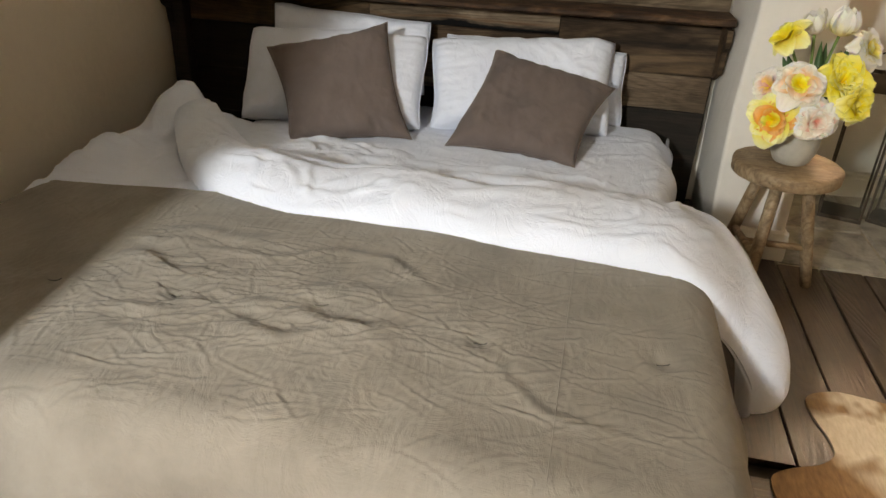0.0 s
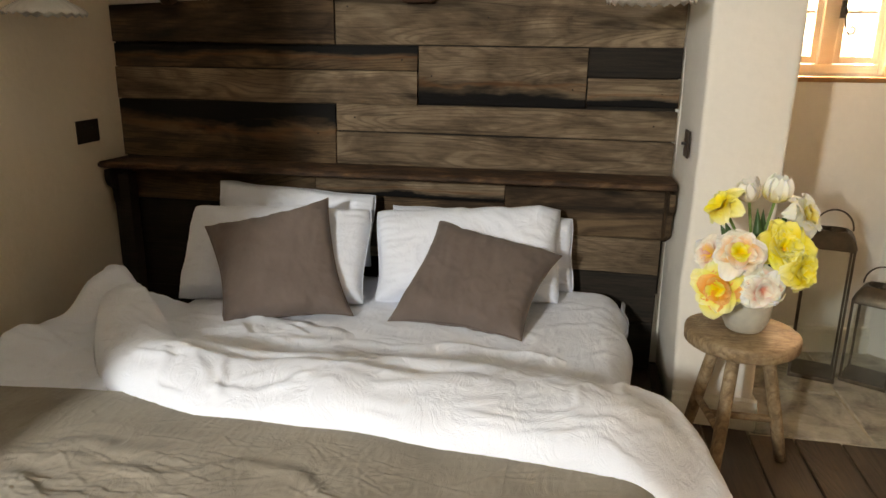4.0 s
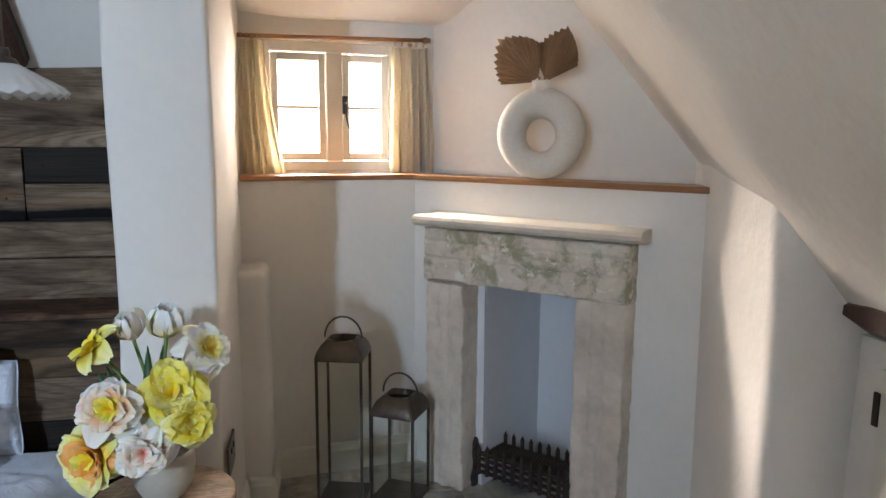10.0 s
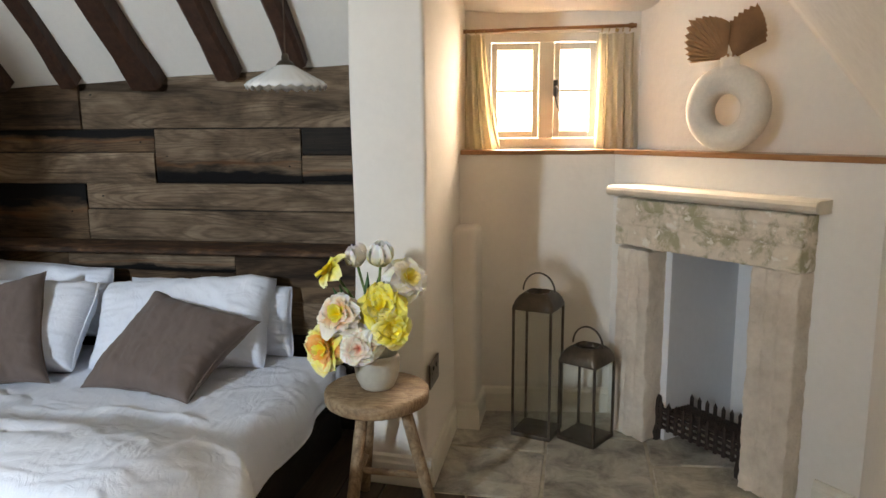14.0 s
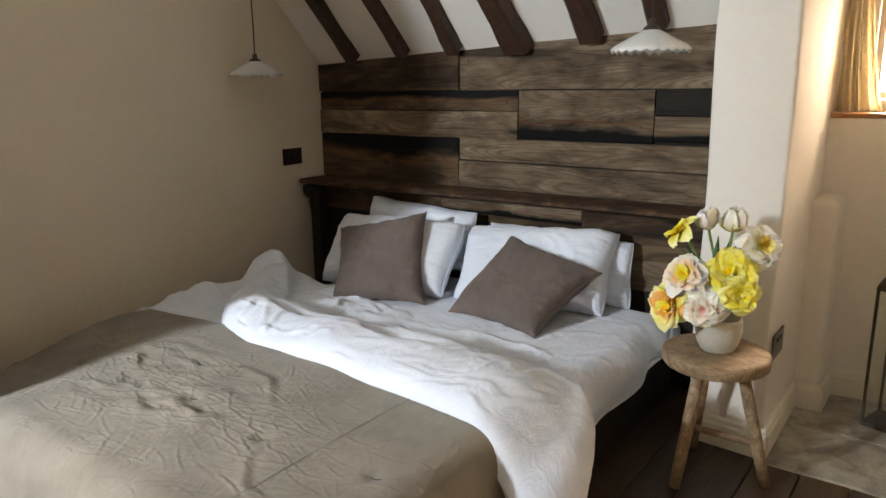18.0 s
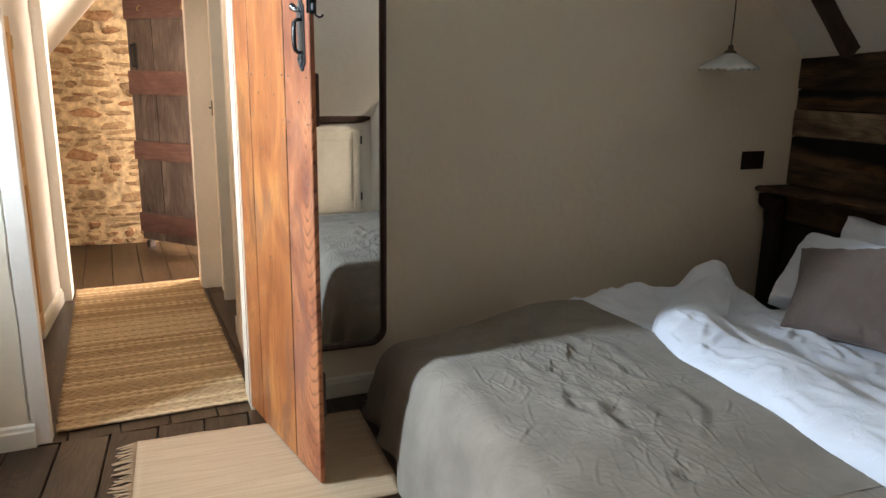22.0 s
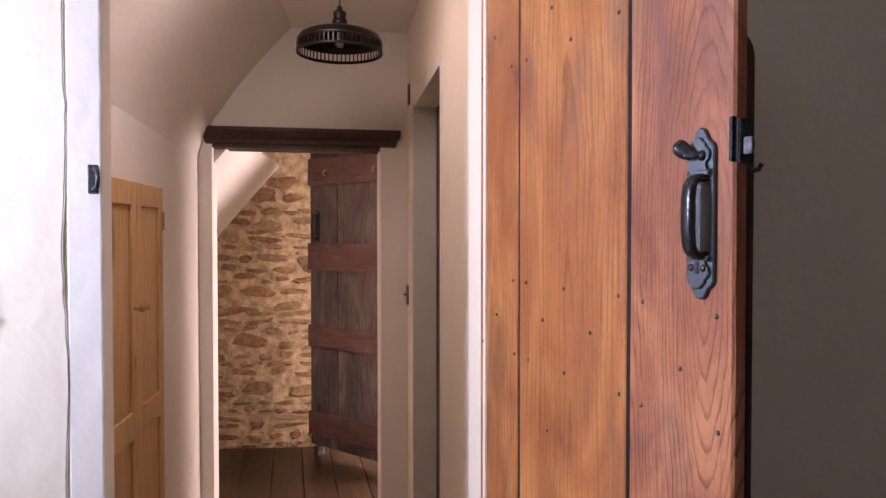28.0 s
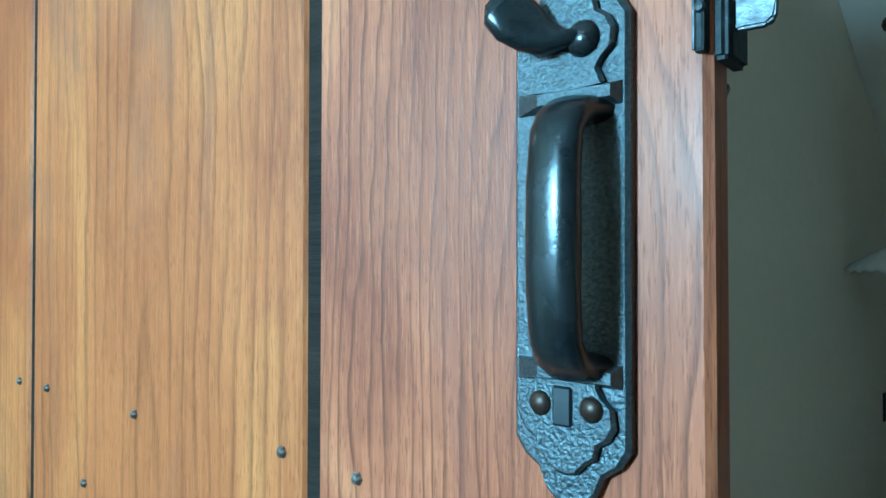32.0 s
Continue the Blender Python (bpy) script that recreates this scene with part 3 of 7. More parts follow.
# ---- mirror, doors and openings ----
GLASS, gnt, gb = material("clear_glass", 0.02)
gb.inputs["Transmission Weight"].default_value, gb.inputs["IOR"].default_value = 1.0, 1.45
SILVER, snt, sb = material("mirror_silver", 0.01, 1.0)
sb.inputs["Base Color"].default_value = (0.86, 0.88, 0.87, 1)


THINGLASS = bpy.data.materials.new("thin_pane_glass")
THINGLASS.use_nodes = True
tn = THINGLASS.node_tree
tn.nodes.remove(tn.nodes["Principled BSDF"])
clear, gloss, tmix = (tn.nodes.new("ShaderNode" + k) for k in ("BsdfTransparent", "BsdfGlossy", "MixShader"))
clear.inputs["Color"].default_value, gloss.inputs["Roughness"].default_value, tmix.inputs[0].default_value = (0.98, 0.99, 0.98, 1), 0.03, 0.035
tn.links.new(clear.outputs[0], tmix.inputs[1])
tn.links.new(gloss.outputs[0], tmix.inputs[2])
tn.links.new(tmix.outputs[0], tn.nodes["Material Output"].inputs["Surface"])


def pane(lo, hi, m, parent, name="pane"):
    ob = part(name, box(lo, hi, m), GLASS, parent)
    ob.visible_shadow = False
    return ob


# casement window in the alcove: two lights, each with two panes
window_1 = thing("window_1", "small cream-painted timber casement window in a thick wall", "window", kind="structure")
x0, x1, z0, z1 = OPEN
bmf = bmesh.new()
fw = 0.038
for lo, hi in (((x0, 0.02, z0), (x0 + fw, 0.085, z1)), ((x1 - fw, 0.02, z0), (x1, 0.085, z1)), ((x0 + fw, 0.02, z1 - fw), (x1 - fw, 0.085, z1)), ((x0 + fw, 0.02, z0), (x1 - fw, 0.085, z0 + fw)), ((0.006, 0.018, z0 + fw), (0.070, 0.086, z1 - fw))):
    add_box(bmf, lo, hi, WINM, 0.003, 1)
part("window_frame", bmf, CREAMPAINT, window_1)
for a, b in ((x0 + fw, 0.006), (0.070, x1 - fw)):
    bmf = bmesh.new()
    sw = 0.028
    za, zb = z0 + fw + 0.004, z1 - fw - 0.004
    for lo, hi in (((a + 0.003, 0.028, za), (a + sw, 0.072, zb)), ((b - sw, 0.028, za), (b - 0.003, 0.072, zb)), ((a + sw, 0.028, zb - sw), (b - sw, 0.072, zb)), ((a + sw, 0.028, za), (b - sw, 0.072, za + sw)), ((a + sw, 0.034, (za + zb) / 2 - 0.006), (b - sw, 0.068, (za + zb) / 2 + 0.006))):
        add_box(bmf, lo, hi, WINM, 0.002, 1)
    sash = part("sash", bmf, CREAMPAINT, window_1)
    zm = (za + zb) / 2
    pane((a + sw, 0.048, za + sw), (b - sw, 0.052, zm - 0.006), WINM, sash)
    pane((a + sw, 0.048, zm + 0.006), (b - sw, 0.052, zb - sw), WINM, sash)
latch = thing("window_latch", "black iron casement fastener with a curled monkey-tail handle", "latch")
part("plate", box((0.068, 0.008, 1.385), (0.088, 0.024, 1.455), WINM, 0.003), IRON, latch)
pts = [(x + 0.022, y, z) for x, y, z in ((0.057, 0.006, 1.425), (0.056, -0.012, 1.418), (0.054, -0.016, 1.40), (0.056, -0.016, 1.37), (0.062, -0.016, 1.34), (0.075, -0.016, 1.322), (0.094, -0.016, 1.325), (0.098, -0.016, 1.343), (0.086, -0.016, 1.352), (0.078, -0.016, 1.342))]
part("handle", tube([WINM @ Vector(p) for p in pts], [0.006, 0.006, 0.005, 0.004, 0.0035, 0.003, 0.003, 0.0025, 0.0025, 0.002], 8), IRON, latch, smooth=True)

# curtain rod and curtains
rod = thing("curtain_rod", "thin wooden curtain rod with turned finials above the window", "curtain rod")
part("pole", tube([WINM @ Vector((-0.318, -0.04, 1.656)), WINM @ Vector((0.378, -0.04, 1.672))], 0.0075, 10), SHELFWOOD, rod, smooth=True)
for x, z in ((-0.328, 1.656), (0.388, 1.672)):
    part("finial", lathe([(0, -0.018), (0.008, -0.014), (0.013, 0), (0.008, 0.012), (0.011, 0.018), (0, 0.02)], 12, WINM @ Matrix.Translation((x, -0.04, z)) @ Matrix.Rotation(radians(90), 4, "Y")), SHELFWOOD, rod, smooth=True)
for x in (-0.27, 0.33):
    part("bracket", tube([WINM @ Vector((x, 0.0, 1.660)), WINM @ Vector((x, -0.03, 1.650)), WINM @ Vector((x, -0.04, 1.656))], 0.005, 8), BRASS, rod)
CURTAIN, cnt, cb = material("sheer_cream_linen", 0.9, spec=0.1)
cb.inputs["Base Color"].default_value = (0.74, 0.66, 0.50, 1)
wv = noise_tex(cnt, coords(cnt, (500, 500, 60)), 1.0, 3)
cc = ramp(cnt, wv, [(0.3, (0.52, 0.47, 0.38)), (0.7, (0.64, 0.585, 0.48))])
glow = ramp(cnt, wv, [(0.3, (0.62, 0.51, 0.29)), (0.7, (0.74, 0.63, 0.39))])
cnt.links.new(cc, cb.inputs["Base Color"])
tr = cnt.nodes.new("ShaderNodeBsdfTranslucent")
cnt.links.new(glow, tr.inputs["Color"])
ms = cnt.nodes.new("ShaderNodeMixShader")
ms.inputs[0].default_value = 0.4
cnt.links.new(cb.outputs[0], ms.inputs[1])
cnt.links.new(tr.outputs[0], ms.inputs[2])
cnt.links.new(ms.outputs[0], cnt.nodes["Material Output"].inputs["Surface"])


def curtain(xa, xb, xa2, xb2, folds, seed):
    cur = thing("curtain", "short gathered cream linen curtain hanging from rings", "curtain", group="window curtains")

    def fn(u, v):
        z = 1.645 - 0.482 * v
        spread = v ** 1.5
        a, b = xa + (xa2 - xa) * spread, xb + (xb2 - xb) * spread
        x = a + (b - a) * u
        ph = 2 * math.pi * folds * u + 0.6 * noise.noise((u * 3, v * 2, seed))
        return WINM @ Vector((x + 0.006 * math.cos(ph * 0.5 + seed), -0.04 + 0.017 * (0.7 + 0.5 * v) * math.sin(ph), z - 0.006 * abs(math.sin(ph / 2))))

    part("cloth", sheet(fn, 72, 24), CURTAIN, cur, smooth=True)
    for k in range(5):
        x = xa + (xb - xa) * (k + 0.5) / 5
        ring = [WINM @ Vector((x + 0.002 * math.sin(a), -0.04 + 0.011 * math.cos(a), 1.657 + 0.011 * math.sin(a))) for a in (2 * math.pi * j / 12 for j in range(13))]
        part("ring", tube(ring, 0.0014, 6, False), BRASS, cur)
    return cur


curtain(-0.318, -0.225, -0.322, -0.155, 4.5, 1.0)
curtain(0.250, 0.395, 0.240, 0.410, 4.0, 5.0)

# back window of the bedroom, unseen but for its light: plain frame
window_2 = thing("window_2", "cream-painted casement window in the end wall", "window", kind="structure")
bmf = bmesh.new()
bx0, bx1, bz0, bz1 = BACKWIN
for lo, hi in (((bx0, 0.775, bz0), (bx0 + 0.02, 0.83, bz1)), ((bx1 - 0.02, 0.775, bz0), (bx1, 0.83, bz1)), ((bx0, 0.775, bz1 - 0.02), (bx1, 0.83, bz1)), ((bx0, 0.775, bz0), (bx1, 0.83, bz0 + 0.02))):
    add_box(bmf, lo, hi)
part("window_frame", bmf, CREAMPAINT, window_2)

# bedroom door: three wide boards, ledges behind, thumb latch
DOORM = Matrix.Translation((-0.350, 2.450, 0)) @ Matrix.Rotation(radians(15.0), 4, "Z")
DOORBOARDS = [ELM_A, ELM_B, ELM_C]
plank_door = thing("plank_door", "open polished reddish-brown plank door with black iron thumb latch", "door", DOORM)
DZ0, DZ1 = 0.018, 1.885
for a, b in ((-0.046, 0.1155), (0.1210, 0.4340), (0.4410, 0.630)):
    bmd = bmesh.new()
    n = 26
    edges = []
    for k in range(n + 1):
        z = DZ0 + (DZ1 - DZ0) * k / n
        e = 0.0022 * noise.noise((a * 9, z * 3.3, 0.5))
        w = 0.004 * noise.noise((b * 5, z * 2.1, 4.5)) if b > 0.6 else 0.0
        edges.append([bmd.verts.new(c) for c in ((a + e, 0.002, z), (a + e + 0.003, -0.001, z), (b - 0.003 + w, -0.001, z), (b + w, 0.002, z), (b + w, 0.015, z), (a + e, 0.015, z))])
    for p, q in zip(edges, edges[1:]):
        for i in range(6):
            bmd.faces.new((p[i], p[(i + 1) % 6], q[(i + 1) % 6], q[i]))
    bmd.faces.new(edges[0][::-1])
    bmd.faces.new(edges[-1])
    part("board", bmd, DOORBOARDS.pop(0), plank_door)
# Dark strips added almost flush in the joints, so the gaps read black.
for x in (0.1185, 0.438):
    part("tongue", box((x - 0.0075, 0.0008, DZ0), (x + 0.0075, 0.0175, DZ1)), CHAR, plank_door, "dark strip filling the joint")
for za in (0.22, 1.13, 1.62):
    part("ledge", box((0.02, 0.018, za), (0.600, 0.040, za + 0.15), None, 0.006), BEAM, plank_door, "dark wooden ledge on the back")
bmn = lathe([(0, -0.0022), (0.0020, -0.0019), (0.0033, -0.0004), (0.0033, 0.002), (0, 0.002)], 6, Matrix.Rotation(radians(90), 4, "X") @ Matrix.Diagonal((1, 1, -1, 1)))
nail_mesh = solid(bmn, plain_mat("nail_steel", (0.20, 0.19, 0.18), 0.35, 0.8, 0.6, 700, 0.2), "nail")
for x, z in ((0.022, 1.726), (0.090, 1.658), (0.146, 1.656), (-0.036, 1.661), (0.290, 1.655), (0.232, 1.720), (0.414, 1.660), (0.489, 1.657), (-0.038, 1.271), (0.098, 1.276), (0.147, 1.276), (0.272, 1.274), (0.416, 1.275), (0.469, 1.272), (0.602, 1.267), (0.030, 1.208), (0.206, 1.218), (0.347, 1.215), (-0.031, 1.150), (0.104, 1.146), (0.155, 1.1445), (0.274, 1.143), (0.4186, 1.141), (0.467, 1.137), (0.542, 1.198), (0.606, 1.137), (0.221, 1.039), (0.601, 0.966), (0.259, 0.676), (0.612, 0.78), (0.488, 0.518), (0.548, 0.357), (0.095, 0.303), (0.3, 0.25), (0.42, 0.33), (0.12, 0.345)):
    part("nail", nail_mesh, None, plank_door, m=Matrix.Translation((x, -0.0015, z)))


def plate_outline(w, steps=9):
    """Half outline of the shaped latch plate, from the bottom tip to the top tip: (half width, height)."""
    return [(0.0, 0.0), (0.006, 0.001), (0.010, 0.005), (0.013, 0.012), (0.019, 0.016), (w, 0.022), (w, 0.172), (0.019, 0.178), (0.013, 0.182), (0.010, 0.188), (0.006, 0.194), (0.0, 0.1965)]


def shaped_plate(half, y0, y1, m, bev=0.0016):
    pts = [(w, z) for w, z in half] + [(-w, z) for w, z in reversed(half) if w > 0]
    bm = bmesh.new()
    fr = [bm.verts.new((x * 0.93, y0, 0.098 + (z - 0.098) * 0.985)) for x, z in pts]
    md = [bm.verts.new((x, y0 + bev, z)) for x, z in pts]
    bk = [bm.verts.new((x, y1, z)) for x, z in pts]
    for r, s in ((fr, md), (md, bk)):
        for i in range(len(pts)):
            bm.faces.new((r[i], r[(i + 1) % len(pts)], s[(i + 1) % len(pts)], s[i]))
    bm.faces.new(fr)
    bm.faces.new(bk)
    bm.transform(m)
    return bm


HM = Matrix.Translation((0.579, 0, 1.2845))
thumb = part("thumb_latch", shaped_plate(plate_outline(0.0228), -0.006, -0.0005, HM), HAMMERED, plank_door, "black iron thumb latch plate")
boss = [(0.0, 0.0115), (0.004, 0.0122), (0.008, 0.0165), (0.0115, 0.0185), (0.0125, 0.023), (0.0165, 0.0255), (0.019, 0.030), (0.0182, 0.036), (0.0145, 0.0395), (0.0125, 0.043), (0.0150, 0.0485), (0.0, 0.0495)]
part("lower_boss", shaped_plate(boss, -0.0095, -0.005, HM), HAMMERED, thumb)
part("upper_boss", shaped_plate([(w, 0.1965 - z) for w, z in reversed(boss)], -0.0095, -0.005, HM), HAMMERED, thumb)
for za, zb in ((0.0435, 0.0515), (0.1400, 0.1480)):
    collar = bmesh.new()
    foot = [collar.verts.new(HM @ Vector(p)) for p in ((-0.0205, -0.0062, za), (0.0205, -0.0062, za), (0.0205, -0.0062, zb), (-0.0205, -0.0062, zb))]
    head = [collar.verts.new(HM @ Vector(p)) for p in ((-0.0095, -0.0115, za + 0.002), (0.0185, -0.0115, za + 0.002), (0.0185, -0.0115, zb - 0.002), (-0.0095, -0.0115, zb - 0.002))]
    for i in range(4):
        collar.faces.new((foot[i], foot[(i + 1) % 4], head[(i + 1) % 4], head[i]))
    collar.faces.new(head)
    collar.faces.new(foot[::-1])
    part("collar", collar, HAMMERED, thumb)
WORNIRON = plain_mat("smooth_black_iron", (0.016, 0.019, 0.021), 0.25, 0.35, 0.3, 90, 0.10)


def strap(pts, across, half_w, half_t, seg=20, power=2.6):
    """A forged strap along points, of rounded oblong section; half_w may be a list."""
    bm, rings, n = bmesh.new(), [], len(pts)
    pts = [Vector(p) for p in pts]
    across = Vector(across)
    for i, p in enumerate(pts):
        d = (pts[min(i + 1, n - 1)] - pts[max(i - 1, 0)]).normalized()
        out = d.cross(across).normalized()
        ring = []
        for k in range(seg):
            a = 2 * math.pi * k / seg
            ca, sa = math.cos(a), math.sin(a)
            ring.append(bm.verts.new(p + across * math.copysign(abs(ca) ** (2 / power), ca) * half_w[i] + out * math.copysign(abs(sa) ** (2 / power), sa) * half_t[i]))
        rings.append(ring)
    for a, c in zip(rings, rings[1:]):
        for k in range(seg):
            bm.faces.new((a[k], a[(k + 1) % seg], c[(k + 1) % seg], c[k]))
    bm.faces.new(rings[0][::-1])
    bm.faces.new(rings[-1])
    return bm


# the grip stands off the plate as a wide D, its feet flared into collars
top, low, out, r = 0.1390, 0.0500, 0.0255, 0.0150
grip = [(0, -0.004, top + 0.001), (0, -0.0055, top), (0, -out + r, top)] + [(0, -out + r - r * math.sin(a), top - r + r * math.cos(a)) for a in (radians(d) for d in (20, 45, 70, 90))]
grip += [(0, -out - 0.0012, z) for z in (0.112, 0.0945, 0.077)] + [(0, -out + r - r * math.sin(a), low + r - r * math.cos(a)) for a in (radians(d) for d in (90, 70, 45, 20))] + [(0, -out + r, low), (0, -0.0055, low), (0, -0.004, low - 0.001)]
gw = [0.0150, 0.0125, 0.0105, 0.0098, 0.0094, 0.0092, 0.0092, 0.0094, 0.0096, 0.0094, 0.0092, 0.0092, 0.0094, 0.0098, 0.0105, 0.0125, 0.0150]
gt = [0.0065, 0.0055, 0.0048, 0.0048, 0.0050, 0.0052, 0.0054, 0.0056, 0.0058, 0.0056, 0.0054, 0.0052, 0.0050, 0.0048, 0.0048, 0.0055, 0.0065]
part("grip", strap([HM @ Vector((p[0] + 0.0055, p[1], p[2])) for p in grip], (1, 0, 0), gw, gt), WORNIRON, thumb, smooth=True)
lever = [((0.008, -0.006, 0.166), 0.006, 0.005), ((0.004, -0.010, 0.164), 0.006, 0.005), ((-0.002, -0.013, 0.163), 0.0062, 0.005), ((-0.008, -0.016, 0.166), 0.008, 0.0045), ((-0.013, -0.019, 0.171), 0.0098, 0.004), ((-0.017, -0.022, 0.1765), 0.0092, 0.0036), ((-0.019, -0.0235, 0.180), 0.0055, 0.003)]
part("lever", strap([HM @ Vector(p) for p, _, _ in lever], Vector((0.60, 0.45, 0.66)).normalized(), [w for _, w, _ in lever], [t for _, _, t in lever], 16, 2.2), WORNIRON, thumb, smooth=True)
part("pivot", lathe([(0, -0.0135), (0.0045, -0.013), (0.0065, -0.010), (0.0065, -0.005), (0, -0.005)], 18, HM @ Matrix.Translation((0.0075, 0, 0.1635)) @ Matrix.Rotation(radians(-90), 4, "X")), WORNIRON, thumb, smooth=True)
for x in (-0.0095, 0.0105):
    part("screw", lathe([(0, -0.0115), (0.0032, -0.0112), (0.0046, -0.0095), (0.0046, -0.006), (0, -0.006)], 12, HM @ Matrix.Translation((x, 0, 0.036)) @ Matrix.Rotation(radians(-90), 4, "X")), BROWNPLATE, thumb, smooth=True)
part("slot", box((-0.0042, -0.0108, 0.029), (0.0034, -0.0090, 0.043), HM, 0.0008, 1), plain_mat("steel_grey", (0.05, 0.055, 0.06), 0.4, 0.8), thumb)
STEEL = plain_mat("worn_steel", (0.10, 0.108, 0.115), 0.45, 0.6, 0.5, 160, 0.3)
rim = part("rim_latch", box((0.6225, -0.0042, 1.438), (0.6262, 0.010, 1.487), None, 0.0012), RIMIRON, plank_door, "worn black iron rim latch on the door edge")
part("worn_edge", box((0.6222, -0.0047, 1.4385), (0.6234, -0.0036, 1.4865), None, 0.0004, 1), STEEL, rim, "bright worn edge")
for z in (1.452, 1.474):
    part("rivet", lathe([(0, -0.0060), (0.0014, -0.0056), (0.0020, -0.0040), (0, -0.0040)], 8, Matrix.Translation((0.6246, 0, z)) @ Matrix.Rotation(radians(-90), 4, "X")), STEEL, rim)
part("latch_box", prism([(0.6264, 0.001), (0.6312, 0.001), (0.6325, 0.003), (0.6325, 0.022), (0.6264, 0.022)], 1.436, 1.4845, 0.0015), RIMIRON, rim)
bolt_outline = [(0.0, 1.4455), (0.0095, 1.4455), (0.0120, 1.4475), (0.0125, 1.4545), (0.0120, 1.4615), (0.0095, 1.4635), (0.0, 1.4635)]
part("bolt", prism([(0.6327 + x, z) for x, z in bolt_outline], -0.0095, -0.0050, 0.0008), STEEL, rim, "bright worn latch bolt", m=Matrix.Rotation(radians(90), 4, "X"))
part("hook", tube([(0.606, 0.024, 1.446), (0.609, 0.031, 1.435), (0.612, 0.038, 1.430), (0.615, 0.045, 1.432), (0.616, 0.048, 1.438)], 0.003, 8), IRON, rim, smooth=True)

# door frame of the bedroom doorway
LWM = Matrix.Translation((left_x(0.3), 0.3, 0)) @ Matrix.Rotation(math.atan2(1, -SLANT), 4, "Z")


def lw(y):
    return (y - 0.3) * SEC


frame_1 = thing("door_frame", "cream-painted timber door frame with worn edges", "door frame", kind="structure")
part("post", box((lw(1.700), -0.003, 0), (lw(1.758), 0.06, 1.96), LWM, 0.004), PLASTER, frame_1)
part("post", box((lw(2.447), -0.008, 0), (lw(2.487), 0.15, 1.96), LWM, 0.004), GREIGE, frame_1)
part("head", box((lw(1.759), -0.012, 1.90), (lw(2.447), 0.15, 1.96), LWM, 0.004), CREAMPAINT, frame_1)
keeper = thing("door_keep", "black iron latch keep screwed to the door frame", "latch keep")
part("plate", box((lw(1.738), -0.018, 1.428), (lw(1.755), -0.010, 1.478), LWM, 0.002), IRON, keeper)
part("catch", tube([LWM @ Vector(p) for p in ((lw(1.747), -0.014, 1.471), (lw(1.757), -0.03, 1.467), (lw(1.759), -0.034, 1.453), (lw(1.757), -0.03, 1.440), (lw(1.747), -0.014, 1.436))], 0.004, 8), IRON, keeper, smooth=True)

# crack between the plaster and the door lining
def hair_crack(name, pts, w=0.0009):
    bm = bmesh.new()
    prev = None
    for y, z in pts:
        ww = w * (0.6 + 0.7 * abs(noise.noise((z * 13, y * 9, 1.0))))
        cur = [bm.verts.new(LWM @ Vector((lw(y) + s * ww, -0.0042, z))) for s in (-1, 1)] + [bm.verts.new(LWM @ Vector((lw(y) + s * ww, -0.001, z))) for s in (1, -1)]
        if prev:
            for i in range(4):
                bm.faces.new((prev[i], prev[(i + 1) % 4], cur[(i + 1) % 4], cur[i]))
        prev = cur
    return slab(name, bm, plain_mat("crack_shadow_grey", (0.30, 0.27, 0.23), 0.9))


hair_crack("trim_crack", [(1.696 + 0.003 * noise.noise((k * 0.6, 1, 1)) + 0.006 * noise.noise((k * 0.09, 5, 1)), 0.10 + 0.02 * k) for k in range(90)])

# tall mirror
MIRM = Matrix.Translation((left_x(2.75) + 0.012, 2.75, 0)) @ Matrix.Rotation(math.atan(0.045), 4, "Z")
mirror = thing("mirror", "tall narrow wall mirror with rounded dark wooden frame", "mirror")


def rounded_rect(y0, y1, z0, z1, r, seg=8):
    out = []
    for cy, cz, a0 in ((y1 - r, z0 + r, -90), (y1 - r, z1 - r, 0), (y0 + r, z1 - r, 90), (y0 + r, z0 + r, 180)):
        for k in range(seg + 1):
            a = radians(a0 + 90 * k / seg)
            out.append((cy + r * math.cos(a), cz + r * math.sin(a)))
    return out


def ring_frame(outer, inner, x0, x1, m):
    bm = bmesh.new()
    n = len(outer)
    vs = [[bm.verts.new(m @ Vector((x, y, z))) for y, z in line] for x, line in ((x0, outer), (x1, outer), (x1 + 0.004, [((a + c) / 2, (b + d) / 2) for (a, b), (c, d) in zip(outer, inner)]), (x1 - 0.004, inner), (x0, inner))]
    for a, b in zip(vs, vs[1:] + vs[:1]):
        for i in range(n):
            bm.faces.new((a[i], a[(i + 1) % n], b[(i + 1) % n], b[i]))
    return bm


MR = (-0.235, 0.236, 0.215, 1.78)
part("frame", ring_frame(rounded_rect(*MR, 0.07), rounded_rect(MR[0] + 0.022, MR[1] - 0.022, MR[2] + 0.022, MR[3] - 0.022, 0.05), 0.0, 0.026, MIRM), BEAM, mirror, "dark polished wood frame")
bmm = bmesh.new()
inner = rounded_rect(MR[0] + 0.018, MR[1] - 0.018, MR[2] + 0.018, MR[3] - 0.018, 0.052)
bmm.faces.new([bmm.verts.new(MIRM @ Vector((0.012, y, z))) for y, z in inner])
bmm.faces.new([bmm.verts.new(MIRM @ Vector((0.004, y, z))) for y, z in inner][::-1])
part("glass", bmm, SILVER, mirror)


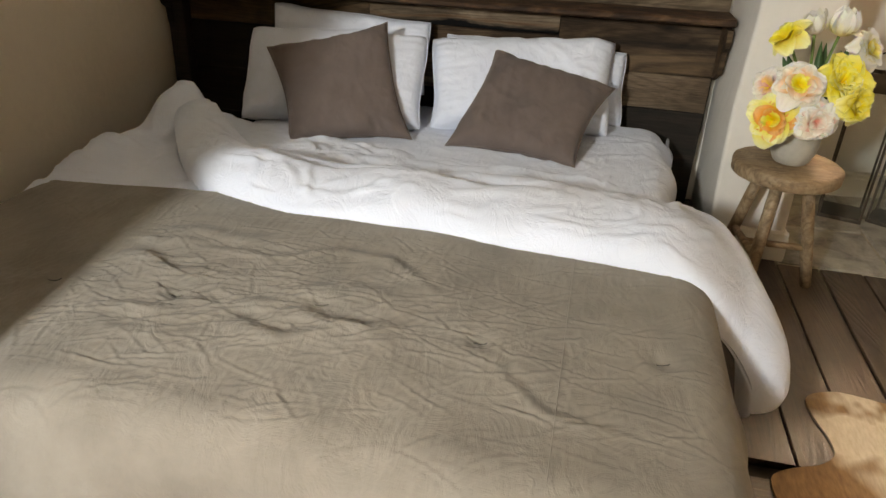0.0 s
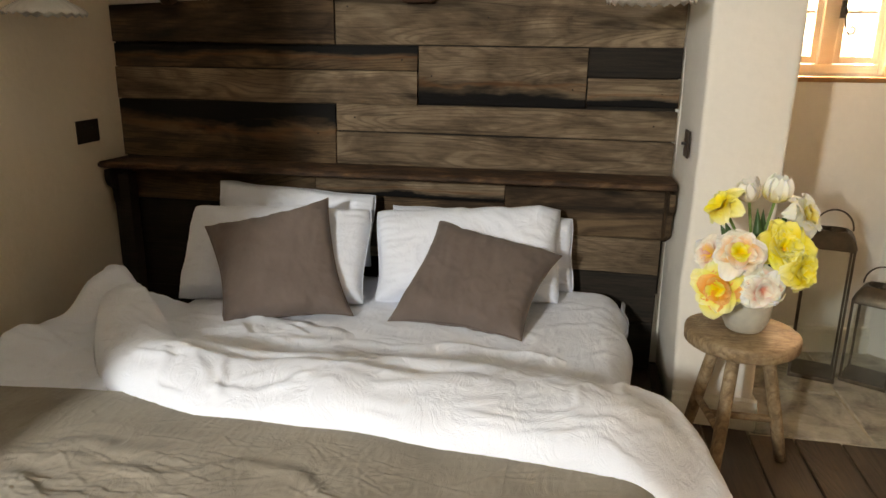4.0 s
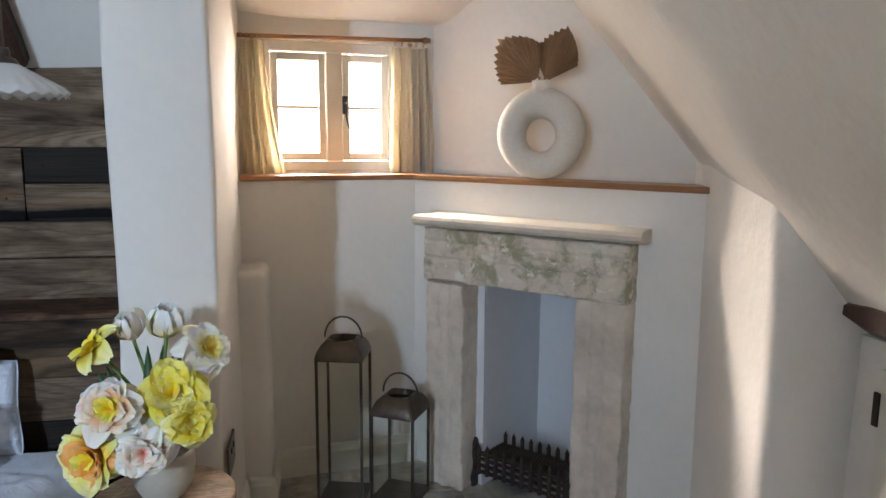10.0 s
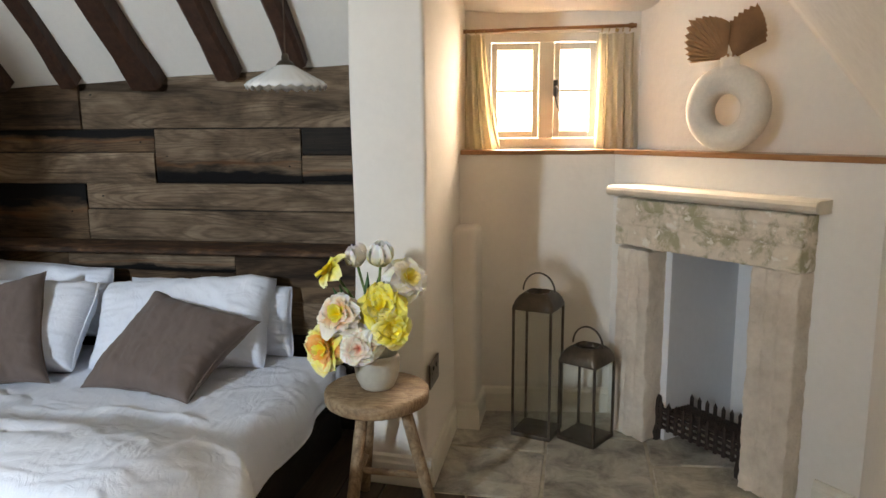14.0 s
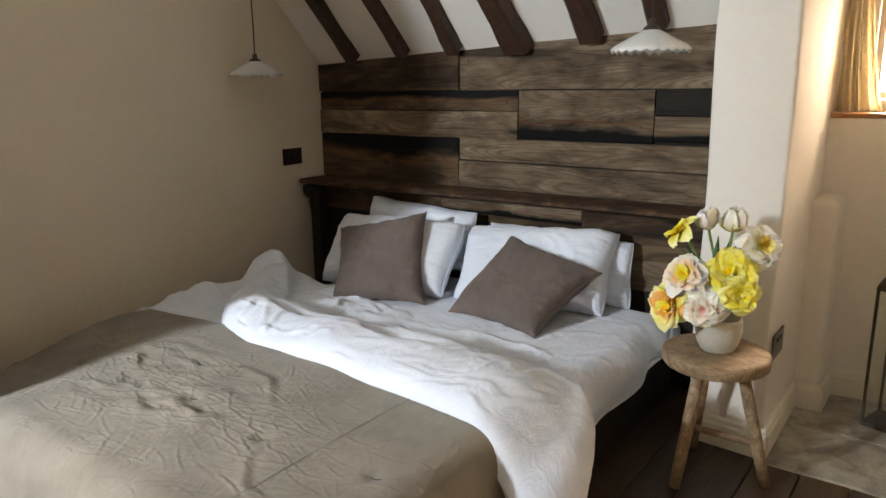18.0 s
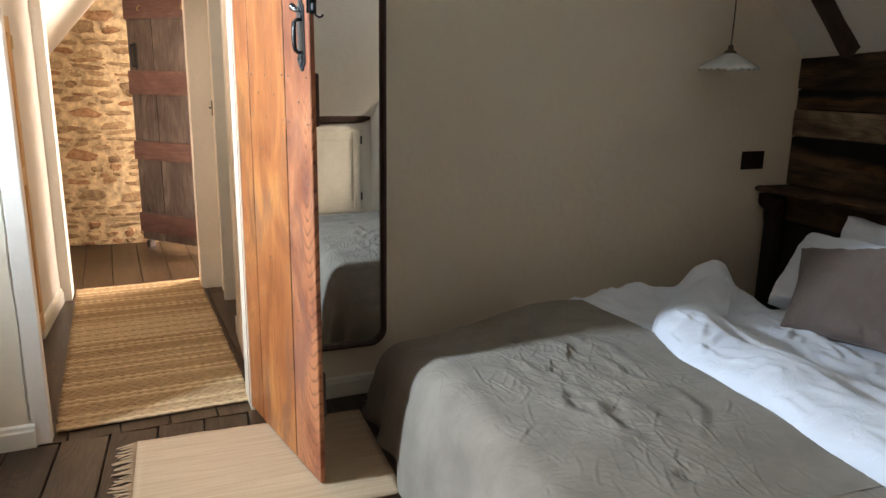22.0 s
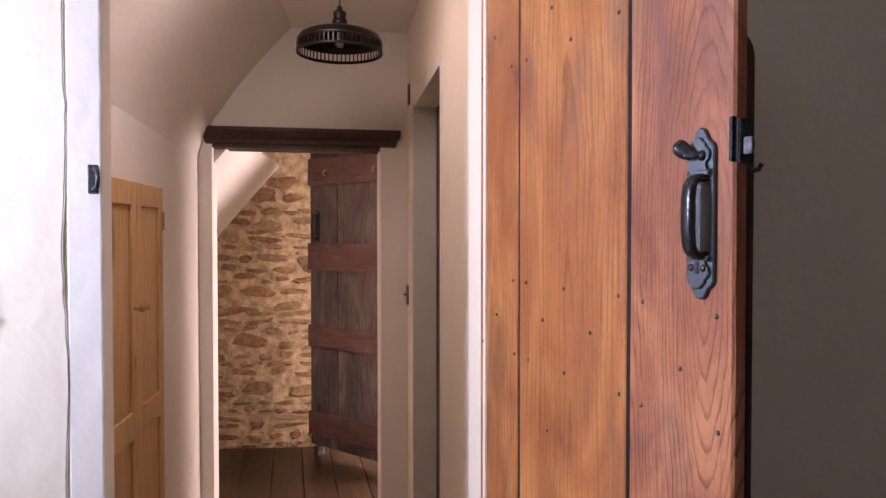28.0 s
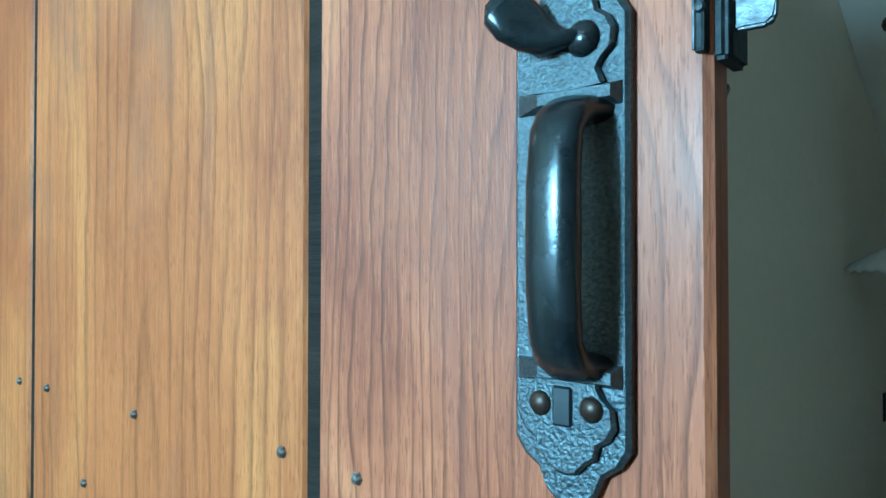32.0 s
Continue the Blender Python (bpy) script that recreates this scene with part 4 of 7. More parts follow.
# ---- headboard planking, rafters, pendants ----
planking = thing("wall_planking", "dark reclaimed oak boards, partly charred, lining the wall behind the bed", "wall panelling")
rows = [(-0.62, 0.383, 1.257, 1.405, 1.448, "m"), (0.387, 1.722, 1.257, 1.448, 1.503, "l"), (-0.62, 0.722, 1.158, 1.252, None, "t"), (-0.62, 0.722, 1.024, 1.155, None, "l"), (0.728, 1.380, 1.030, 1.252, None, "l"),
        (1.386, 1.722, 1.148, 1.262, None, "d"), (1.386, 1.722, 1.040, 1.144, None, "t"), (-0.62, 0.376, 0.775, 1.019, None, "t"), (0.382, 1.722, 0.915, 1.026, None, "l"), (0.382, 1.722, 0.780, 0.910, None, "l")]
GREYOAK = figured_wood("weathered_oak", [(0.34, (0.064, 0.040, 0.024)), (0.50, (0.205, 0.140, 0.090)), (0.68, (0.39, 0.285, 0.190))], (1.0, 6.5, 6.5), 140, (12, 300, 320), 0.8, 0.6, 0.48, 0.2, spec=0.15, stain=(0.030, 0.020, 0.012), knot=(2.0, 8, 8), crack=(1.4, 48, 48), fine_amount=0.26)


def burnt(base, top=False):
    """Charring along one edge of a board, with an uneven border."""
    m = base.copy()
    m.name = "scorched_oak"
    nt = m.node_tree
    b = nt.nodes["Principled BSDF"]
    col = b.inputs["Base Color"].links[0].from_socket
    tc = nt.nodes.new("ShaderNodeTexCoord")
    sep = nt.nodes.new("ShaderNodeSeparateXYZ")
    nt.links.new(tc.outputs["Generated"], sep.inputs[0])
    v, _ = offset_by_object(nt, coords(nt, (2.5, 9, 9)), 13)
    n = noise_tex(nt, v, 1.0, 5, 0.6, 0.4)
    add = nt.nodes.new("ShaderNodeMath")
    add.operation = "MULTIPLY_ADD"
    nt.links.new(n, add.inputs[0])
    add.inputs[1].default_value = 0.9
    if top:
        inv = nt.nodes.new("ShaderNodeMath")
        inv.operation, inv.inputs[0].default_value = "SUBTRACT", 0.88
        nt.links.new(sep.outputs["Z"], inv.inputs[1])
        nt.links.new(inv.outputs[0], add.inputs[2])
    else:
        nt.links.new(sep.outputs["Z"], add.inputs[2])
    f = ramp(nt, add.outputs[0], [(0.62, (1, 1, 1)), (0.80, (0, 0, 0))])
    rust = ramp(nt, add.outputs[0], [(0.74, (0, 0, 0)), (0.84, (0.45, 0.45, 0.45)), (0.94, (0, 0, 0))])
    col = mix(nt, rust, col, (0.16, 0.062, 0.020))
    nt.links.new(mix(nt, f, col, (0.006, 0.005, 0.0045)), b.inputs["Base Color"])
    return m


SCORCH = burnt(GREYOAK)
TOPBURN = burnt(PLANK, True)
KIND = {"m": PLANK, "l": GREYOAK, "d": CHAR, "s": SCORCH, "t": TOPBURN}


def plank_mesh(xa, xb, za, zb, zb2, y0, seed, depth=0.022):
    """A sawn board with uneven edges; zb2 is the height of its top at the far end."""
    bm, n, rings = bmesh.new(), 18, []
    zb2 = zb if zb2 is None else zb2
    for k in range(n + 1):
        t = k / n
        x = xa + (xb - xa) * t
        lo = za + 0.0035 * noise.noise((x * 3, seed, 1.0))
        hi = zb + (zb2 - zb) * t + 0.0035 * noise.noise((x * 3, seed, 5.0))
        d = y0 + 0.004 * noise.noise((x * 1.5, seed, 9.0))
        rings.append([bm.verts.new(p) for p in ((x, d + 0.002, lo), (x, d, lo + 0.004), (x, d, hi - 0.004), (x, d + 0.002, hi), (x, d + depth, hi), (x, d + depth, lo))])
    for p, q in zip(rings, rings[1:]):
        for i in range(6):
            bm.faces.new((p[i], p[(i + 1) % 6], q[(i + 1) % 6], q[i]))
    bm.faces.new(rings[0][::-1])
    bm.faces.new(rings[-1])
    return bm


for i, (xa, xb, za, zb, zb2, k) in enumerate(rows):
    if i in (4, 6):
        k = "s"
    part("plank", plank_mesh(xa, xb, za, zb, zb2, 5.184 + 0.004 * ((i * 7) % 3), i * 3.1), KIND[k], planking)

bolt_mesh = solid(lathe([(0, -0.004), (0.002, -0.0015), (0.0035, -0.0005), (0.0035, 0.004), (0, 0.004)], 8, Matrix.Rotation(radians(90), 4, "X") @ Matrix.Diagonal((1, 1, -1, 1))), CHAR, "bolt")
for x, z in ((0.33, 1.36), (0.44, 1.40), (0.66, 1.20), (0.78, 1.14), (1.33, 1.10), (1.44, 1.20), (1.66, 1.09), (0.46, 0.97), (1.64, 0.97), (0.30, 0.90), (0.05, 1.09), (1.0, 1.36)):
    part("bolt", bolt_mesh, None, planking, m=Matrix.Translation((x, 5.1855, z)))
# Added dark sheet in place of the shade in the plank gaps.
part("backing", box((-0.61, 5.209, 0.3), (1.715, 5.2135, 1.40)), CHAR, planking, "dark backing added to blacken the gaps between boards")
headboard = thing("headboard", "dark wooden headboard with a moulded ledge along its top", "headboard")
for i, (xa, xb, za, zb, k) in enumerate([(-0.545, 0.30, 0.60, 0.735, "m"), (0.303, 1.09, 0.66, 0.742, "s"), (1.094, 1.70, 0.545, 0.75, "m"), (0.303, 1.09, 0.545, 0.657, "m"), (-0.545, 0.30, 0.40, 0.597, "d"), (0.303, 1.70, 0.402, 0.542, "l"), (-0.545, 0.6, 0.2, 0.398, "d"), (0.603, 1.70, 0.2, 0.399, "d"), (-0.545, 1.70, 0.0, 0.198, "d")]):
    part("board", plank_mesh(xa, xb, za, zb, None, 5.135, 40 + i * 2.3, 0.03), KIND[k], headboard)
ledge_profile = [(5.175, 0.742), (5.175, 0.775), (4.985, 0.775), (4.972, 0.768), (4.972, 0.757), (4.985, 0.750), (5.02, 0.742)]


def extrude_x(profile, xa, xb, tilt=0.0):
    bm = bmesh.new()
    a = [bm.verts.new((xa, y, z)) for y, z in profile]
    b = [bm.verts.new((xb, y, z + tilt)) for y, z in profile]
    n = len(profile)
    for i in range(n):
        bm.faces.new((a[i], a[(i + 1) % n], b[(i + 1) % n], b[i]))
    bm.faces.new(a[::-1])
    bm.faces.new(b)
    return bm


SCORCHLEDGE = figured_wood("scorched_ledge_oak", [(0.34, (0.016, 0.009, 0.006)), (0.5, (0.075, 0.037, 0.019)), (0.66, (0.185, 0.100, 0.053))], (2.2, 9, 9), 90, (14, 300, 300), 0.75, 0.4, 0.4, 0.0, stain=(0.007, 0.007, 0.009), spec=0.25, fine_amount=0.2)
part("ledge", extrude_x(ledge_profile, -0.588, 1.722, 0.012), SCORCHLEDGE, headboard, "scorched ledge with rounded nose")
bracket = [(5.175, 0.74), (4.99, 0.74), (4.988, 0.70), (5.0, 0.675), (5.03, 0.655), (5.035, 0.60), (5.05, 0.57), (5.175, 0.52)]
part("bracket", extrude_x(bracket, -0.575, -0.548), CHAR, headboard, "shaped end bracket")
part("bracket", extrude_x([(y, z + 0.008) for y, z in bracket], 1.702, 1.722), PLANK, headboard, "shaped end bracket")
part("stile", box((-0.575, 5.04, 0.0), (-0.50, 5.10, 0.72), None, 0.004), CHAR, headboard)

for x, w, zoff, lean in ((-0.30, 0.062, 0.0, 0.03), (0.05, 0.065, 0.0, 0.02), (0.379, 0.072, 0.0, 0.02), (0.728, 0.115, -0.03, 0.0), (1.093, 0.085, -0.01, 0.01), (1.395, 0.07, 0.02, 0.0)):
    raft = thing("rafter", "dark brown rough-hewn rafter running up the sloping white ceiling", "rafter", group="rafters over the bed")
    bmr, rings = bmesh.new(), []
    for k in range(15):
        t = k / 14
        yy = 5.172 - 0.80 * t
        zz = bed_slope(x, 5.2) + 0.022 + zoff * (1 - t) + (5.172 - yy) * 1.0
        cx = x + lean * t + 0.012 * noise.noise((x * 5, t * 2.5, 3))
        hw = w / 2 * (1 + 0.18 * noise.noise((x * 9, t * 4, 7)) + (0.12 if t < 0.1 else 0))
        dn = 0.06 + 0.012 * noise.noise((x * 9, t * 4, 2))
        nrm = Vector((0, -0.707, -0.707))
        base = Vector((cx, yy, zz))
        sd = Vector((1, 0, 0))
        q = [base - sd * hw - nrm * 0.03, base - sd * hw + nrm * (dn - 0.014), base - sd * (hw - 0.014) + nrm * dn, base + sd * (hw - 0.014) + nrm * dn, base + sd * hw + nrm * (dn - 0.014), base + sd * hw - nrm * 0.03]
        rings.append([bmr.verts.new(v) for v in q])
    for p, q in zip(rings, rings[1:]):
        for i in range(6):
            bmr.faces.new((p[i], p[(i + 1) % 6], q[(i + 1) % 6], q[i]))
    bmr.faces.new(rings[0][::-1])
    bmr.faces.new(rings[-1])
    part("timber", bmr, BEAM, raft)

OPAL, ont, ob_ = material("opal_glass", 0.18)
ob_.inputs["Base Color"].default_value = (0.86, 0.85, 0.81, 1)
ob_.inputs["Subsurface Weight"].default_value = 0.15
ob_.inputs["Subsurface Radius"].default_value = (0.02, 0.02, 0.02)
see, omix = ont.nodes.new("ShaderNodeBsdfTransparent"), ont.nodes.new("ShaderNodeMixShader")
omix.inputs[0].default_value = 0.28
ont.links.new(ob_.outputs[0], omix.inputs[1])
ont.links.new(see.outputs[0], omix.inputs[2])
ont.links.new(omix.outputs[0], ont.nodes["Material Output"].inputs["Surface"])
CORD = plain_mat("brown_flex", (0.06, 0.035, 0.02), 0.8)


def pendant(x, y, zr, top):
    lamp = thing("pendant_lamp", "white glass coolie pendant shade with frilled rim on a brown flex", "pendant lamp", Matrix.Translation((x, y, zr)), "pair of bedside pendants")
    bm, seg = bmesh.new(), 96
    prof = [(0.022, 0.066), (0.03, 0.062), (0.06, 0.045), (0.095, 0.026), (0.118, 0.012), (0.127, 0.004), (0.131, -0.004), (0.129, -0.010), (0.124, 0.0), (0.092, 0.023), (0.058, 0.041), (0.028, 0.058), (0.020, 0.062)]
    rings = add_lathe(bm, prof, seg, None, True)
    for j in (4, 5, 6, 7, 8):
        for k, v in enumerate(rings[j]):
            f = math.cos(k * math.pi * 2 / 4)
            v.co.z += 0.0045 * f * (1 if j in (6, 7) else 0.4)
            v.co.xy *= 1 + 0.012 * f * (1 if j in (6, 7) else 0.3)
    part("shade", bm, OPAL, lamp, smooth=True)
    part("gallery", lathe([(0, 0.100), (0.009, 0.100), (0.012, 0.092), (0.012, 0.080), (0.020, 0.076), (0.026, 0.070), (0.030, 0.063), (0.028, 0.056), (0, 0.056)], 24), BRONZE, lamp, "dark brass lamp holder", True)
    part("bulb", lathe([(0, 0.005), (0.016, 0.010), (0.024, 0.025), (0.018, 0.045), (0.012, 0.058), (0, 0.06)], 20), plain_mat("bulb_glass", (0.8, 0.75, 0.6), 0.1, 0, 0.02), lamp, smooth=True)
    part("flex", tube([(0, 0, 0.098), (0.002, 0.001, 0.2), (0, 0, top - zr)], 0.0032, 8), CORD, lamp)
    part("ceiling_rose", lathe([(0, -0.02), (0.03, -0.018), (0.036, -0.004), (0.036, 0.012), (0, 0.012)], 24, Matrix.Translation((0, 0, top - zr)) @ Matrix.Rotation(radians(0), 4, "X")), BEAM, lamp, smooth=True)
    return lamp


pendant(1.553, 4.667, 1.389, 2.0)
pendant(-0.437, 4.602, 1.345, 2.035)


# ---- sockets and switches ----
def face_plate(name, label, category, m, w, h, mat, details):
    """m: x along the wall, y into it, z up, at the plate's centre."""
    t = thing(name, label, category)
    part("plate", box((-w / 2, -0.006, -h / 2), (w / 2, 0.001, h / 2), m, 0.0015), mat, t)
    for dn, lo, hi, dm in details:
        part(dn, box(lo, hi, m, 0.001, 1), dm, t)
    return t


BLACK = plain_mat("black_plastic", (0.012, 0.011, 0.010), 0.45)
holes = [("rocker", (-0.03 + s, -0.009, 0.012), (-0.016 + s, -0.005, 0.026), BLACK) for s in (0.0, 0.046)] + [("pin_hole", (-0.045 + s, -0.0065, -0.02 + q), (-0.037 + s, -0.0045, -0.012 + q), BLACK) for s in (0.0, 0.075) for q in (0.0, 0.02)]
LSOCK = LWM @ Matrix.Translation((lw(4.93), -0.001, 0.905)) @ Matrix.Identity(4)
face_plate("wall_socket", "dark bronze double wall socket on the plain wall beside the bed", "socket", LSOCK, 0.146, 0.09, BROWNPLATE, holes)
PR_M = Matrix.Translation((2.004, 4.80, 0.40)) @ Matrix.Rotation(radians(90), 4, "Z")
face_plate("wall_socket", "dark bronze double wall socket on the alcove side of the pier", "socket", PR_M, 0.146, 0.09, BAMBOO, holes)
PL_M = Matrix.Translation((1.733, 4.93, 0.94)) @ Matrix.Rotation(radians(-90), 4, "Z")
face_plate("wall_switch", "dark bronze switch plate on the pier beside the bed", "switch", PL_M, 0.09, 0.09, BROWNPLATE, [("toggle", (-0.006, -0.02, -0.004), (0.006, -0.005, 0.006), BLACK)])
SWM = LWM @ Matrix.Translation((lw(1.538), -0.001, 1.228))
switch = face_plate("light_switch", "aged brass double toggle light switch on the white wall", "switch", SWM, 0.088, 0.088, BAMBOO, [])
for s in (-0.0155, 0.0155):
    part("toggle_base", lathe([(0, 0.010), (0.006, 0.010), (0.009, 0.005), (0.010, 0.0), (0, 0)], 20, SWM @ Matrix.Translation((s, -0.006, 0)) @ Matrix.Rotation(radians(90), 4, "X")), BRASS, switch, smooth=True)
    part("toggle", tube([SWM @ Vector((s, -0.014, 0.001)), SWM @ Vector((s, -0.024, 0.006))], [0.003, 0.0042], 10), BRASS, switch, smooth=True)

# ---- daylight beyond the alcove window ----
GLOW = bpy.data.materials.new("bright_sky")
GLOW.use_nodes = True
gn = GLOW.node_tree
gn.nodes.remove(gn.nodes["Principled BSDF"])
em = gn.nodes.new("ShaderNodeEmission")
em.inputs["Color"].default_value, em.inputs["Strength"].default_value = (1.0, 0.97, 0.90, 1), 3.2
gn.links.new(em.outputs[0], gn.nodes["Material Output"].inputs["Surface"])
slab("backdrop_sky", box((-1.6, 2.2, -0.3), (1.7, 2.22, 3.2), WINM), GLOW)

# ---- fireplace ----
m_, nt, b = material("worn_limestone", 0.85, spec=0.2)
v = coords(nt)
base = ramp(nt, noise_tex(nt, v, 6, 6, 0.6), [(0.3, (0.58, 0.50, 0.39)), (0.65, (0.80, 0.71, 0.59))])
lich = ramp(nt, noise_tex(nt, coords(nt, (1, 1, 1.0)), 11, 5, 0.65, 0.4), [(0.47, (0, 0, 0)), (0.60, (0.9, 0.9, 0.9))])
base = mix(nt, lich, base, (0.34, 0.315, 0.19))
chip = ramp(nt, noise_tex(nt, v, 26, 3, 0.5, 0.3), [(0.62, (0, 0, 0)), (0.66, (0.9, 0.9, 0.9))])
base = mix(nt, chip, base, (0.78, 0.74, 0.65))
nt.links.new(base, b.inputs["Base Color"])
bump(nt, b, noise_tex(nt, v, 24, 8, 0.7), 0.8, 0.012)
LIMESTONE = m_
m_, nt, b = material("carved_limestone", 0.85, spec=0.2)
v = coords(nt)
nt.links.new(ramp(nt, noise_tex(nt, v, 7, 7, 0.65), [(0.3, (0.62, 0.52, 0.41)), (0.62, (0.84, 0.74, 0.62))]), b.inputs["Base Color"])
bump(nt, b, noise_tex(nt, v, 22, 8, 0.72), 0.9, 0.02)
PALESTONE = m_


def rough_block(lo, hi, m, amp=0.004, grooves=(), cell=0.018, axis=0, round_to=0.02):
    """A stone block with chipped edges; grooves are (centre, half width, depth) lines on its front, across the given axis."""
    lo, hi = Vector(lo), Vector(hi)
    size = hi - lo
    n = [max(2, round(size[i] / cell)) for i in range(3)]
    n[1] = max(2, min(n[1], 6))
    bm = bmesh.new()
    r = bmesh.ops.create_cube(bm, size=1.0)
    bm.free()
    bm = bmesh.new()
    cache = {}

    def vert(i, j, k):
        key = (i, j, k)
        if key not in cache:
            p = Vector((lo[0] + size[0] * i / n[0], lo[1] + size[1] * j / n[1], lo[2] + size[2] * k / n[2]))
            near = sum(min(p[a] - lo[a], hi[a] - p[a]) < 1e-6 for a in range(3))
            q = p.copy()
            chips = max(0.0, noise.noise(p * 14) + 0.25)
            if near >= 2:
                for a in range(3):
                    if a != 1 or near == 3:
                        side = 1 if p[a] - lo[a] < hi[a] - p[a] else -1
                        if min(p[a] - lo[a], hi[a] - p[a]) < 1e-6:
                            q[a] += side * (0.002 + amp * 1.6 * chips)
                if j == 0:
                    q[1] += 0.003 + amp * 1.4 * chips
            q += amp * 0.7 * noise.noise_vector(p * 22) + amp * 0.5 * noise.noise_vector(p * 60)
            if j == 0:
                for c, hw, d in grooves:
                    dist = abs(p[axis] - lo[axis] - c)
                    if dist < hw:
                        q[1] += d * (1 - dist / hw) ** 0.5
            cache[key] = bm.verts.new(m @ q)
        return cache[key]

    def quads(ax, at):
        o = [a for a in range(3) if a != ax]
        for i in range(n[o[0]]):
            for j in range(n[o[1]]):
                c = []
                for di, dj in ((0, 0), (1, 0), (1, 1), (0, 1)):
                    idx = [0, 0, 0]
                    idx[ax], idx[o[0]], idx[o[1]] = at, i + di, j + dj
                    c.append(vert(*idx))
                bm.faces.new(c)

    for ax in range(3):
        quads(ax, 0)
        quads(ax, n[ax])
    return bm


fireplace = thing("fireplace", "worn pale limestone fireplace surround with incised lines and mossy lintel", "fireplace")
part("jamb", rough_block((0.038, 0.022, 0.0), (0.205, 0.19, 0.783), FPF, 0.0065, [(0.058, 0.006, 0.010), (0.108, 0.006, 0.010)], 0.006), PALESTONE, fireplace, smooth=True)
part("jamb", rough_block((0.628, 0.012, 0.0), (0.800, 0.19, 0.795), FPF, 0.0065, [(0.051, 0.006, 0.011), (0.096, 0.006, 0.010)], 0.006), PALESTONE, fireplace, smooth=True)
part("lintel_stone", rough_block((0.034, 0.010, 0.787), (0.801, 0.19, 0.978), FPF, 0.005, [(0.142, 0.005, 0.010), (0.083, 0.005, 0.010)], 0.006, 2), LIMESTONE, fireplace, "mossy carved lintel", True)
mant = bmesh.new()
prof = [(0.2, 0.98), (0.02, 0.98), (0.0, 0.984), (-0.008, 0.994), (-0.010, 1.006), (-0.004, 1.017), (0.012, 1.022), (0.2, 1.024)]
ma = [mant.verts.new(FPF @ Vector((-0.002, y, z))) for y, z in prof]
mb = [mant.verts.new(FPF @ Vector((0.841, y, z))) for y, z in prof]
for i in range(len(prof)):
    mant.faces.new((ma[i], ma[(i + 1) % len(prof)], mb[(i + 1) % len(prof)], mb[i]))
mant.faces.new(ma[::-1])
mant.faces.new(mb)
part("mantel_shelf", mant, plain_mat("smooth_limestone", (0.62, 0.55, 0.44), 0.55, 0, 0.08, 14, 0.1), fireplace, "smooth rounded stone mantel shelf")
BLUEWHITE = plaster_mat("firebox_paint", (0.76, 0.76, 0.76), (0.71, 0.71, 0.71), 0.2)
firebox = thing("firebox", "white-painted recess of the fireplace", "fireplace recess", kind="structure")
part("back", box((0.28, 0.395, 0.0), (0.80, 0.418, 0.82), FPM), BLUEWHITE, firebox)
bmk = bmesh.new()
for lo, hi in (((0.301, 0.0, 0.0), (0.345, 0.395, 0.80)), ((0.74, 0.0, 0.0), (0.754, 0.395, 0.80))):
    add_box(bmk, lo, hi, FPM)
part("side", bmk, BLUEWHITE, firebox)

RUST = plain_mat("rusty_cast_iron", (0.045, 0.030, 0.023), 0.65, 0.4, 0.4, 60, 0.4)
grate = thing("fire_grate", "dark rusty cast-iron fire grate with spiked basket front", "fire grate")
GM = FPF @ Matrix.Translation((0.17, 0.10, 0)) @ Matrix.Rotation(radians(-3), 4, "Z")
for x in (0.035, 0.425):
    bmg = bmesh.new()
    outline = [(0, 0), (0.03, 0), (0.034, 0.03), (0.024, 0.07), (0.026, 0.14), (0.022, 0.175), (0.012, 0.19), (0.0, 0.175), (-0.002, 0.12), (0.004, 0.06), (-0.012, 0.02)]
    a = [bmg.verts.new(GM @ Vector((x - 0.012, 0.02 - p, q))) for p, q in outline]
    c = [bmg.verts.new(GM @ Vector((x + 0.012, 0.02 - p, q))) for p, q in outline]
    for i in range(len(outline)):
        bmg.faces.new((a[i], a[(i + 1) % len(outline)], c[(i + 1) % len(outline)], c[i]))
    bmg.faces.new(a[::-1])
    bmg.faces.new(c)
    part("end_post", bmg, RUST, grate)
for z in (0.06, 0.085, 0.11, 0.135):
    part("rail", box((0.045, -0.008, z), (0.42, 0.004, z + 0.011), GM, 0.002, 1), RUST, grate)
for k in range(10):
    x = 0.065 + 0.037 * k
    bmg = box((x - 0.007, -0.012, 0.055), (x + 0.007, 0.0, 0.155), GM, 0.002, 1)
    tip = [bmg.verts.new(GM @ Vector(p)) for p in ((x - 0.009, -0.012, 0.153), (x + 0.009, -0.012, 0.153), (x + 0.009, 0, 0.153), (x - 0.009, 0, 0.153), (x, -0.006, 0.178))]
    for i in range(4):
        bmg.faces.new((tip[i], tip[(i + 1) % 4], tip[4]))
    bmg.faces.new(tip[:4])
    part("spike", bmg, RUST, grate)
for k in range(8):
    y = 0.015 + 0.018 * k
    part("grid_bar", box((0.05, y, 0.118), (0.415, y + 0.007, 0.128), GM), RUST, grate)
part("back_rail", box((0.04, 0.155, 0.05), (0.425, 0.17, 0.10), GM, 0.003), RUST, grate)
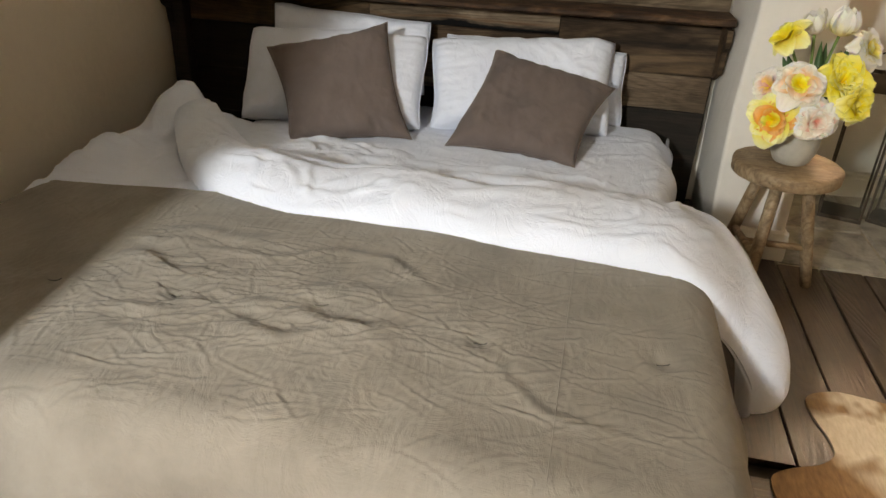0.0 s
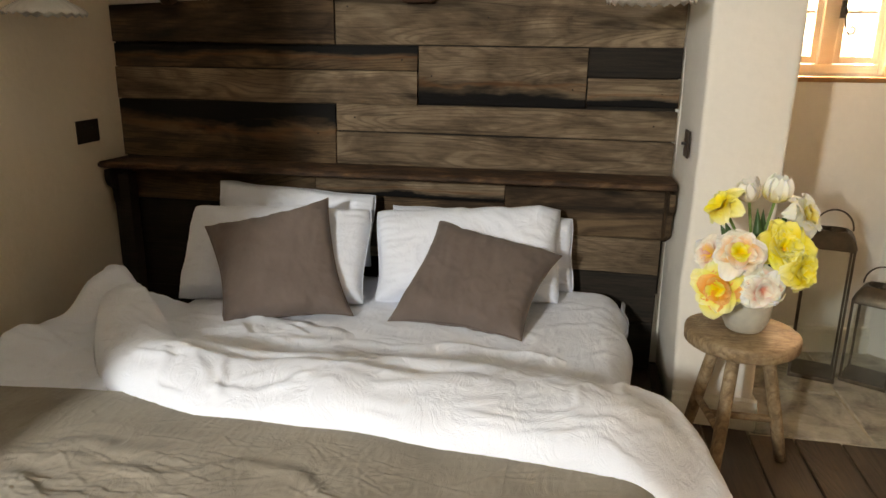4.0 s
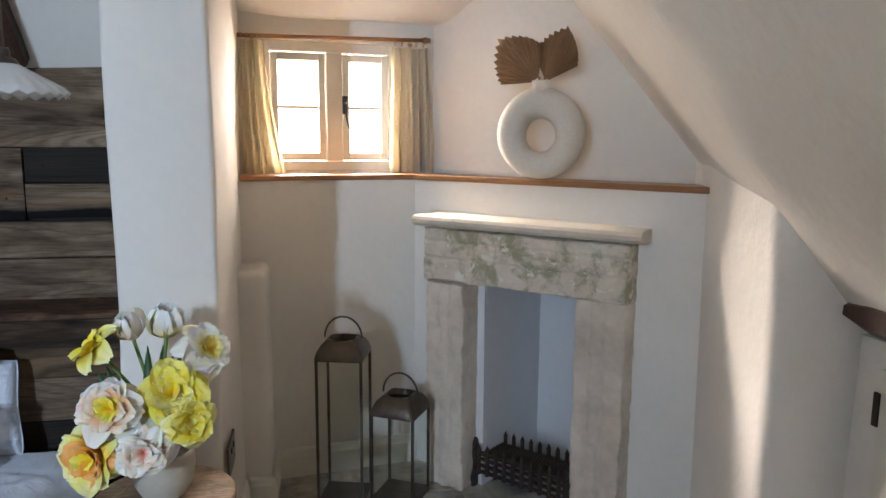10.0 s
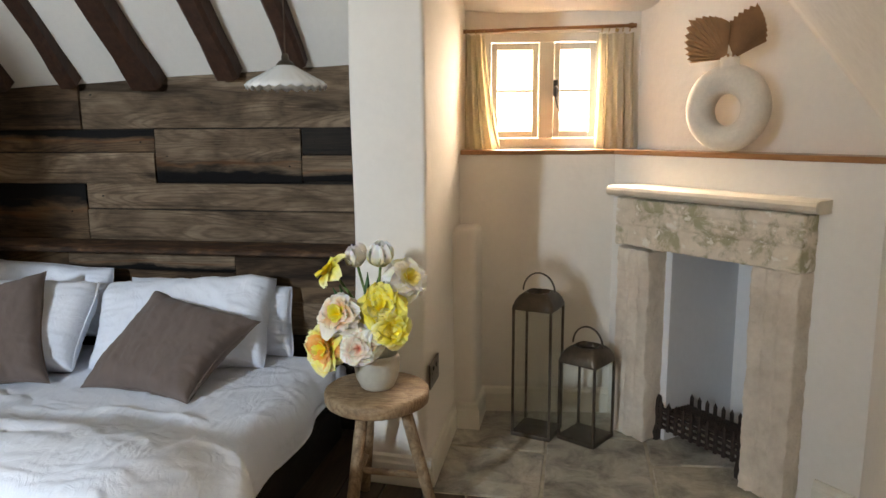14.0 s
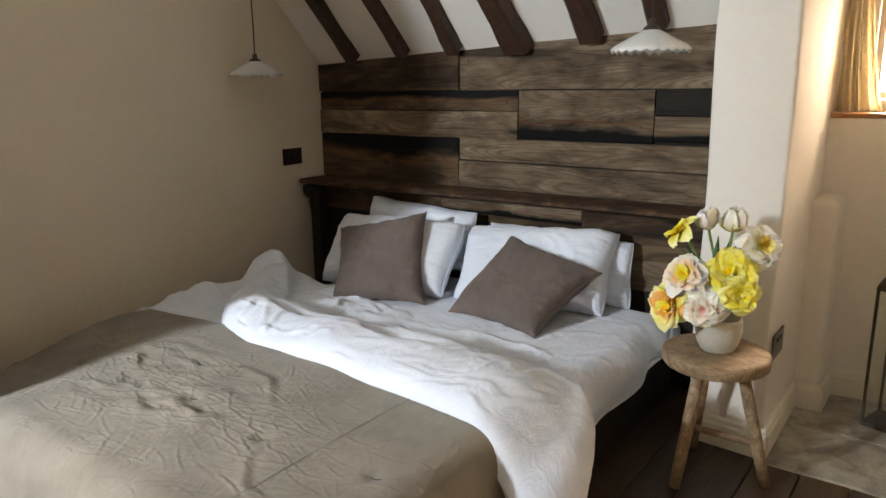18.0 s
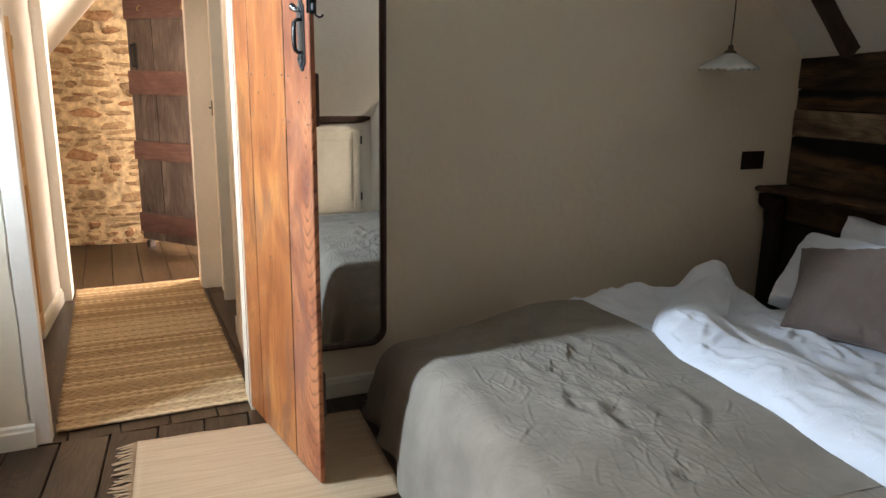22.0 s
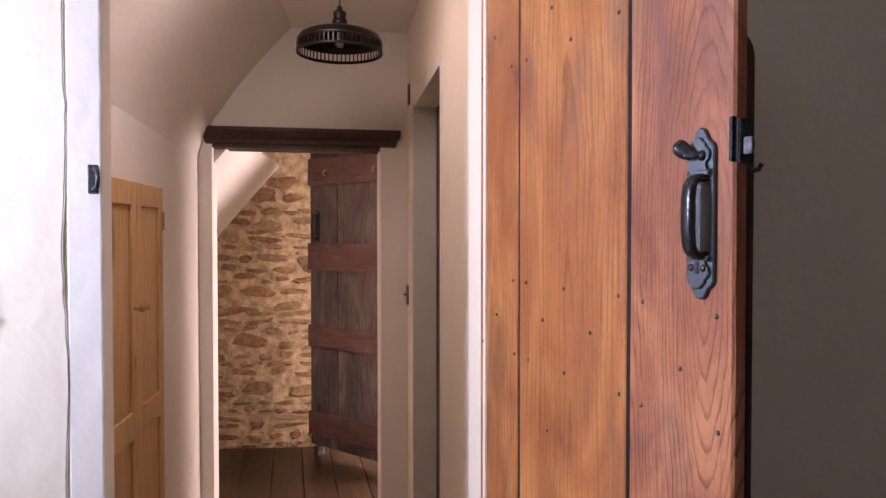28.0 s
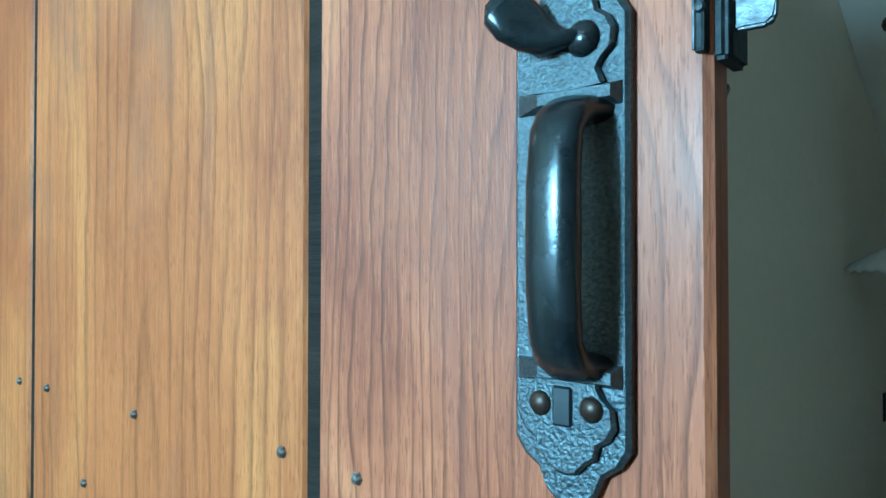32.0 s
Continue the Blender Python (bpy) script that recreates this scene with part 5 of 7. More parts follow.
for k in range(9):
    x = 0.075 + 0.038 * k
    bmg = bmesh.new()
    add_box(bmg, (x - 0.006, 0.158, 0.10), (x + 0.006, 0.167, 0.15), GM)
    tip = [bmg.verts.new(GM @ Vector(p)) for p in ((x - 0.008, 0.158, 0.15), (x + 0.008, 0.158, 0.15), (x + 0.008, 0.167, 0.15), (x - 0.008, 0.167, 0.15), (x, 0.162, 0.172))]
    for i in range(4):
        bmg.faces.new((tip[i], tip[(i + 1) % 4], tip[4]))
    bmg.faces.new(tip[:4])
    part("back_spike", bmg, RUST, grate)


# ---- lanterns ----
def lantern(m, w, h, top, label):
    t = thing("lantern", label, "lantern", m, "pair of lanterns on the hearth")
    hw, p = w / 2, 0.0045
    part("base", box((-hw, -hw, 0.0), (hw, hw, 0.016), None, 0.002), BRONZE, t)
    for sx in (-1, 1):
        for sy in (-1, 1):
            x, y = sx * (hw - 0.005), sy * (hw - 0.005)
            part("post", box((x - p, y - p, 0.016), (x + p, y + p, h), None), BRONZE, t)
    bmr = bmesh.new()
    for k, (a, b_) in enumerate((((-hw, -hw), (hw, -hw + 0.009)), ((-hw, hw - 0.009), (hw, hw)), ((-hw, -hw + 0.009), (-hw + 0.009, hw - 0.009)), ((hw - 0.009, -hw + 0.009), (hw, hw - 0.009)))):
        add_box(bmr, (*a, h), (*b_, h + 0.008))
    part("top_rim", bmr, BRONZE, t)
    bmc = bmesh.new()
    rings = []
    for f, z in ((1.04, 0.006), (1.03, 0.014), (0.94, 0.034), (0.80, 0.052), (0.66, 0.062), (0.56, 0.066)):
        r = hw * f
        rings.append([bmc.verts.new((x, y, h + z)) for x, y in rounded([(-r, -r), (r, -r), (r, r), (-r, r)], r * 0.22, 3)])
    n = len(rings[0])
    for a, c in zip(rings, rings[1:]):
        for i in range(n):
            bmc.faces.new((a[i], a[(i + 1) % n], c[(i + 1) % n], c[i]))
    r1 = [bmc.verts.new((0.30 * w * math.cos(2 * math.pi * (i + 0.5) / n - math.pi * 0.75), 0.30 * w * math.sin(2 * math.pi * (i + 0.5) / n - math.pi * 0.75), h + 0.067)) for i in range(n)]
    r2 = [bmc.verts.new((v.co.x * 0.96, v.co.y * 0.96, h + 0.045)) for v in r1]
    for a, c in ((rings[-1], r1), (r1, r2)):
        for i in range(n):
            bmc.faces.new((a[i], a[(i + 1) % n], c[(i + 1) % n], c[i]))
    part("hood", bmc, BRONZE, t, smooth=True)
    ring = [(0.068 * math.cos(a) * w / 0.17, 0, h + 0.066 + 0.075 * math.sin(a) * top) for a in (math.pi * k / 20 for k in range(21))]
    part("handle", tube(ring, 0.0055, 8, flat=0.6), BRONZE, t, smooth=True)
    for s in (-1, 1):
        ob = part("pane", box((-hw + 0.01, s * (hw - 0.006) - 0.001, 0.017), (hw - 0.01, s * (hw - 0.006) + 0.001, h), None), THINGLASS, t)
        ob.visible_shadow = False
        ob = part("pane", box((s * (hw - 0.006) - 0.001, -hw + 0.01, 0.017), (s * (hw - 0.006) + 0.001, hw - 0.01, h), None), THINGLASS, t)
        ob.visible_shadow = False
    return t


lantern(Matrix.Translation((2.346, 5.259, 0.0)) @ Matrix.Rotation(radians(-16), 4, "Z"), 0.166, 0.532, 1.0, "tall bronze metal lantern with clear glass panes on the stone floor")
lantern(Matrix.Translation((2.544, 5.232, 0.0)) @ Matrix.Rotation(radians(-30), 4, "Z"), 0.166, 0.325, 1.0, "short bronze metal lantern with clear glass panes on the stone floor")

# ---- ring vase with dried palm leaves ----
CERAMIC = plain_mat("matte_ceramic", (0.66, 0.60, 0.51), 0.8, 0, 0.05, 90, 0.12, 0.2)
VM = Matrix.Translation((2.992, 5.087, 1.158)) @ Matrix.Rotation(math.atan2(-0.755, 0.655) + radians(8), 4, "Z")
vase = thing("ring_vase", "matte off-white ceramic ring vase on the narrow wooden shelf", "vase", VM)
bmv = bmesh.new()
seg, tube_seg = 48, 24
rings = []
for k in range(seg):
    a = 2 * math.pi * k / seg
    rr = 0.0475 + 0.003 * math.sin(a)
    cx, cz = 0.104 * math.cos(a), 0.149 + 0.102 * math.sin(a)
    ring = []
    for j in range(tube_seg):
        q = 2 * math.pi * j / tube_seg
        rad = rr * (math.cos(q))
        ring.append(bmv.verts.new((cx + rad * math.cos(a), 0.054 * math.sin(q), max(0.0, cz + rad * math.sin(a)))))
    rings.append(ring)
for k in range(seg):
    a, c = rings[k], rings[(k + 1) % seg]
    for j in range(tube_seg):
        bmv.faces.new((a[j], a[(j + 1) % tube_seg], c[(j + 1) % tube_seg], c[j]))
part("body", bmv, CERAMIC, vase, smooth=True)
part("neck", lathe([(0.052, 0.272), (0.041, 0.286), (0.034, 0.296), (0.031, 0.306), (0.0315, 0.320), (0.030, 0.322), (0.026, 0.318), (0.024, 0.29), (0, 0.288)], 28), CERAMIC, vase, smooth=True)
PALM = plain_mat("dried_palm", (0.33, 0.185, 0.09), 0.75, 0, 0.2, 12, 0.1)
palm = thing("dried_palm_leaves", "two dried tan fan palm leaves standing in the ring vase", "dried leaves", VM)


def fan(tilt, spread, length, n, bend, lift, edge, base):
    """A pleated fan leaf with a pointed tip and a saw-cut outline."""
    bm = bmesh.new()
    base = Vector(base)
    cols = []
    for i in range(2 * n + 1):
        f = i / (2 * n) * 2 - 1
        ang = tilt + spread * f
        ln = length * (1.0 - edge * abs(f) ** 0.9) * (1.0 if i % 2 == 0 else 0.965)
        y = (0.006 if i % 2 else -0.006)
        col = []
        for k in range(6):
            s = k / 5
            d = 0.012 + (ln - 0.012) * s
            col.append(bm.verts.new(base + Vector((math.sin(ang) * d, y * s * 1.5 + bend * s * s + lift * f * s, math.cos(ang) * d))))
        cols.append(col)
    for a, c in zip(cols, cols[1:]):
        for k in range(5):
            bm.faces.new((a[k], c[k], c[k + 1], a[k + 1]))
    return bm


part("leaf", fan(radians(-44), radians(50), 0.198, 14, -0.020, 0.012, 0.40, (-0.010, -0.006, 0.318)), PALM, palm)
part("leaf", fan(radians(22), radians(44), 0.186, 14, 0.010, 0.010, 0.42, (0.012, 0.004, 0.318)), PALM, palm)
for x in (-0.009, 0.011):
    part("stalk", tube([(x * 0.6, 0, 0.290), (x, 0, 0.335)], 0.004, 8), PALM, palm)

# ---- stool, bowl, flowers ----
stool = thing("stool", "rustic round wooden stool with three splayed legs", "stool")
SC = Vector((1.886, 4.50, 0))
bms = bmesh.new()
rings = []
for r, z in ((0.0, 0.398), (0.142, 0.397), (0.158, 0.399), (0.1645, 0.405), (0.166, 0.432), (0.163, 0.4395), (0.156, 0.4435), (0.07, 0.444), (0.0, 0.444)):
    ring = []
    for k in range(48):
        a = 2 * math.pi * k / 48
        w = 1 + 0.035 * noise.noise((math.cos(a) * 1.3, math.sin(a) * 1.3, 3.0)) + 0.012 * noise.noise((math.cos(a) * 5, math.sin(a) * 5, 8.0))
        ring.append(bms.verts.new(SC + Vector((r * w * math.cos(a), r * w * math.sin(a), z + (0.003 * noise.noise((a, r * 20, 1)) if r else 0)))))
    rings.append(ring)
for a, c in zip(rings, rings[1:]):
    for k in range(48):
        bms.faces.new((a[k], a[(k + 1) % 48], c[(k + 1) % 48], c[k]))
bmesh.ops.remove_doubles(bms, verts=bms.verts, dist=1e-5)
part("seat", bms, STOOLWOOD, stool, "thick knotty round wooden seat", True)
feet = [Vector((1.825, 4.365, 0)), Vector((2.060, 4.540, 0)), Vector((1.785, 4.665, 0))]
mids = []
for f in feet:
    top = SC + (f - SC) * 0.45 + Vector((0, 0, 0.40))
    part("leg", tube([f, f.lerp(top, 0.3), f.lerp(top, 0.7), top], [0.0175, 0.0195, 0.020, 0.019], 10), STOOLWOOD, stool, smooth=True)
    mids.append(f.lerp(top, 0.33))
mid = (mids[0] + mids[2]) / 2
part("stretcher", tube([mids[0] + Vector((0, 0, 0.02)), mids[2] + Vector((0, 0, 0.02))], 0.012, 8), STOOLWOOD, stool, smooth=True)
part("stretcher", tube([mid + Vector((0, 0, 0.02)), mids[1] + Vector((0, 0, 0.01))], 0.012, 8), STOOLWOOD, stool, smooth=True)

bowl = thing("bowl", "pale stoneware bowl full of cut flowers on the stool", "bowl", Matrix.Translation((1.888, 4.50, 0.4455)))
BOWLMAT = plain_mat("pale_stoneware", (0.50, 0.47, 0.39), 0.6, 0, 0.08, 50, 0.12)
part("body", lathe([(0, 0), (0.045, 0), (0.052, 0.006), (0.066, 0.035), (0.072, 0.07), (0.070, 0.10), (0.066, 0.112), (0.062, 0.11), (0.065, 0.075), (0.058, 0.03), (0, 0.012)], 40), BOWLMAT, bowl, smooth=True)


def petal_mat(name, inner, outer, edge):
    m, nt, b = material(name, 0.6, spec=0.25)
    b.inputs["Subsurface Weight"].default_value = 0.35
    b.inputs["Subsurface Radius"].default_value = (0.01, 0.008, 0.004)
    uv = nt.nodes.new("ShaderNodeVertexColor")
    uv.layer_name = "along"
    v = coords(nt)
    n = noise_tex(nt, v, 60, 4)
    a = nt.nodes.new("ShaderNodeMath")
    a.operation = "MULTIPLY_ADD"
    nt.links.new(n, a.inputs[0])
    a.inputs[1].default_value = 0.35
    nt.links.new(uv.outputs[0], a.inputs[2])
    nt.links.new(ramp(nt, a.outputs[0], [(0.2, inner), (0.55, outer), (1.0, edge)]), b.inputs["Base Color"])
    return m


PET = {"yellow": petal_mat("yellow_petal", (0.88, 0.62, 0.03), (0.92, 0.76, 0.05), (0.93, 0.83, 0.22)),
       "pale": petal_mat("pale_yellow_petal", (0.86, 0.62, 0.05), (0.92, 0.80, 0.18), (0.93, 0.87, 0.45)),
       "white": petal_mat("white_petal", (0.80, 0.70, 0.34), (0.90, 0.87, 0.76), (0.92, 0.91, 0.84)),
       "cream": petal_mat("cream_petal", (0.72, 0.60, 0.40), (0.86, 0.79, 0.66), (0.90, 0.86, 0.77)),
       "peach": petal_mat("peach_petal", (0.90, 0.55, 0.05), (0.92, 0.55, 0.28), (0.90, 0.78, 0.64)),
       "orange": petal_mat("orange_petal", (0.92, 0.60, 0.04), (0.94, 0.36, 0.05), (0.93, 0.50, 0.17)),
       "pink": petal_mat("pink_streaked_petal", (0.78, 0.28, 0.20), (0.87, 0.70, 0.56), (0.90, 0.84, 0.73))}
STEMGREEN = plain_mat("stem_green", (0.15, 0.26, 0.06), 0.5, 0, 0.2, 20)
LEAFGREEN = plain_mat("leaf_green", (0.045, 0.12, 0.035), 0.45, 0, 0.25, 20)
bouquet = thing("flowers", "bunch of double tulips and daffodils in yellow, white, peach and orange", "flowers")
rnd = random.Random(5)


def bloom(name, centre, radius, face, layers, kinds, cup):
    """Rings of curled, ruffled petals about the direction face."""
    z = Vector(face).normalized()
    m = Matrix.Translation(centre) @ z.to_track_quat("Z", "Y").to_matrix().to_4x4()
    for li in range(layers):
        n = 7 if li < layers - 1 else 6
        kind = kinds[min(li, len(kinds) - 1)]
        bm = bmesh.new()
        lay = bm.loops.layers.color.new("along")
        fr = 1 - li / (layers + 0.4)
        ln = radius * (0.45 + 0.6 * fr)
        open_a = radians(88 * fr * (1 - cup) + 14)
        for k in range(n):
            a0 = 2 * math.pi * (k + 0.5 * (li % 2)) / n + rnd.uniform(-0.25, 0.25)
            wd = ln * rnd.uniform(0.62, 0.82)
            oa = open_a + rnd.uniform(-0.2, 0.2)
            l2 = ln * rnd.uniform(0.85, 1.1)
            sd = rnd.random() * 50
            nu, nv = 9, 9
            grid = []
            for i in range(nu + 1):
                s = i / nu
                ang = oa * (0.55 + 0.75 * s) if cup < 0.6 else oa * (1.5 - 1.2 * s)
                rr = 0.0
                zz = 0.0
                rr = l2 * s * math.sin(ang)
                zz = l2 * s * math.cos(ang) - radius * 0.30
                width = wd * math.sin(math.pi * min(1.0, 0.12 + 0.76 * s)) ** 0.55 * (1 - 0.25 * max(0.0, s - 0.8) / 0.2)
                row = []
                for j in range(nv + 1):
                    t = j / nv * 2 - 1
                    ruf = 0.17 * ln * s * noise.noise((t * 2.4 + sd, s * 2.5, sd)) + 0.08 * ln * s * s * noise.noise((t * 6.0 + sd, s * 3.0, sd + 5))
                    curl = 0.22 * wd * t * t * (1 - 0.4 * s)
                    p = Vector((rr - curl * math.sin(ang) * 0.6, t * width * 0.62, zz + curl * 0.8 + ruf))
                    row.append(bm.verts.new(m @ (Matrix.Rotation(a0, 3, "Z") @ p)))
                grid.append(row)
            for i in range(nu):
                for j in range(nv):
                    f = bm.faces.new((grid[i][j], grid[i + 1][j], grid[i + 1][j + 1], grid[i][j + 1]))
                    f.smooth = True
                    for lp, s in zip(f.loops, (i, i + 1, i + 1, i)):
                        q = s / nu
                        lp[lay] = (q, q, q, 1)
        me = bpy.data.meshes.new("bloom")
        bm.to_mesh(me)
        bm.free()
        me.materials.append(PET[kind])
        if li == 0:
            head = part(name, me, None, bouquet)
        else:
            part("petals", me, None, head)


heads = [((1.765, 4.425, 0.835), 0.062, (-0.75, -0.35, 0.55), 2, ("pale", "yellow"), 0.35),
         ((1.845, 4.455, 0.855), 0.060, (-0.2, -0.1, 1), 3, ("cream", "cream", "white"), 0.62),
         ((1.918, 4.462, 0.858), 0.068, (0.1, -0.2, 1), 4, ("white",), 0.62),
         ((2.008, 4.462, 0.812), 0.070, (0.55, -0.5, 0.45), 4, ("white", "white", "white", "pale"), 0.3),
         ((1.815, 4.345, 0.722), 0.075, (-0.2, -0.85, 0.45), 5, ("cream", "cream", "peach", "peach", "yellow"), 0.25),
         ((1.938, 4.385, 0.732), 0.080, (0.1, -0.8, 0.55), 6, ("yellow", "yellow", "yellow", "pale", "yellow"), 0.45),
         ((1.985, 4.355, 0.675), 0.068, (0.5, -0.85, 0.1), 5, ("pale", "pale", "yellow"), 0.2),
         ((1.772, 4.345, 0.612), 0.078, (-0.35, -0.9, 0.2), 5, ("pale", "pale", "orange", "orange", "yellow"), 0.3),
         ((1.885, 4.325, 0.625), 0.070, (0.1, -1, 0.15), 6, ("cream", "pink", "white", "pink"), 0.15),
         ((1.752, 4.430, 0.690), 0.060, (-0.7, -0.6, 0.3), 3, ("cream", "pink", "peach"), 0.3),
         ((1.865, 4.40, 0.655), 0.050, (0, -0.8, 0.4), 2, ("cream", "white"), 0.3)]
for c, r, f, ly, kk, cup in heads:
    bloom("bloom", c, r, f, ly, kk, cup)
    c = Vector(c) - Vector(f).normalized() * r * 0.3
    part("stem", tube([c, c.lerp(Vector((1.888, 4.49, 0.60)), 0.5) + Vector((0, 0, 0.02)), (1.888, 4.495, 0.53)], [0.0042, 0.004, 0.004], 7), STEMGREEN, bouquet, smooth=True)
for (a, b_, w) in (((1.87, 4.46, 0.60), (1.79, 4.445, 0.78), 0.02), ((1.90, 4.47, 0.62), (1.955, 4.47, 0.815), 0.018), ((1.895, 4.48, 0.62), (1.90, 4.50, 0.81), 0.014), ((1.86, 4.46, 0.6), (1.82, 4.42, 0.76), 0.016), ((1.92, 4.45, 0.6), (1.98, 4.44, 0.73), 0.014), ((1.885, 4.47, 0.6), (1.875, 4.46, 0.82), 0.016), ((1.90, 4.46, 0.62), (1.93, 4.45, 0.80), 0.02), ((1.86, 4.47, 0.62), (1.775, 4.43, 0.775), 0.018)):
    a, b_ = Vector(a), Vector(b_)
    sd = (b_ - a).cross(Vector((0.2, 1, 0))).normalized()
    part("leaf", sheet(lambda u, v: a.lerp(b_, u) + sd * (v - 0.5) * 2 * w * math.sin(math.pi * min(1, 0.15 + 0.85 * u)) ** 0.8 + Vector((0, -0.03 * math.sin(math.pi * u) + 0.008 * abs(v - 0.5) * 2, 0)), 10, 4), LEAFGREEN, bouquet, smooth=True)

# ---- bed ----
def ridged(p, octaves=4, gain=0.55):
    a, amp, s = 0.0, 1.0, 0.0
    p = Vector(p)
    for _ in range(octaves):
        a += amp * (1 - 2.2 * abs(noise.noise(p)))
        s += amp
        amp *= gain
        p = p * 2.03 + Vector((3.1, 1.7, 0.4))
    return a / s


def crumple(x, y, seed, f=4.0, stretch=(1.0, 1.0)):
    """Creases of bent cloth: warped ridges, mostly thin and sharp."""
    wx = 0.12 * noise.noise((x * 2.3, y * 2.3, seed)) + 0.04 * noise.noise((x * 7, y * 7, seed + 3))
    wy = 0.12 * noise.noise((x * 2.3 + 9, y * 2.3, seed)) + 0.04 * noise.noise((x * 7 + 5, y * 7, seed))
    return ridged(((x + wx) * f * stretch[0], (y + wy) * f * stretch[1], seed), 4)


def folds(a, b, seed):
    """Thin ridges with softer hollows between, along the zeros of a smooth field."""
    n = noise.noise((a, b, seed)) + 0.35 * noise.noise((a * 2.1, b * 2.1, seed + 4))
    return math.exp(-(n / 0.16) ** 2) - 0.4 + 0.5 * n


def wrinkle_field(seed, box_, count, spot, angle, length, width, height, step=0.0055):
    """A relief of many short, slightly bent folds; spot gives the place of one fold from a random source. Returns a sampler."""
    rs = random.Random(seed)
    x0, y0, x1, y1 = box_
    gx, gy = np.meshgrid(np.arange(x0, x1, step), np.arange(y0, y1, step), indexing="ij")
    rel = np.zeros_like(gx)
    for _ in range(count):
        cx, cy = spot(rs)
        an = math.radians(rs.gauss(*angle))
        ln, w, h = rs.uniform(*length), rs.uniform(*width), rs.uniform(*height)
        bend, wob = rs.uniform(-3, 3), rs.uniform(0, 6)
        s_ = (gx - cx) * math.cos(an) + (gy - cy) * math.sin(an)
        d = -(gx - cx) * math.sin(an) + (gy - cy) * math.cos(an)
        d = d + bend * s_ * s_ + 0.25 * w * np.sin(s_ / w * 0.9 + wob)
        taper = np.clip(1 - (s_ / ln) ** 2, 0, 1) ** 1.5
        rel += h * taper * (np.exp(-(d / w) ** 2) - 0.55 * np.exp(-((d - 1.9 * w) / (1.1 * w)) ** 2))

    def sample(x, y):
        fx, fy = (x - x0) / step, (y - y0) / step
        i, j = int(fx), int(fy)
        if not (0 <= i < rel.shape[0] - 1 and 0 <= j < rel.shape[1] - 1):
            return 0.0
        a, b = fx - i, fy - j
        return float((rel[i, j] * (1 - a) + rel[i + 1, j] * a) * (1 - b) + (rel[i, j + 1] * (1 - a) + rel[i + 1, j + 1] * a) * b)

    return sample


BED_BOX = (-0.4, 2.8, 1.8, 4.0)
SPREAD_WAVES = wrinkle_field(3, BED_BOX, 34, lambda r: (r.gauss(0.50, 0.36), r.gauss(3.34, 0.10)), (4, 9), (0.10, 0.26), (0.014, 0.026), (0.002, 0.0062))
SPREAD_FOLDS = wrinkle_field(4, BED_BOX, 900, lambda r: (r.gauss(0.55, 0.48), r.gauss(3.32, 0.17)), (8, 26), (0.02, 0.11), (0.0026, 0.0046), (0.0004, 0.0021), 0.0032)
SPREAD_LINES = wrinkle_field(5, BED_BOX, 420, lambda r: (r.uniform(-0.3, 1.7), r.uniform(2.85, 3.8)), (62, 30), (0.03, 0.20), (0.003, 0.005), (0.0003, 0.0011), 0.004)
DUVET_FOLDS = wrinkle_field(6, (-0.6, 3.6, 1.9, 5.2), 260, lambda r: (r.uniform(-0.3, 1.6), r.uniform(3.75, 4.95)), (15, 40), (0.04, 0.14), (0.007, 0.016), (0.002, 0.0065))
DUVET_LINES = wrinkle_field(7, (-0.6, 3.6, 1.9, 5.2), 320, lambda r: (r.uniform(-0.4, 1.7), r.uniform(3.7, 5.1)), (60, 50), (0.03, 0.10), (0.004, 0.008), (0.0008, 0.0025))


def smooth(a, b, t):
    t = max(0.0, min(1.0, (t - a) / (b - a)))
    return t * t * (3 - 2 * t)


def drape(p, lo, hi, r):
    """Runs along a top from lo to hi and falls past both ends, with rounded edges: the coordinate and the drop."""
    q = r * math.pi / 2
    if p < lo:
        d = lo - p
        return (lo - r * math.sin(d / r), -r * (1 - math.cos(d / r))) if d < q else (lo - r, -r - (d - q))
    if p > hi:
        d = p - hi
        return (hi + r * math.sin(d / r), -r * (1 - math.cos(d / r))) if d < q else (hi + r, -r - (d - q))
    return p, 0.0


bed = thing("bed", "low double bed with dark wooden base and white sheet", "bed")
part("base", box((-0.02, 3.10, 0.0), (1.565, 5.06, 0.165), None, 0.01), CHAR, bed, "dark wooden bed base")
part("mattress", box((-0.03, 3.08, 0.166), (1.555, 5.07, 0.315), None, 0.05, 4), SHEET, bed)


def sheet_top(u, v):
    p = -0.30 + u * 2.10
    y = 3.7 + v * 1.385
    x, dz = drape(p, 0.05, 1.475, 0.105)
    dz = max(dz, -0.165)
    z = 0.332 + 0.010 * smooth(1.2, 0.7, abs(x - 0.75)) + dz
    z += 0.004 * crumple(x, y, 2.0, 5.0) * (1 if dz > -0.05 else 0.3) + (0.8 * DUVET_FOLDS(x, y) + DUVET_LINES(x, y)) * (1 if dz > -0.05 else 0.4)
    side = smooth(1.45, 1.58, x)
    x += side * (0.012 * math.sin(y * 21 + 2 * math.sin(y * 5)) + 0.010 * noise.noise((y * 6, z * 4, 1.0)))
    if dz < -0.12:
        z += 0.03 * noise.noise((y * 3, 4.0, x)) + 0.10 * smooth(4.7, 5.08, y) * side
    y2, dy = drape(y, 3.0, 5.02, 0.06)
    return (x, y2, z + dy)


part("fitted_sheet", sheet(sheet_top, 190, 120), SHEET, bed, "white fitted sheet pulled over the mattress", True)

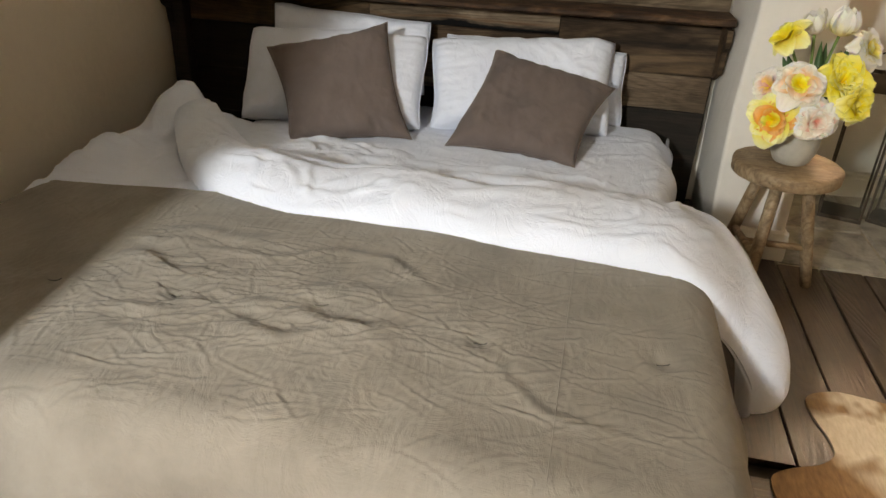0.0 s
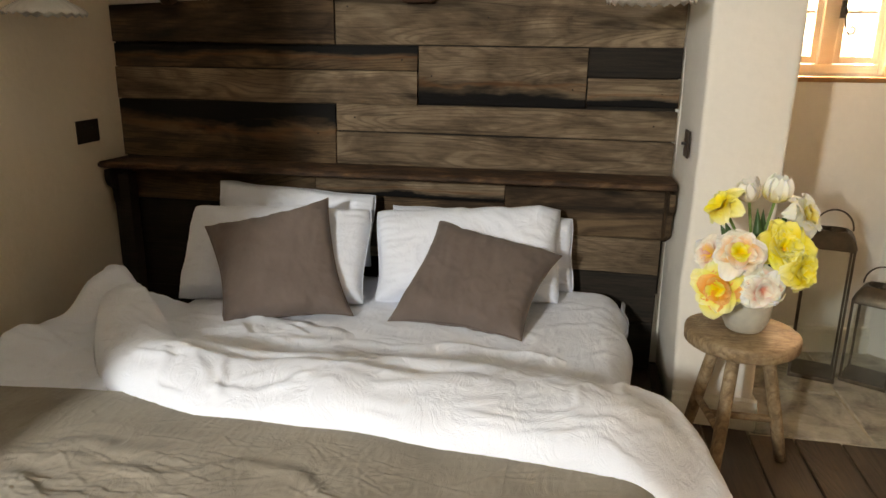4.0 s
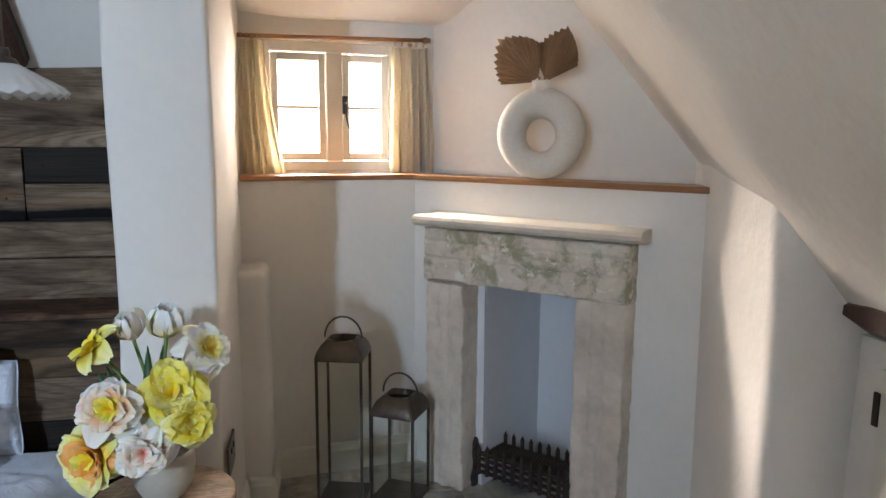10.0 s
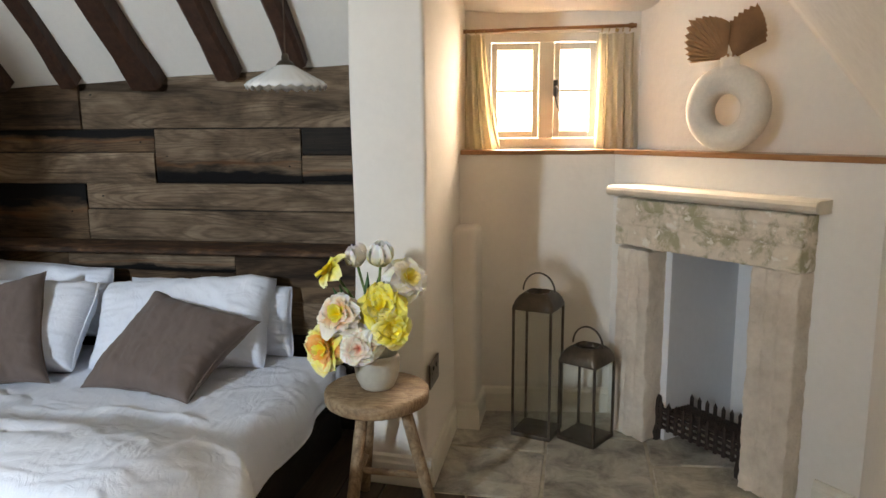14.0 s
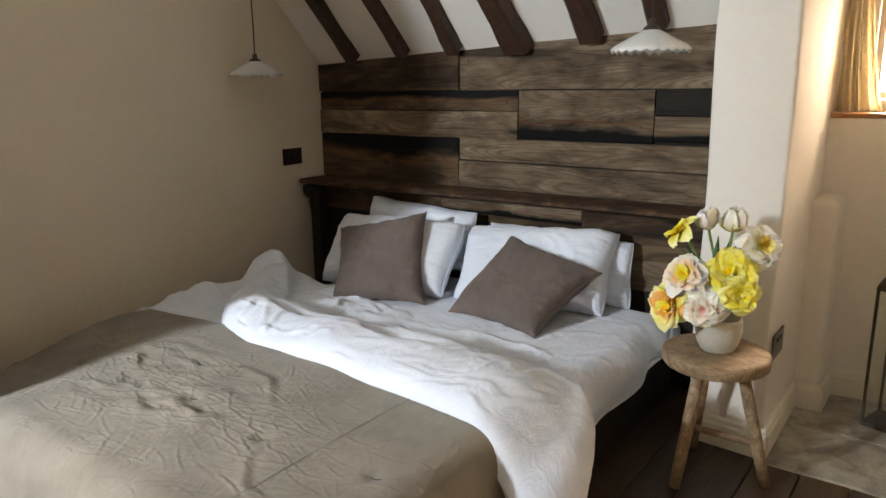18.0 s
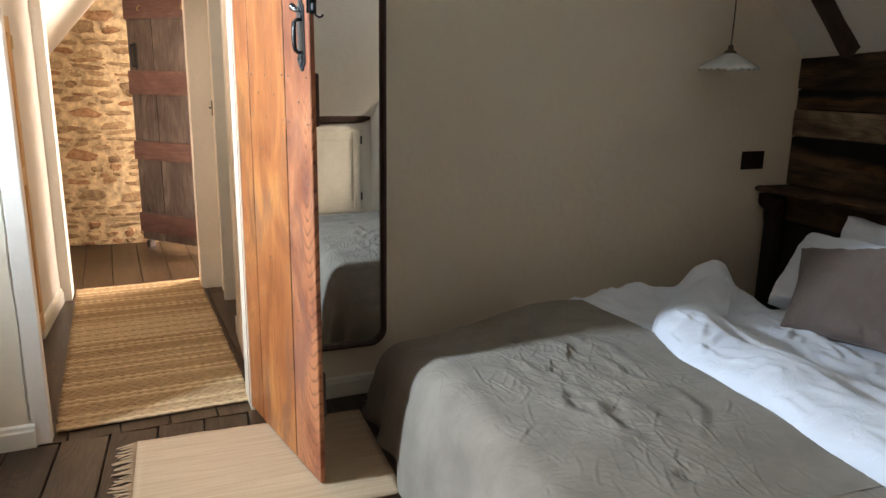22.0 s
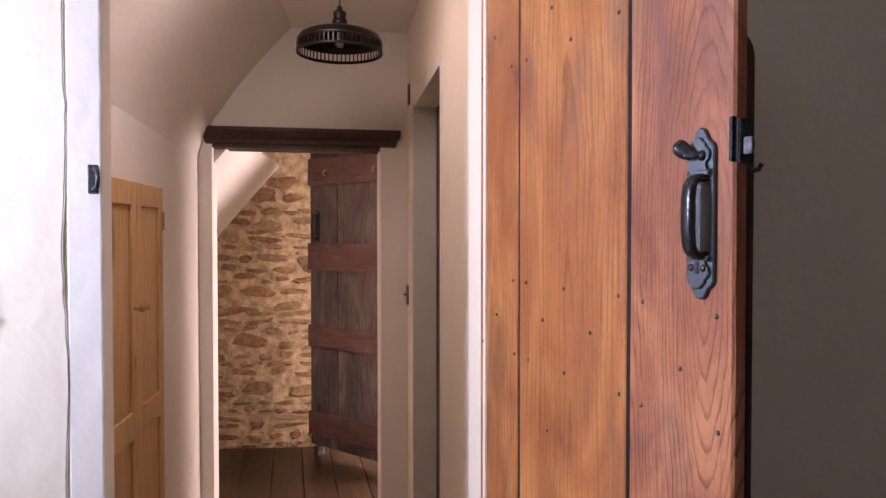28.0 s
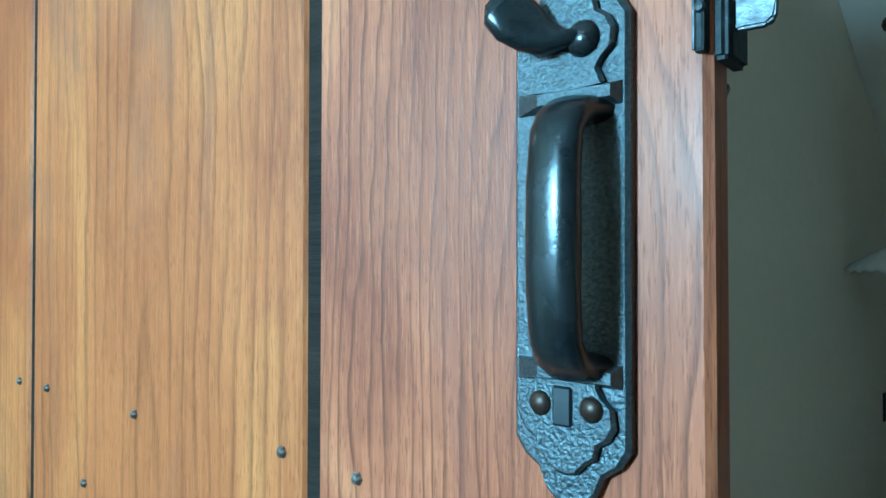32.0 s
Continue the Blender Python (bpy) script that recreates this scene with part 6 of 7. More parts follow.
# white duvet: heaped against the wall side, creased across the middle
duvet = thing("duvet", "rumpled white linen duvet folded back across the bed", "duvet")


def heap(x, y):
    """Height of the duvet's body over the sheet."""
    z = 0.385 + 0.03 * noise.noise((x * 2.0, y * 2.0, 6.0))
    z += 0.045 * math.exp(-(((x + 0.22) / 0.16) ** 2 + ((y - 4.05) / 0.25) ** 2))
    d = ((x + 0.14) * 0.75 + (y - 4.36) * 0.66)
    e = (-(x + 0.14) * 0.66 + (y - 4.36) * 0.75)
    z += 0.105 * math.exp(-((d / 0.10) ** 4) - (e / 0.085) ** 4) + 0.02 * noise.noise((x * 9, y * 9, 2))
    for k in range(7):
        t = k / 6
        cx, cy = -0.11 + 0.40 * t, 4.39 - 0.46 * t
        z += 0.045 * math.exp(-(((x - cx) / 0.075) ** 2 + ((y - cy) / 0.075) ** 2))
    z -= 0.045 * smooth(0.2, 0.6, x) * smooth(3.95, 4.15, y)
    return z


def duvet_body(u, v):
    p = -0.62 + u * 2.10
    lo_y, hi_y = 3.70, 4.58 - 0.16 * smooth(0.0, 1.4, p) + 0.05 * noise.noise((p * 3, 0, 2.0))
    y = lo_y + v * (hi_y - lo_y)
    x, dz = drape(p, -0.20, 1.42, 0.09)
    edge = smooth(1.0, 0.90, v) * smooth(1.48, 1.32, p)
    fine = 0.010 * crumple(x, y, 11.0, 4.0) * smooth(0.0, 0.4, x) + 1.3 * DUVET_FOLDS(x, y + 0.07) + DUVET_LINES(x, y + 0.05)
    top = heap(x, y) + fine
    z = 0.338 + (top - 0.338) * edge + max(dz, -0.34)
    return (x - 0.02 * noise.noise((y * 4, z * 5, 3)) * smooth(-0.15, -0.25, x), y, z)


part("cover", sheet(duvet_body, 210, 110), WHITELINEN, duvet, smooth=True)
path = [((-0.11, 4.40, 0.452), 0.03), ((-0.03, 4.30, 0.435), 0.075), ((0.09, 4.15, 0.415), 0.10), ((0.20, 4.03, 0.402), 0.12), ((0.315, 3.945, 0.398), 0.145), ((0.48, 3.885, 0.405), 0.175), ((0.68, 3.897, 0.402), 0.195), ((1.00, 3.907, 0.400), 0.20), ((1.30, 3.915, 0.392), 0.215), ((1.48, 3.90, 0.382), 0.225), ((1.615, 3.86, 0.345), 0.22), ((1.69, 3.80, 0.26), 0.20), ((1.71, 3.75, 0.16), 0.14), ((1.705, 3.71, 0.09), 0.05)]


def along_path(t):
    f = t * (len(path) - 1)
    i = min(int(f), len(path) - 2)
    g = f - i
    pts = [Vector(path[max(0, min(len(path) - 1, i + d))][0]) for d in (-1, 0, 1, 2)]
    ws = [path[max(0, min(len(path) - 1, i + d))][1] for d in (-1, 0, 1, 2)]

    def cr(a, b_, c, d):
        return 0.5 * (2 * b_ + (c - a) * g + (2 * a - 5 * b_ + 4 * c - d) * g * g + (3 * b_ - a - 3 * c + d) * g ** 3)

    return cr(*pts), cr(*ws)


def fold(u, v):
    c, w = along_path(u)
    ang = 2 * math.pi * v
    hang = smooth(1.46, 1.62, c.x)
    up = Vector((0.95 * hang, 0, 1 - 0.85 * hang)).normalized()
    across = Vector((-0.15 * (1 - hang), 1, 0.25 * hang)).normalized()
    turn = smooth(0.50, 0.15, c.x)
    across = (across * (1 - turn) + Vector((0.80, 0.60, 0)) * turn).normalized()
    a = -math.cos(ang)
    h = math.sin(ang)
    height = (0.088 if h > 0 else 0.025) * min(1.0, w / 0.16)
    lean = 0.35 * h if h > 0 else 0
    prof = math.copysign(abs(h) ** 0.75, h) * (1 - 0.28 * max(0, a) - 0.05 * a)
    q = c + across * (w * (a - lean * 0.18)) + up * (height * prof)
    if h > 0:
        f = min(1.0, h * 2)
        dent = 0.024 * f * noise.noise((q.x * 4.0, q.y * 4.0, 8.0)) + 0.008 * f * crumple(q.x, q.y + q.z, 21.0, 2.5, (1.0, 1.4)) + 1.2 * f * DUVET_FOLDS(q.x, q.y + q.z - 0.4) + f * DUVET_LINES(q.x, q.y + q.z - 0.4)
        valley = -0.022 * math.exp(-((a - 0.30 - 0.12 * noise.noise((q.x * 5, 0, 1))) / 0.16) ** 2) * smooth(0.3, 0.5, q.x) * smooth(1.3, 1.0, q.x)
        q += up * (dent + valley)
    q += across * 0.016 * noise.noise((q.x * 5, 3.0, v * 2))
    return q


part("folded_edge", sheet(fold, 340, 110), WHITELINEN, duvet, "thick folded-back edge of the duvet", True)

spread = thing("bedspread", "creased olive-grey linen bedspread draped over the foot of the bed", "bedspread")


def spread_fn(u, v):
    p = -0.56 + u * 2.60
    qy = 2.52 + v * 1.25
    x, dx = drape(p, -0.16, 1.50, 0.10)
    y, dy = drape(qy, 3.02, 9.0, 0.11)
    flare = 0.0
    drop = min(0, dx) + min(0, dy)
    z = 0.402 + 0.018 * noise.noise((x * 1.8, y * 1.8, 3.0)) + 0.02 * smooth(0.9, 0.2, abs(x - 0.65))
    z -= 0.11 * smooth(0.42, -0.15, x) * smooth(3.65, 2.95, y)
    top = smooth(-0.10, -0.02, drop)
    zone = 0.35 + 0.65 * math.exp(-(((x - 0.45) / 0.42) ** 2 + ((y - 3.33) / 0.17) ** 2))
    core = (0.6 + 1.8 * max(0.0, noise.noise((x * 4.0, y * 5.0, 13.0)) + 0.25)) * math.exp(-(((x - 0.52) / 0.52) ** 4 + ((y - 3.33 + 0.08 * (x - 0.5)) / 0.17) ** 2))
    wx, wy = 0.03 * noise.noise((x * 5, y * 5, 2.0)), 0.03 * noise.noise((x * 5, y * 5, 9.0))
    z += top * 0.006 * zone * crumple(x, y, 31.0, 2.6, (1.0, 1.5))
    z += top * (SPREAD_WAVES(x, y) + SPREAD_FOLDS(x, y) + 0.0008 * core * folds((x + wx) * 5.0, (y + wy) * 12.0, 3.0))
    z += (0.25 + 0.75 * top) * (SPREAD_LINES(x, y) + 0.0007 * folds((x + 0.5 * wx) * 30.0, y * 5.0, 7.0))
    for sx, sy in STITCH:
        d2 = (x - sx) ** 2 + (y - sy) ** 2
        z -= 0.012 * math.exp(-d2 / 0.0006) * top
    z = max(0.012, z + drop)
    if dx < -0.05:
        s = -1 if p < 0.5 else 1
        x += s * (0.02 * math.sin(qy * 13 + 1.5 * math.sin(qy * 4)) + 0.10 * min(1, -dx / 0.4)) * smooth(-0.05, -0.2, dx) * (0.35 if s < 0 else 0.8)
    if dy < -0.05:
        y -= (0.018 * math.sin(p * 17 + 2 * math.sin(p * 6)) + 0.012 * noise.noise((p * 9, 1, 1)) + 0.05 * min(1, -dy / 0.4)) * smooth(-0.05, -0.2, dy)
    hem = smooth(0.93, 1.0, v)
    return (x, y, z - 0.006 * hem)


STITCH = [(0.79, 3.325), (1.115, 3.303), (1.456, 3.356), (0.49, 3.290), (0.20, 3.30), (0.554, 2.87), (0.9, 2.92)]
part("cloth", sheet(spread_fn, 760, 390), OLIVELINEN, spread, smooth=True)
THREAD = plain_mat("dark_thread", (0.05, 0.045, 0.035), 0.9)
for sx, sy in STITCH[:5]:
    line = [Vector(spread_fn((sx + 0.56 + 0.013 * k) / 2.60, (sy + 0.004 * k - 2.52) / 1.25)) + Vector((0, 0, 0.0012)) for k in (-1, -0.5, 0, 0.5, 1)]
    part("stitch", tube(line, 0.0011, 6), THREAD, spread)
part("seam", tube([Vector(spread_fn((1.27 + 0.56) / 2.60, k / 160)) + Vector((0, 0, 0.0008)) for k in range(60, 156)], 0.0007, 6), OLIVELINEN, spread, smooth=True)


# ---- pillows and cushions ----
def cushion_mesh(tl, tr, br, bl, thick, seed, n=28, wr=0.006, pinch=0.05, wob=0.014, ear=0.03, gather=0.007):
    """A stuffed case spanned between its four corners, with a crease-edged seam."""
    tl, tr, br, bl = map(Vector, (tl, tr, br, bl))
    nrm = (tr - bl).cross(tl - br).normalized()
    bm = bmesh.new()
    sides = []
    for sgn in (1, -1):
        g = []
        for i in range(n + 1):
            row = []
            for j in range(n + 1):
                u, v = i / n, j / n
                a, b_ = 2 * u - 1, 2 * v - 1
                pu = u - 0.5
                pv = v - 0.5
                pu *= 1 - pinch * (1 - b_ * b_)
                pv *= 1 - pinch * (1 - a * a)
                uu, vv = pu + 0.5, pv + 0.5
                cr = 1 - ear * (a * b_) ** 4
                uu, vv = 0.5 + (uu - 0.5) * cr, 0.5 + (vv - 0.5) * cr
                p = tl.lerp(tr, uu).lerp(bl.lerp(br, uu), vv)
                p += wob * Vector((noise.noise((p.x * 6, p.z * 6, seed)), noise.noise((p.x * 6, p.z * 6, seed + 2)), noise.noise((p.x * 7, p.y * 7, seed + 5))))
                k = max(0.0, (1 - a ** 4) * (1 - b_ ** 4))
                h = thick * k ** 0.42
                rad = math.hypot(a, b_)
                w = wr * (0.9 * crumple(p.x + sgn, p.z + p.y * 0.5, seed, 5.0) + 0.5 * crumple(p.x, p.z - p.y, seed + 4, 11.0)) * min(1.0, k * 3)
                pleat = 0.004 * math.sin(math.atan2(b_, a) * 14 + seed) * smooth(0.75, 1.25, rad) * min(1.0, k * 6)
                for along, near, tag in ((a, 1 - abs(b_), 1.0 if b_ > 0 else 2.0), (b_, 1 - abs(a), 3.0 if a > 0 else 4.0)):
                    reach = 0.16 + 0.20 * (noise.noise((along * 2.5, tag, seed)) + 0.5)
                    pleat += gather * noise.noise((along * 10 + 0.8 * near, near * 1.4, seed + tag * 5)) * math.exp(-(near / max(0.08, reach)) ** 2) * min(1.0, k * 6)
                row.append(None if sgn < 0 and (i in (0, n) or j in (0, n)) else bm.verts.new(p + nrm * sgn * (h + w + pleat)))
            g.append(row)
        sides.append(g)
    f, b_ = sides
    for i in range(n + 1):
        for j in range(n + 1):
            if b_[i][j] is None:
                b_[i][j] = f[i][j]
    for i in range(n):
        for j in range(n):
            bm.faces.new((f[i][j], f[i + 1][j], f[i + 1][j + 1], f[i][j + 1]))
            bm.faces.new((b_[i][j], b_[i][j + 1], b_[i + 1][j + 1], b_[i + 1][j]))
    return bm


def seam(tl, tr, br, bl, pinch, mat, parent, r=0.0028, seed=0.0, wob=0.014, ear=0.03):
    tl, tr, br, bl = map(Vector, (tl, tr, br, bl))
    pts = []
    for k in range(4):
        for i in range(16):
            a = i / 16 * 2 - 1
            e = -0.5 * (1 - pinch * (1 - a * a)) + 0.5
            uv = ((a / 2 + 0.5, e), (1 - e, a / 2 + 0.5), (0.5 - a / 2, 1 - e), (e, 0.5 - a / 2))[k]
            cr = 1 - ear * ((2 * uv[0] - 1) * (2 * uv[1] - 1)) ** 4
            uv = (0.5 + (uv[0] - 0.5) * cr, 0.5 + (uv[1] - 0.5) * cr)
            p = tl.lerp(tr, uv[0]).lerp(bl.lerp(br, uv[0]), uv[1])
            pts.append(p + wob * Vector((noise.noise((p.x * 6, p.z * 6, seed)), noise.noise((p.x * 6, p.z * 6, seed + 2)), noise.noise((p.x * 7, p.y * 7, seed + 5)))))
    pts.append(pts[0])
    part("seam", tube(pts, r, 6, False), mat, parent, smooth=True)


PILLOWS = [("plump white linen pillow leaning on the headboard", (0.640, 5.070, 0.645), (1.372, 5.085, 0.625), (1.385, 5.02, 0.345), (0.66, 5.02, 0.345), 0.05),
           ("plump white linen pillow in front of another", (0.612, 4.985, 0.628), (1.322, 5.050, 0.667), (1.335, 4.86, 0.350), (0.663, 4.72, 0.350), 0.095),
           ("white linen pillow leaning on the headboard", (-0.085, 5.035, 0.718), (0.592, 5.045, 0.684), (0.60, 4.96, 0.40), (-0.06, 4.95, 0.40), 0.055),
           ("plump white linen pillow in front of another", (-0.089, 4.840, 0.638), (0.613, 4.915, 0.648), (0.655, 4.68, 0.352), (-0.045, 4.60, 0.350), 0.095)]
for i, (label, a, b_, c, d, t) in enumerate(PILLOWS):
    pil = thing("pillow", label, "pillow", group="pillows on the bed")
    part("case", cushion_mesh(a, b_, c, d, t, 50.0 + 7 * i, 60, 0.014, 0.045), WHITELINEN, pil, smooth=True)
    seam(a, b_, c, d, 0.045, WHITELINEN, pil, 0.002, 50.0 + 7 * i)
CUSH = [("square brown-grey linen cushion propped against the pillows", (0.082, 4.640, 0.616), (0.483, 4.780, 0.712), (0.640, 4.560, 0.358), (0.251, 4.385, 0.358), 0.062),
        ("square brown-grey linen cushion leaning back on one corner", (0.874, 4.895, 0.624), (1.327, 4.835, 0.540), (1.228, 4.490, 0.350), (0.775, 4.570, 0.350), 0.062)]
for i, (label, a, b_, c, d, t) in enumerate(CUSH):
    cu = thing("cushion", label, "cushion", group="cushions on the bed")
    part("cover", cushion_mesh(a, b_, c, d, t, 90.0 + 7 * i, 60, 0.013, 0.095, 0.008, -0.025), CUSHION, cu, smooth=True)
    seam(a, b_, c, d, 0.095, CUSHION, cu, 0.003, 90.0 + 7 * i, 0.008, -0.025)

# ---- rugs ----
JUTES = {}
for key, tint in (("L", (0.68, 0.50, 0.30)), ("M", (0.52, 0.36, 0.205)), ("D", (0.43, 0.285, 0.155))):
    m_, nt, b = material("jute_braid", 0.95, spec=0.1)
    fib = noise_tex(nt, coords(nt, (140, 45, 45)), 1.0, 5, 0.6)
    nt.links.new(ramp(nt, fib, [(0.3, tuple(c * 0.62 for c in tint)), (0.7, tuple(c * 1.15 for c in tint))]), b.inputs["Base Color"])
    bump(nt, b, noise_tex(nt, coords(nt, (150, 60, 60)), 1.0, 4), 0.8, 0.006)
    JUTES[key] = m_
RUGM = Matrix.Translation((-0.405, 2.105, 0.0)) @ Matrix.Rotation(math.atan2(-0.2, -1.9), 4, "Z")
striped_rug = thing("striped_rug", "coarse woven jute runner with tan and khaki stripes on dark boards", "rug", RUGM)
ROWS_N = 96


def jute_row(k):
    bm = bmesh.new()
    x = 1.91 * (k + 0.5) / ROWS_N
    pts, n = [], 34
    ext = 0.010 * noise.noise((k * 0.9, 2.0, 0.0))
    for i in range(n + 1):
        y = -0.348 - ext + (0.696 + 2 * ext) * i / n
        z = 0.007 + 0.0011 * (1 if (i + k) % 2 else -1) + 0.004 * noise.noise((x * 2.5, y * 2.5, 1.0))
        pts.append((x + 0.004 * noise.noise((y * 3, k * 0.4, 5)), y, z))
    add_tube(bm, pts, [0.0105 + (0.0008 if (i + k) % 2 else -0.0008) for i in range(n + 1)], 6, True, 0.75)
    return bm


# Rows 45 to 59 are paler: a lit patch put into the braid colours.
for k in range(ROWS_N):
    part("braid", jute_row(k), JUTES["LMMDLMDDDDLDLDDDDDMLDLDDDMDLMD"[k % 30] if not 44 < k < 60 else "LLLM"[k % 4]], striped_rug, smooth=True)

m_, nt, b = material("flatweave_tan", 0.95, spec=0.1)
col = ramp(nt, noise_tex(nt, coords(nt, (90, 3, 3)), 1.0, 4), [(0.3, (0.40, 0.27, 0.165)), (0.7, (0.55, 0.40, 0.26))])
nt.links.new(mix(nt, 0.3, col, ramp(nt, noise_tex(nt, coords(nt), 260, 2), [(0.3, (0.36, 0.24, 0.15)), (0.7, (0.58, 0.44, 0.30))])), b.inputs["Base Color"])
bump(nt, b, noise_tex(nt, coords(nt, (400, 120, 100)), 1.0, 2), 0.5, 0.004)
FLATWEAVE = m_
tan_rug = thing("tan_rug", "flat-woven tan cotton rug with a knotted fringe", "rug", Matrix.Translation((0.09, 2.05, 0)) @ Matrix.Rotation(radians(1.5), 4, "Z"))
part("weave", sheet(lambda u, v: (-0.30 + 0.60 * u, 0.0 + 0.80 * v, 0.008 + 0.003 * noise.noise((u * 5, v * 6, 0))), 24, 32, (0, 0, -0.007)), FLATWEAVE, tan_rug, smooth=True)
for k in range(46):
    x = -0.297 + 0.594 * (k + 0.5) / 46
    j = random.uniform(-0.012, 0.012)
    l = random.uniform(0.045, 0.075)
    part("fringe", tube([(x, 0.0, 0.008), (x + j * 0.5, -0.02, 0.007), (x + j * 1.3, -l * 0.7, 0.0045), (x + j * 2, -l, 0.0035)], [0.004, 0.003, 0.003, 0.0015], 5), FLATWEAVE, tan_rug, smooth=True)

m_, nt, b = material("cowhide", 0.75, spec=0.25)
b.inputs["Sheen Weight"].default_value = 0.2
pat = noise_tex(nt, coords(nt), 2.6, 3, 0.5, 0.5)
f = ramp(nt, pat, [(0.44, (0, 0, 0)), (0.50, (1, 1, 1))])
hair = noise_tex(nt, coords(nt, (120, 30, 30)), 1.0, 4)
col = mix(nt, f, ramp(nt, hair, [(0.3, (0.17, 0.085, 0.028)), (0.7, (0.27, 0.145, 0.05))]), ramp(nt, hair, [(0.3, (0.50, 0.42, 0.30)), (0.7, (0.62, 0.54, 0.41))]))
nt.links.new(col, b.inputs["Base Color"])
bump(nt, b, hair, 0.3, 0.003)
hide = thing("cowhide_rug", "brown and cream cowhide rug lying on the floorboards", "rug")
outline = [(1.911, 3.882), (1.917, 3.801), (1.94, 3.72), (1.943, 3.66), (1.90, 3.615), (1.82, 3.585), (1.772, 3.55), (1.77, 3.50), (1.79, 3.42), (1.90, 3.30), (2.0, 3.1), (2.1, 2.9), (2.3, 2.82), (2.55, 2.85), (2.75, 2.95), (2.85, 3.2), (2.86, 3.5), (2.78, 3.7), (2.6, 3.80), (2.35, 3.83), (2.15, 3.90), (2.0, 3.93)]
part("skin", prism(rounded(outline, 0.05, 3), 0.0005, 0.0065), m_, hide)


# ---- skirting, low cupboard, lintel beam ----
def skirting(name, m, length, h=0.085, t=0.018):
    bm = bmesh.new()
    prof = [(0, 0), (-t, 0), (-t, h * 0.72), (-t * 0.75, h * 0.80), (-t * 0.7, h * 0.93), (-t * 0.3, h), (0, h)]
    a = [bm.verts.new(m @ Vector((0, y, z))) for y, z in prof]
    c = [bm.verts.new(m @ Vector((length, y, z))) for y, z in prof]
    for i in range(len(prof)):
        bm.faces.new((a[i], a[(i + 1) % len(prof)], c[(i + 1) % len(prof)], c[i]))
    bm.faces.new(a[::-1])
    bm.faces.new(c)
    return slab(name, bm, CREAMPAINT)


def line_m(p, q):
    return frame_along(p[0], p[1], q[0] - p[0], q[1] - p[1]), math.hypot(q[0] - p[0], q[1] - p[1])


skirting("baseboard_left_door", LWM @ Matrix.Translation((lw(0.5), 0, 0)), lw(1.712) - lw(0.5))
skirting("baseboard_left_bed", LWM @ Matrix.Translation((lw(2.49), 0, 0)), lw(5.1) - lw(2.49))
for nm, p, q in (("baseboard_pier", (1.742, 4.742), (2.015, 4.722)), ("baseboard_pier_side", (2.003, 4.72), (1.995, 5.235)), ("baseboard_apron", (2.085, 5.452), (2.64, 5.53)), ("baseboard_nib", (3.302, 4.665), (3.28, 4.26)), ("baseboard_corridor_left", (-0.845, 1.5245), (-0.42, 1.53)), ("baseboard_corridor_right", (-0.38, 2.468), (-1.29, 2.428)), ("baseboard_corridor_far", (-1.86, 2.402), (-2.12, 2.388)), ("baseboard_corridor_pocket", (-2.05, 1.508), (-1.435, 1.5165))):
    flip = nm in ("baseboard_corridor_left", "baseboard_pier_side", "baseboard_corridor_pocket")
    m, ln = line_m(q, p) if flip and nm != "baseboard_pier_side" else line_m(p, q)
    skirting(nm, m, ln, 0.085 if "corridor" in nm else 0.111)
skirting("baseboard_chimney", FPM @ Matrix.Translation((0.97, 0.015, 0)), 0.16, 0.111)
skirting("baseboard_buttress", Matrix.Translation((2.015, 5.245, 0)), 0.085, 0.111)
skirting("baseboard_buttress_side", Matrix.Translation((2.09, 5.227, 0)) @ Matrix.Rotation(radians(90), 4, "Z"), 0.215, 0.111)

cup = thing("low_cupboard_door", "low cream-painted panelled cupboard door under the eaves", "cupboard door")
part("casing", box((3.452, 3.32, 0.0), (3.468, 4.165, 0.86)), PLASTER, cup)
part("leaf", box((3.440, 3.48, 0.05), (3.4515, 4.078, 0.808), None, 0.002), CREAMPAINT, cup)
for lo, hi in (((3.430, 3.48, 0.05), (3.4395, 3.56, 0.808)), ((3.430, 3.998, 0.05), (3.4395, 4.078, 0.808)), ((3.430, 3.56, 0.72), (3.4395, 3.998, 0.808)), ((3.430, 3.56, 0.05), (3.4395, 3.998, 0.15))):
    part("stile", box(lo, hi, None, 0.002, 1), CREAMPAINT, cup)

for z in (0.68, 0.15):
    part("hinge", box((3.426, 4.072, z), (3.432, 4.088, z + 0.075), None, 0.001), BROWNPLATE, cup)
beam = thing("lintel_beam", "dark rough timber lintel over the low cupboard", "beam")
bmb, rings = bmesh.new(), []
for k in range(16):
    t = k / 15
    y = 4.16 - 0.95 * t
    zt = 0.955 - 0.005 * t + 0.008 * noise.noise((t * 4, 1, 1))
    zb = 0.885 - 0.02 * math.sin(t * 3) + 0.008 * noise.noise((t * 4, 5, 1))
    r = 0.5 if k == 0 else 1.0
    zc = (zt + zb) / 2
    rings.append([bmb.verts.new(p) for p in ((3.50, y, zc + (zt - zc) * r), (3.415, y, zc + (zt - zc) * r), (3.395, y, zc + (zt - zc) * 0.6 * r), (3.393, y, zc + (zb - zc) * 0.6 * r), (3.41, y, zc + (zb - zc) * r), (3.50, y, zc + (zb - zc) * r))])
for p, q in zip(rings, rings[1:]):
    for i in range(6):
        bmb.faces.new((p[i], p[(i + 1) % 6], q[(i + 1) % 6], q[i]))
bmb.faces.new(rings[0][::-1])
bmb.faces.new(rings[-1])
part("timber", bmb, BEAM, beam)

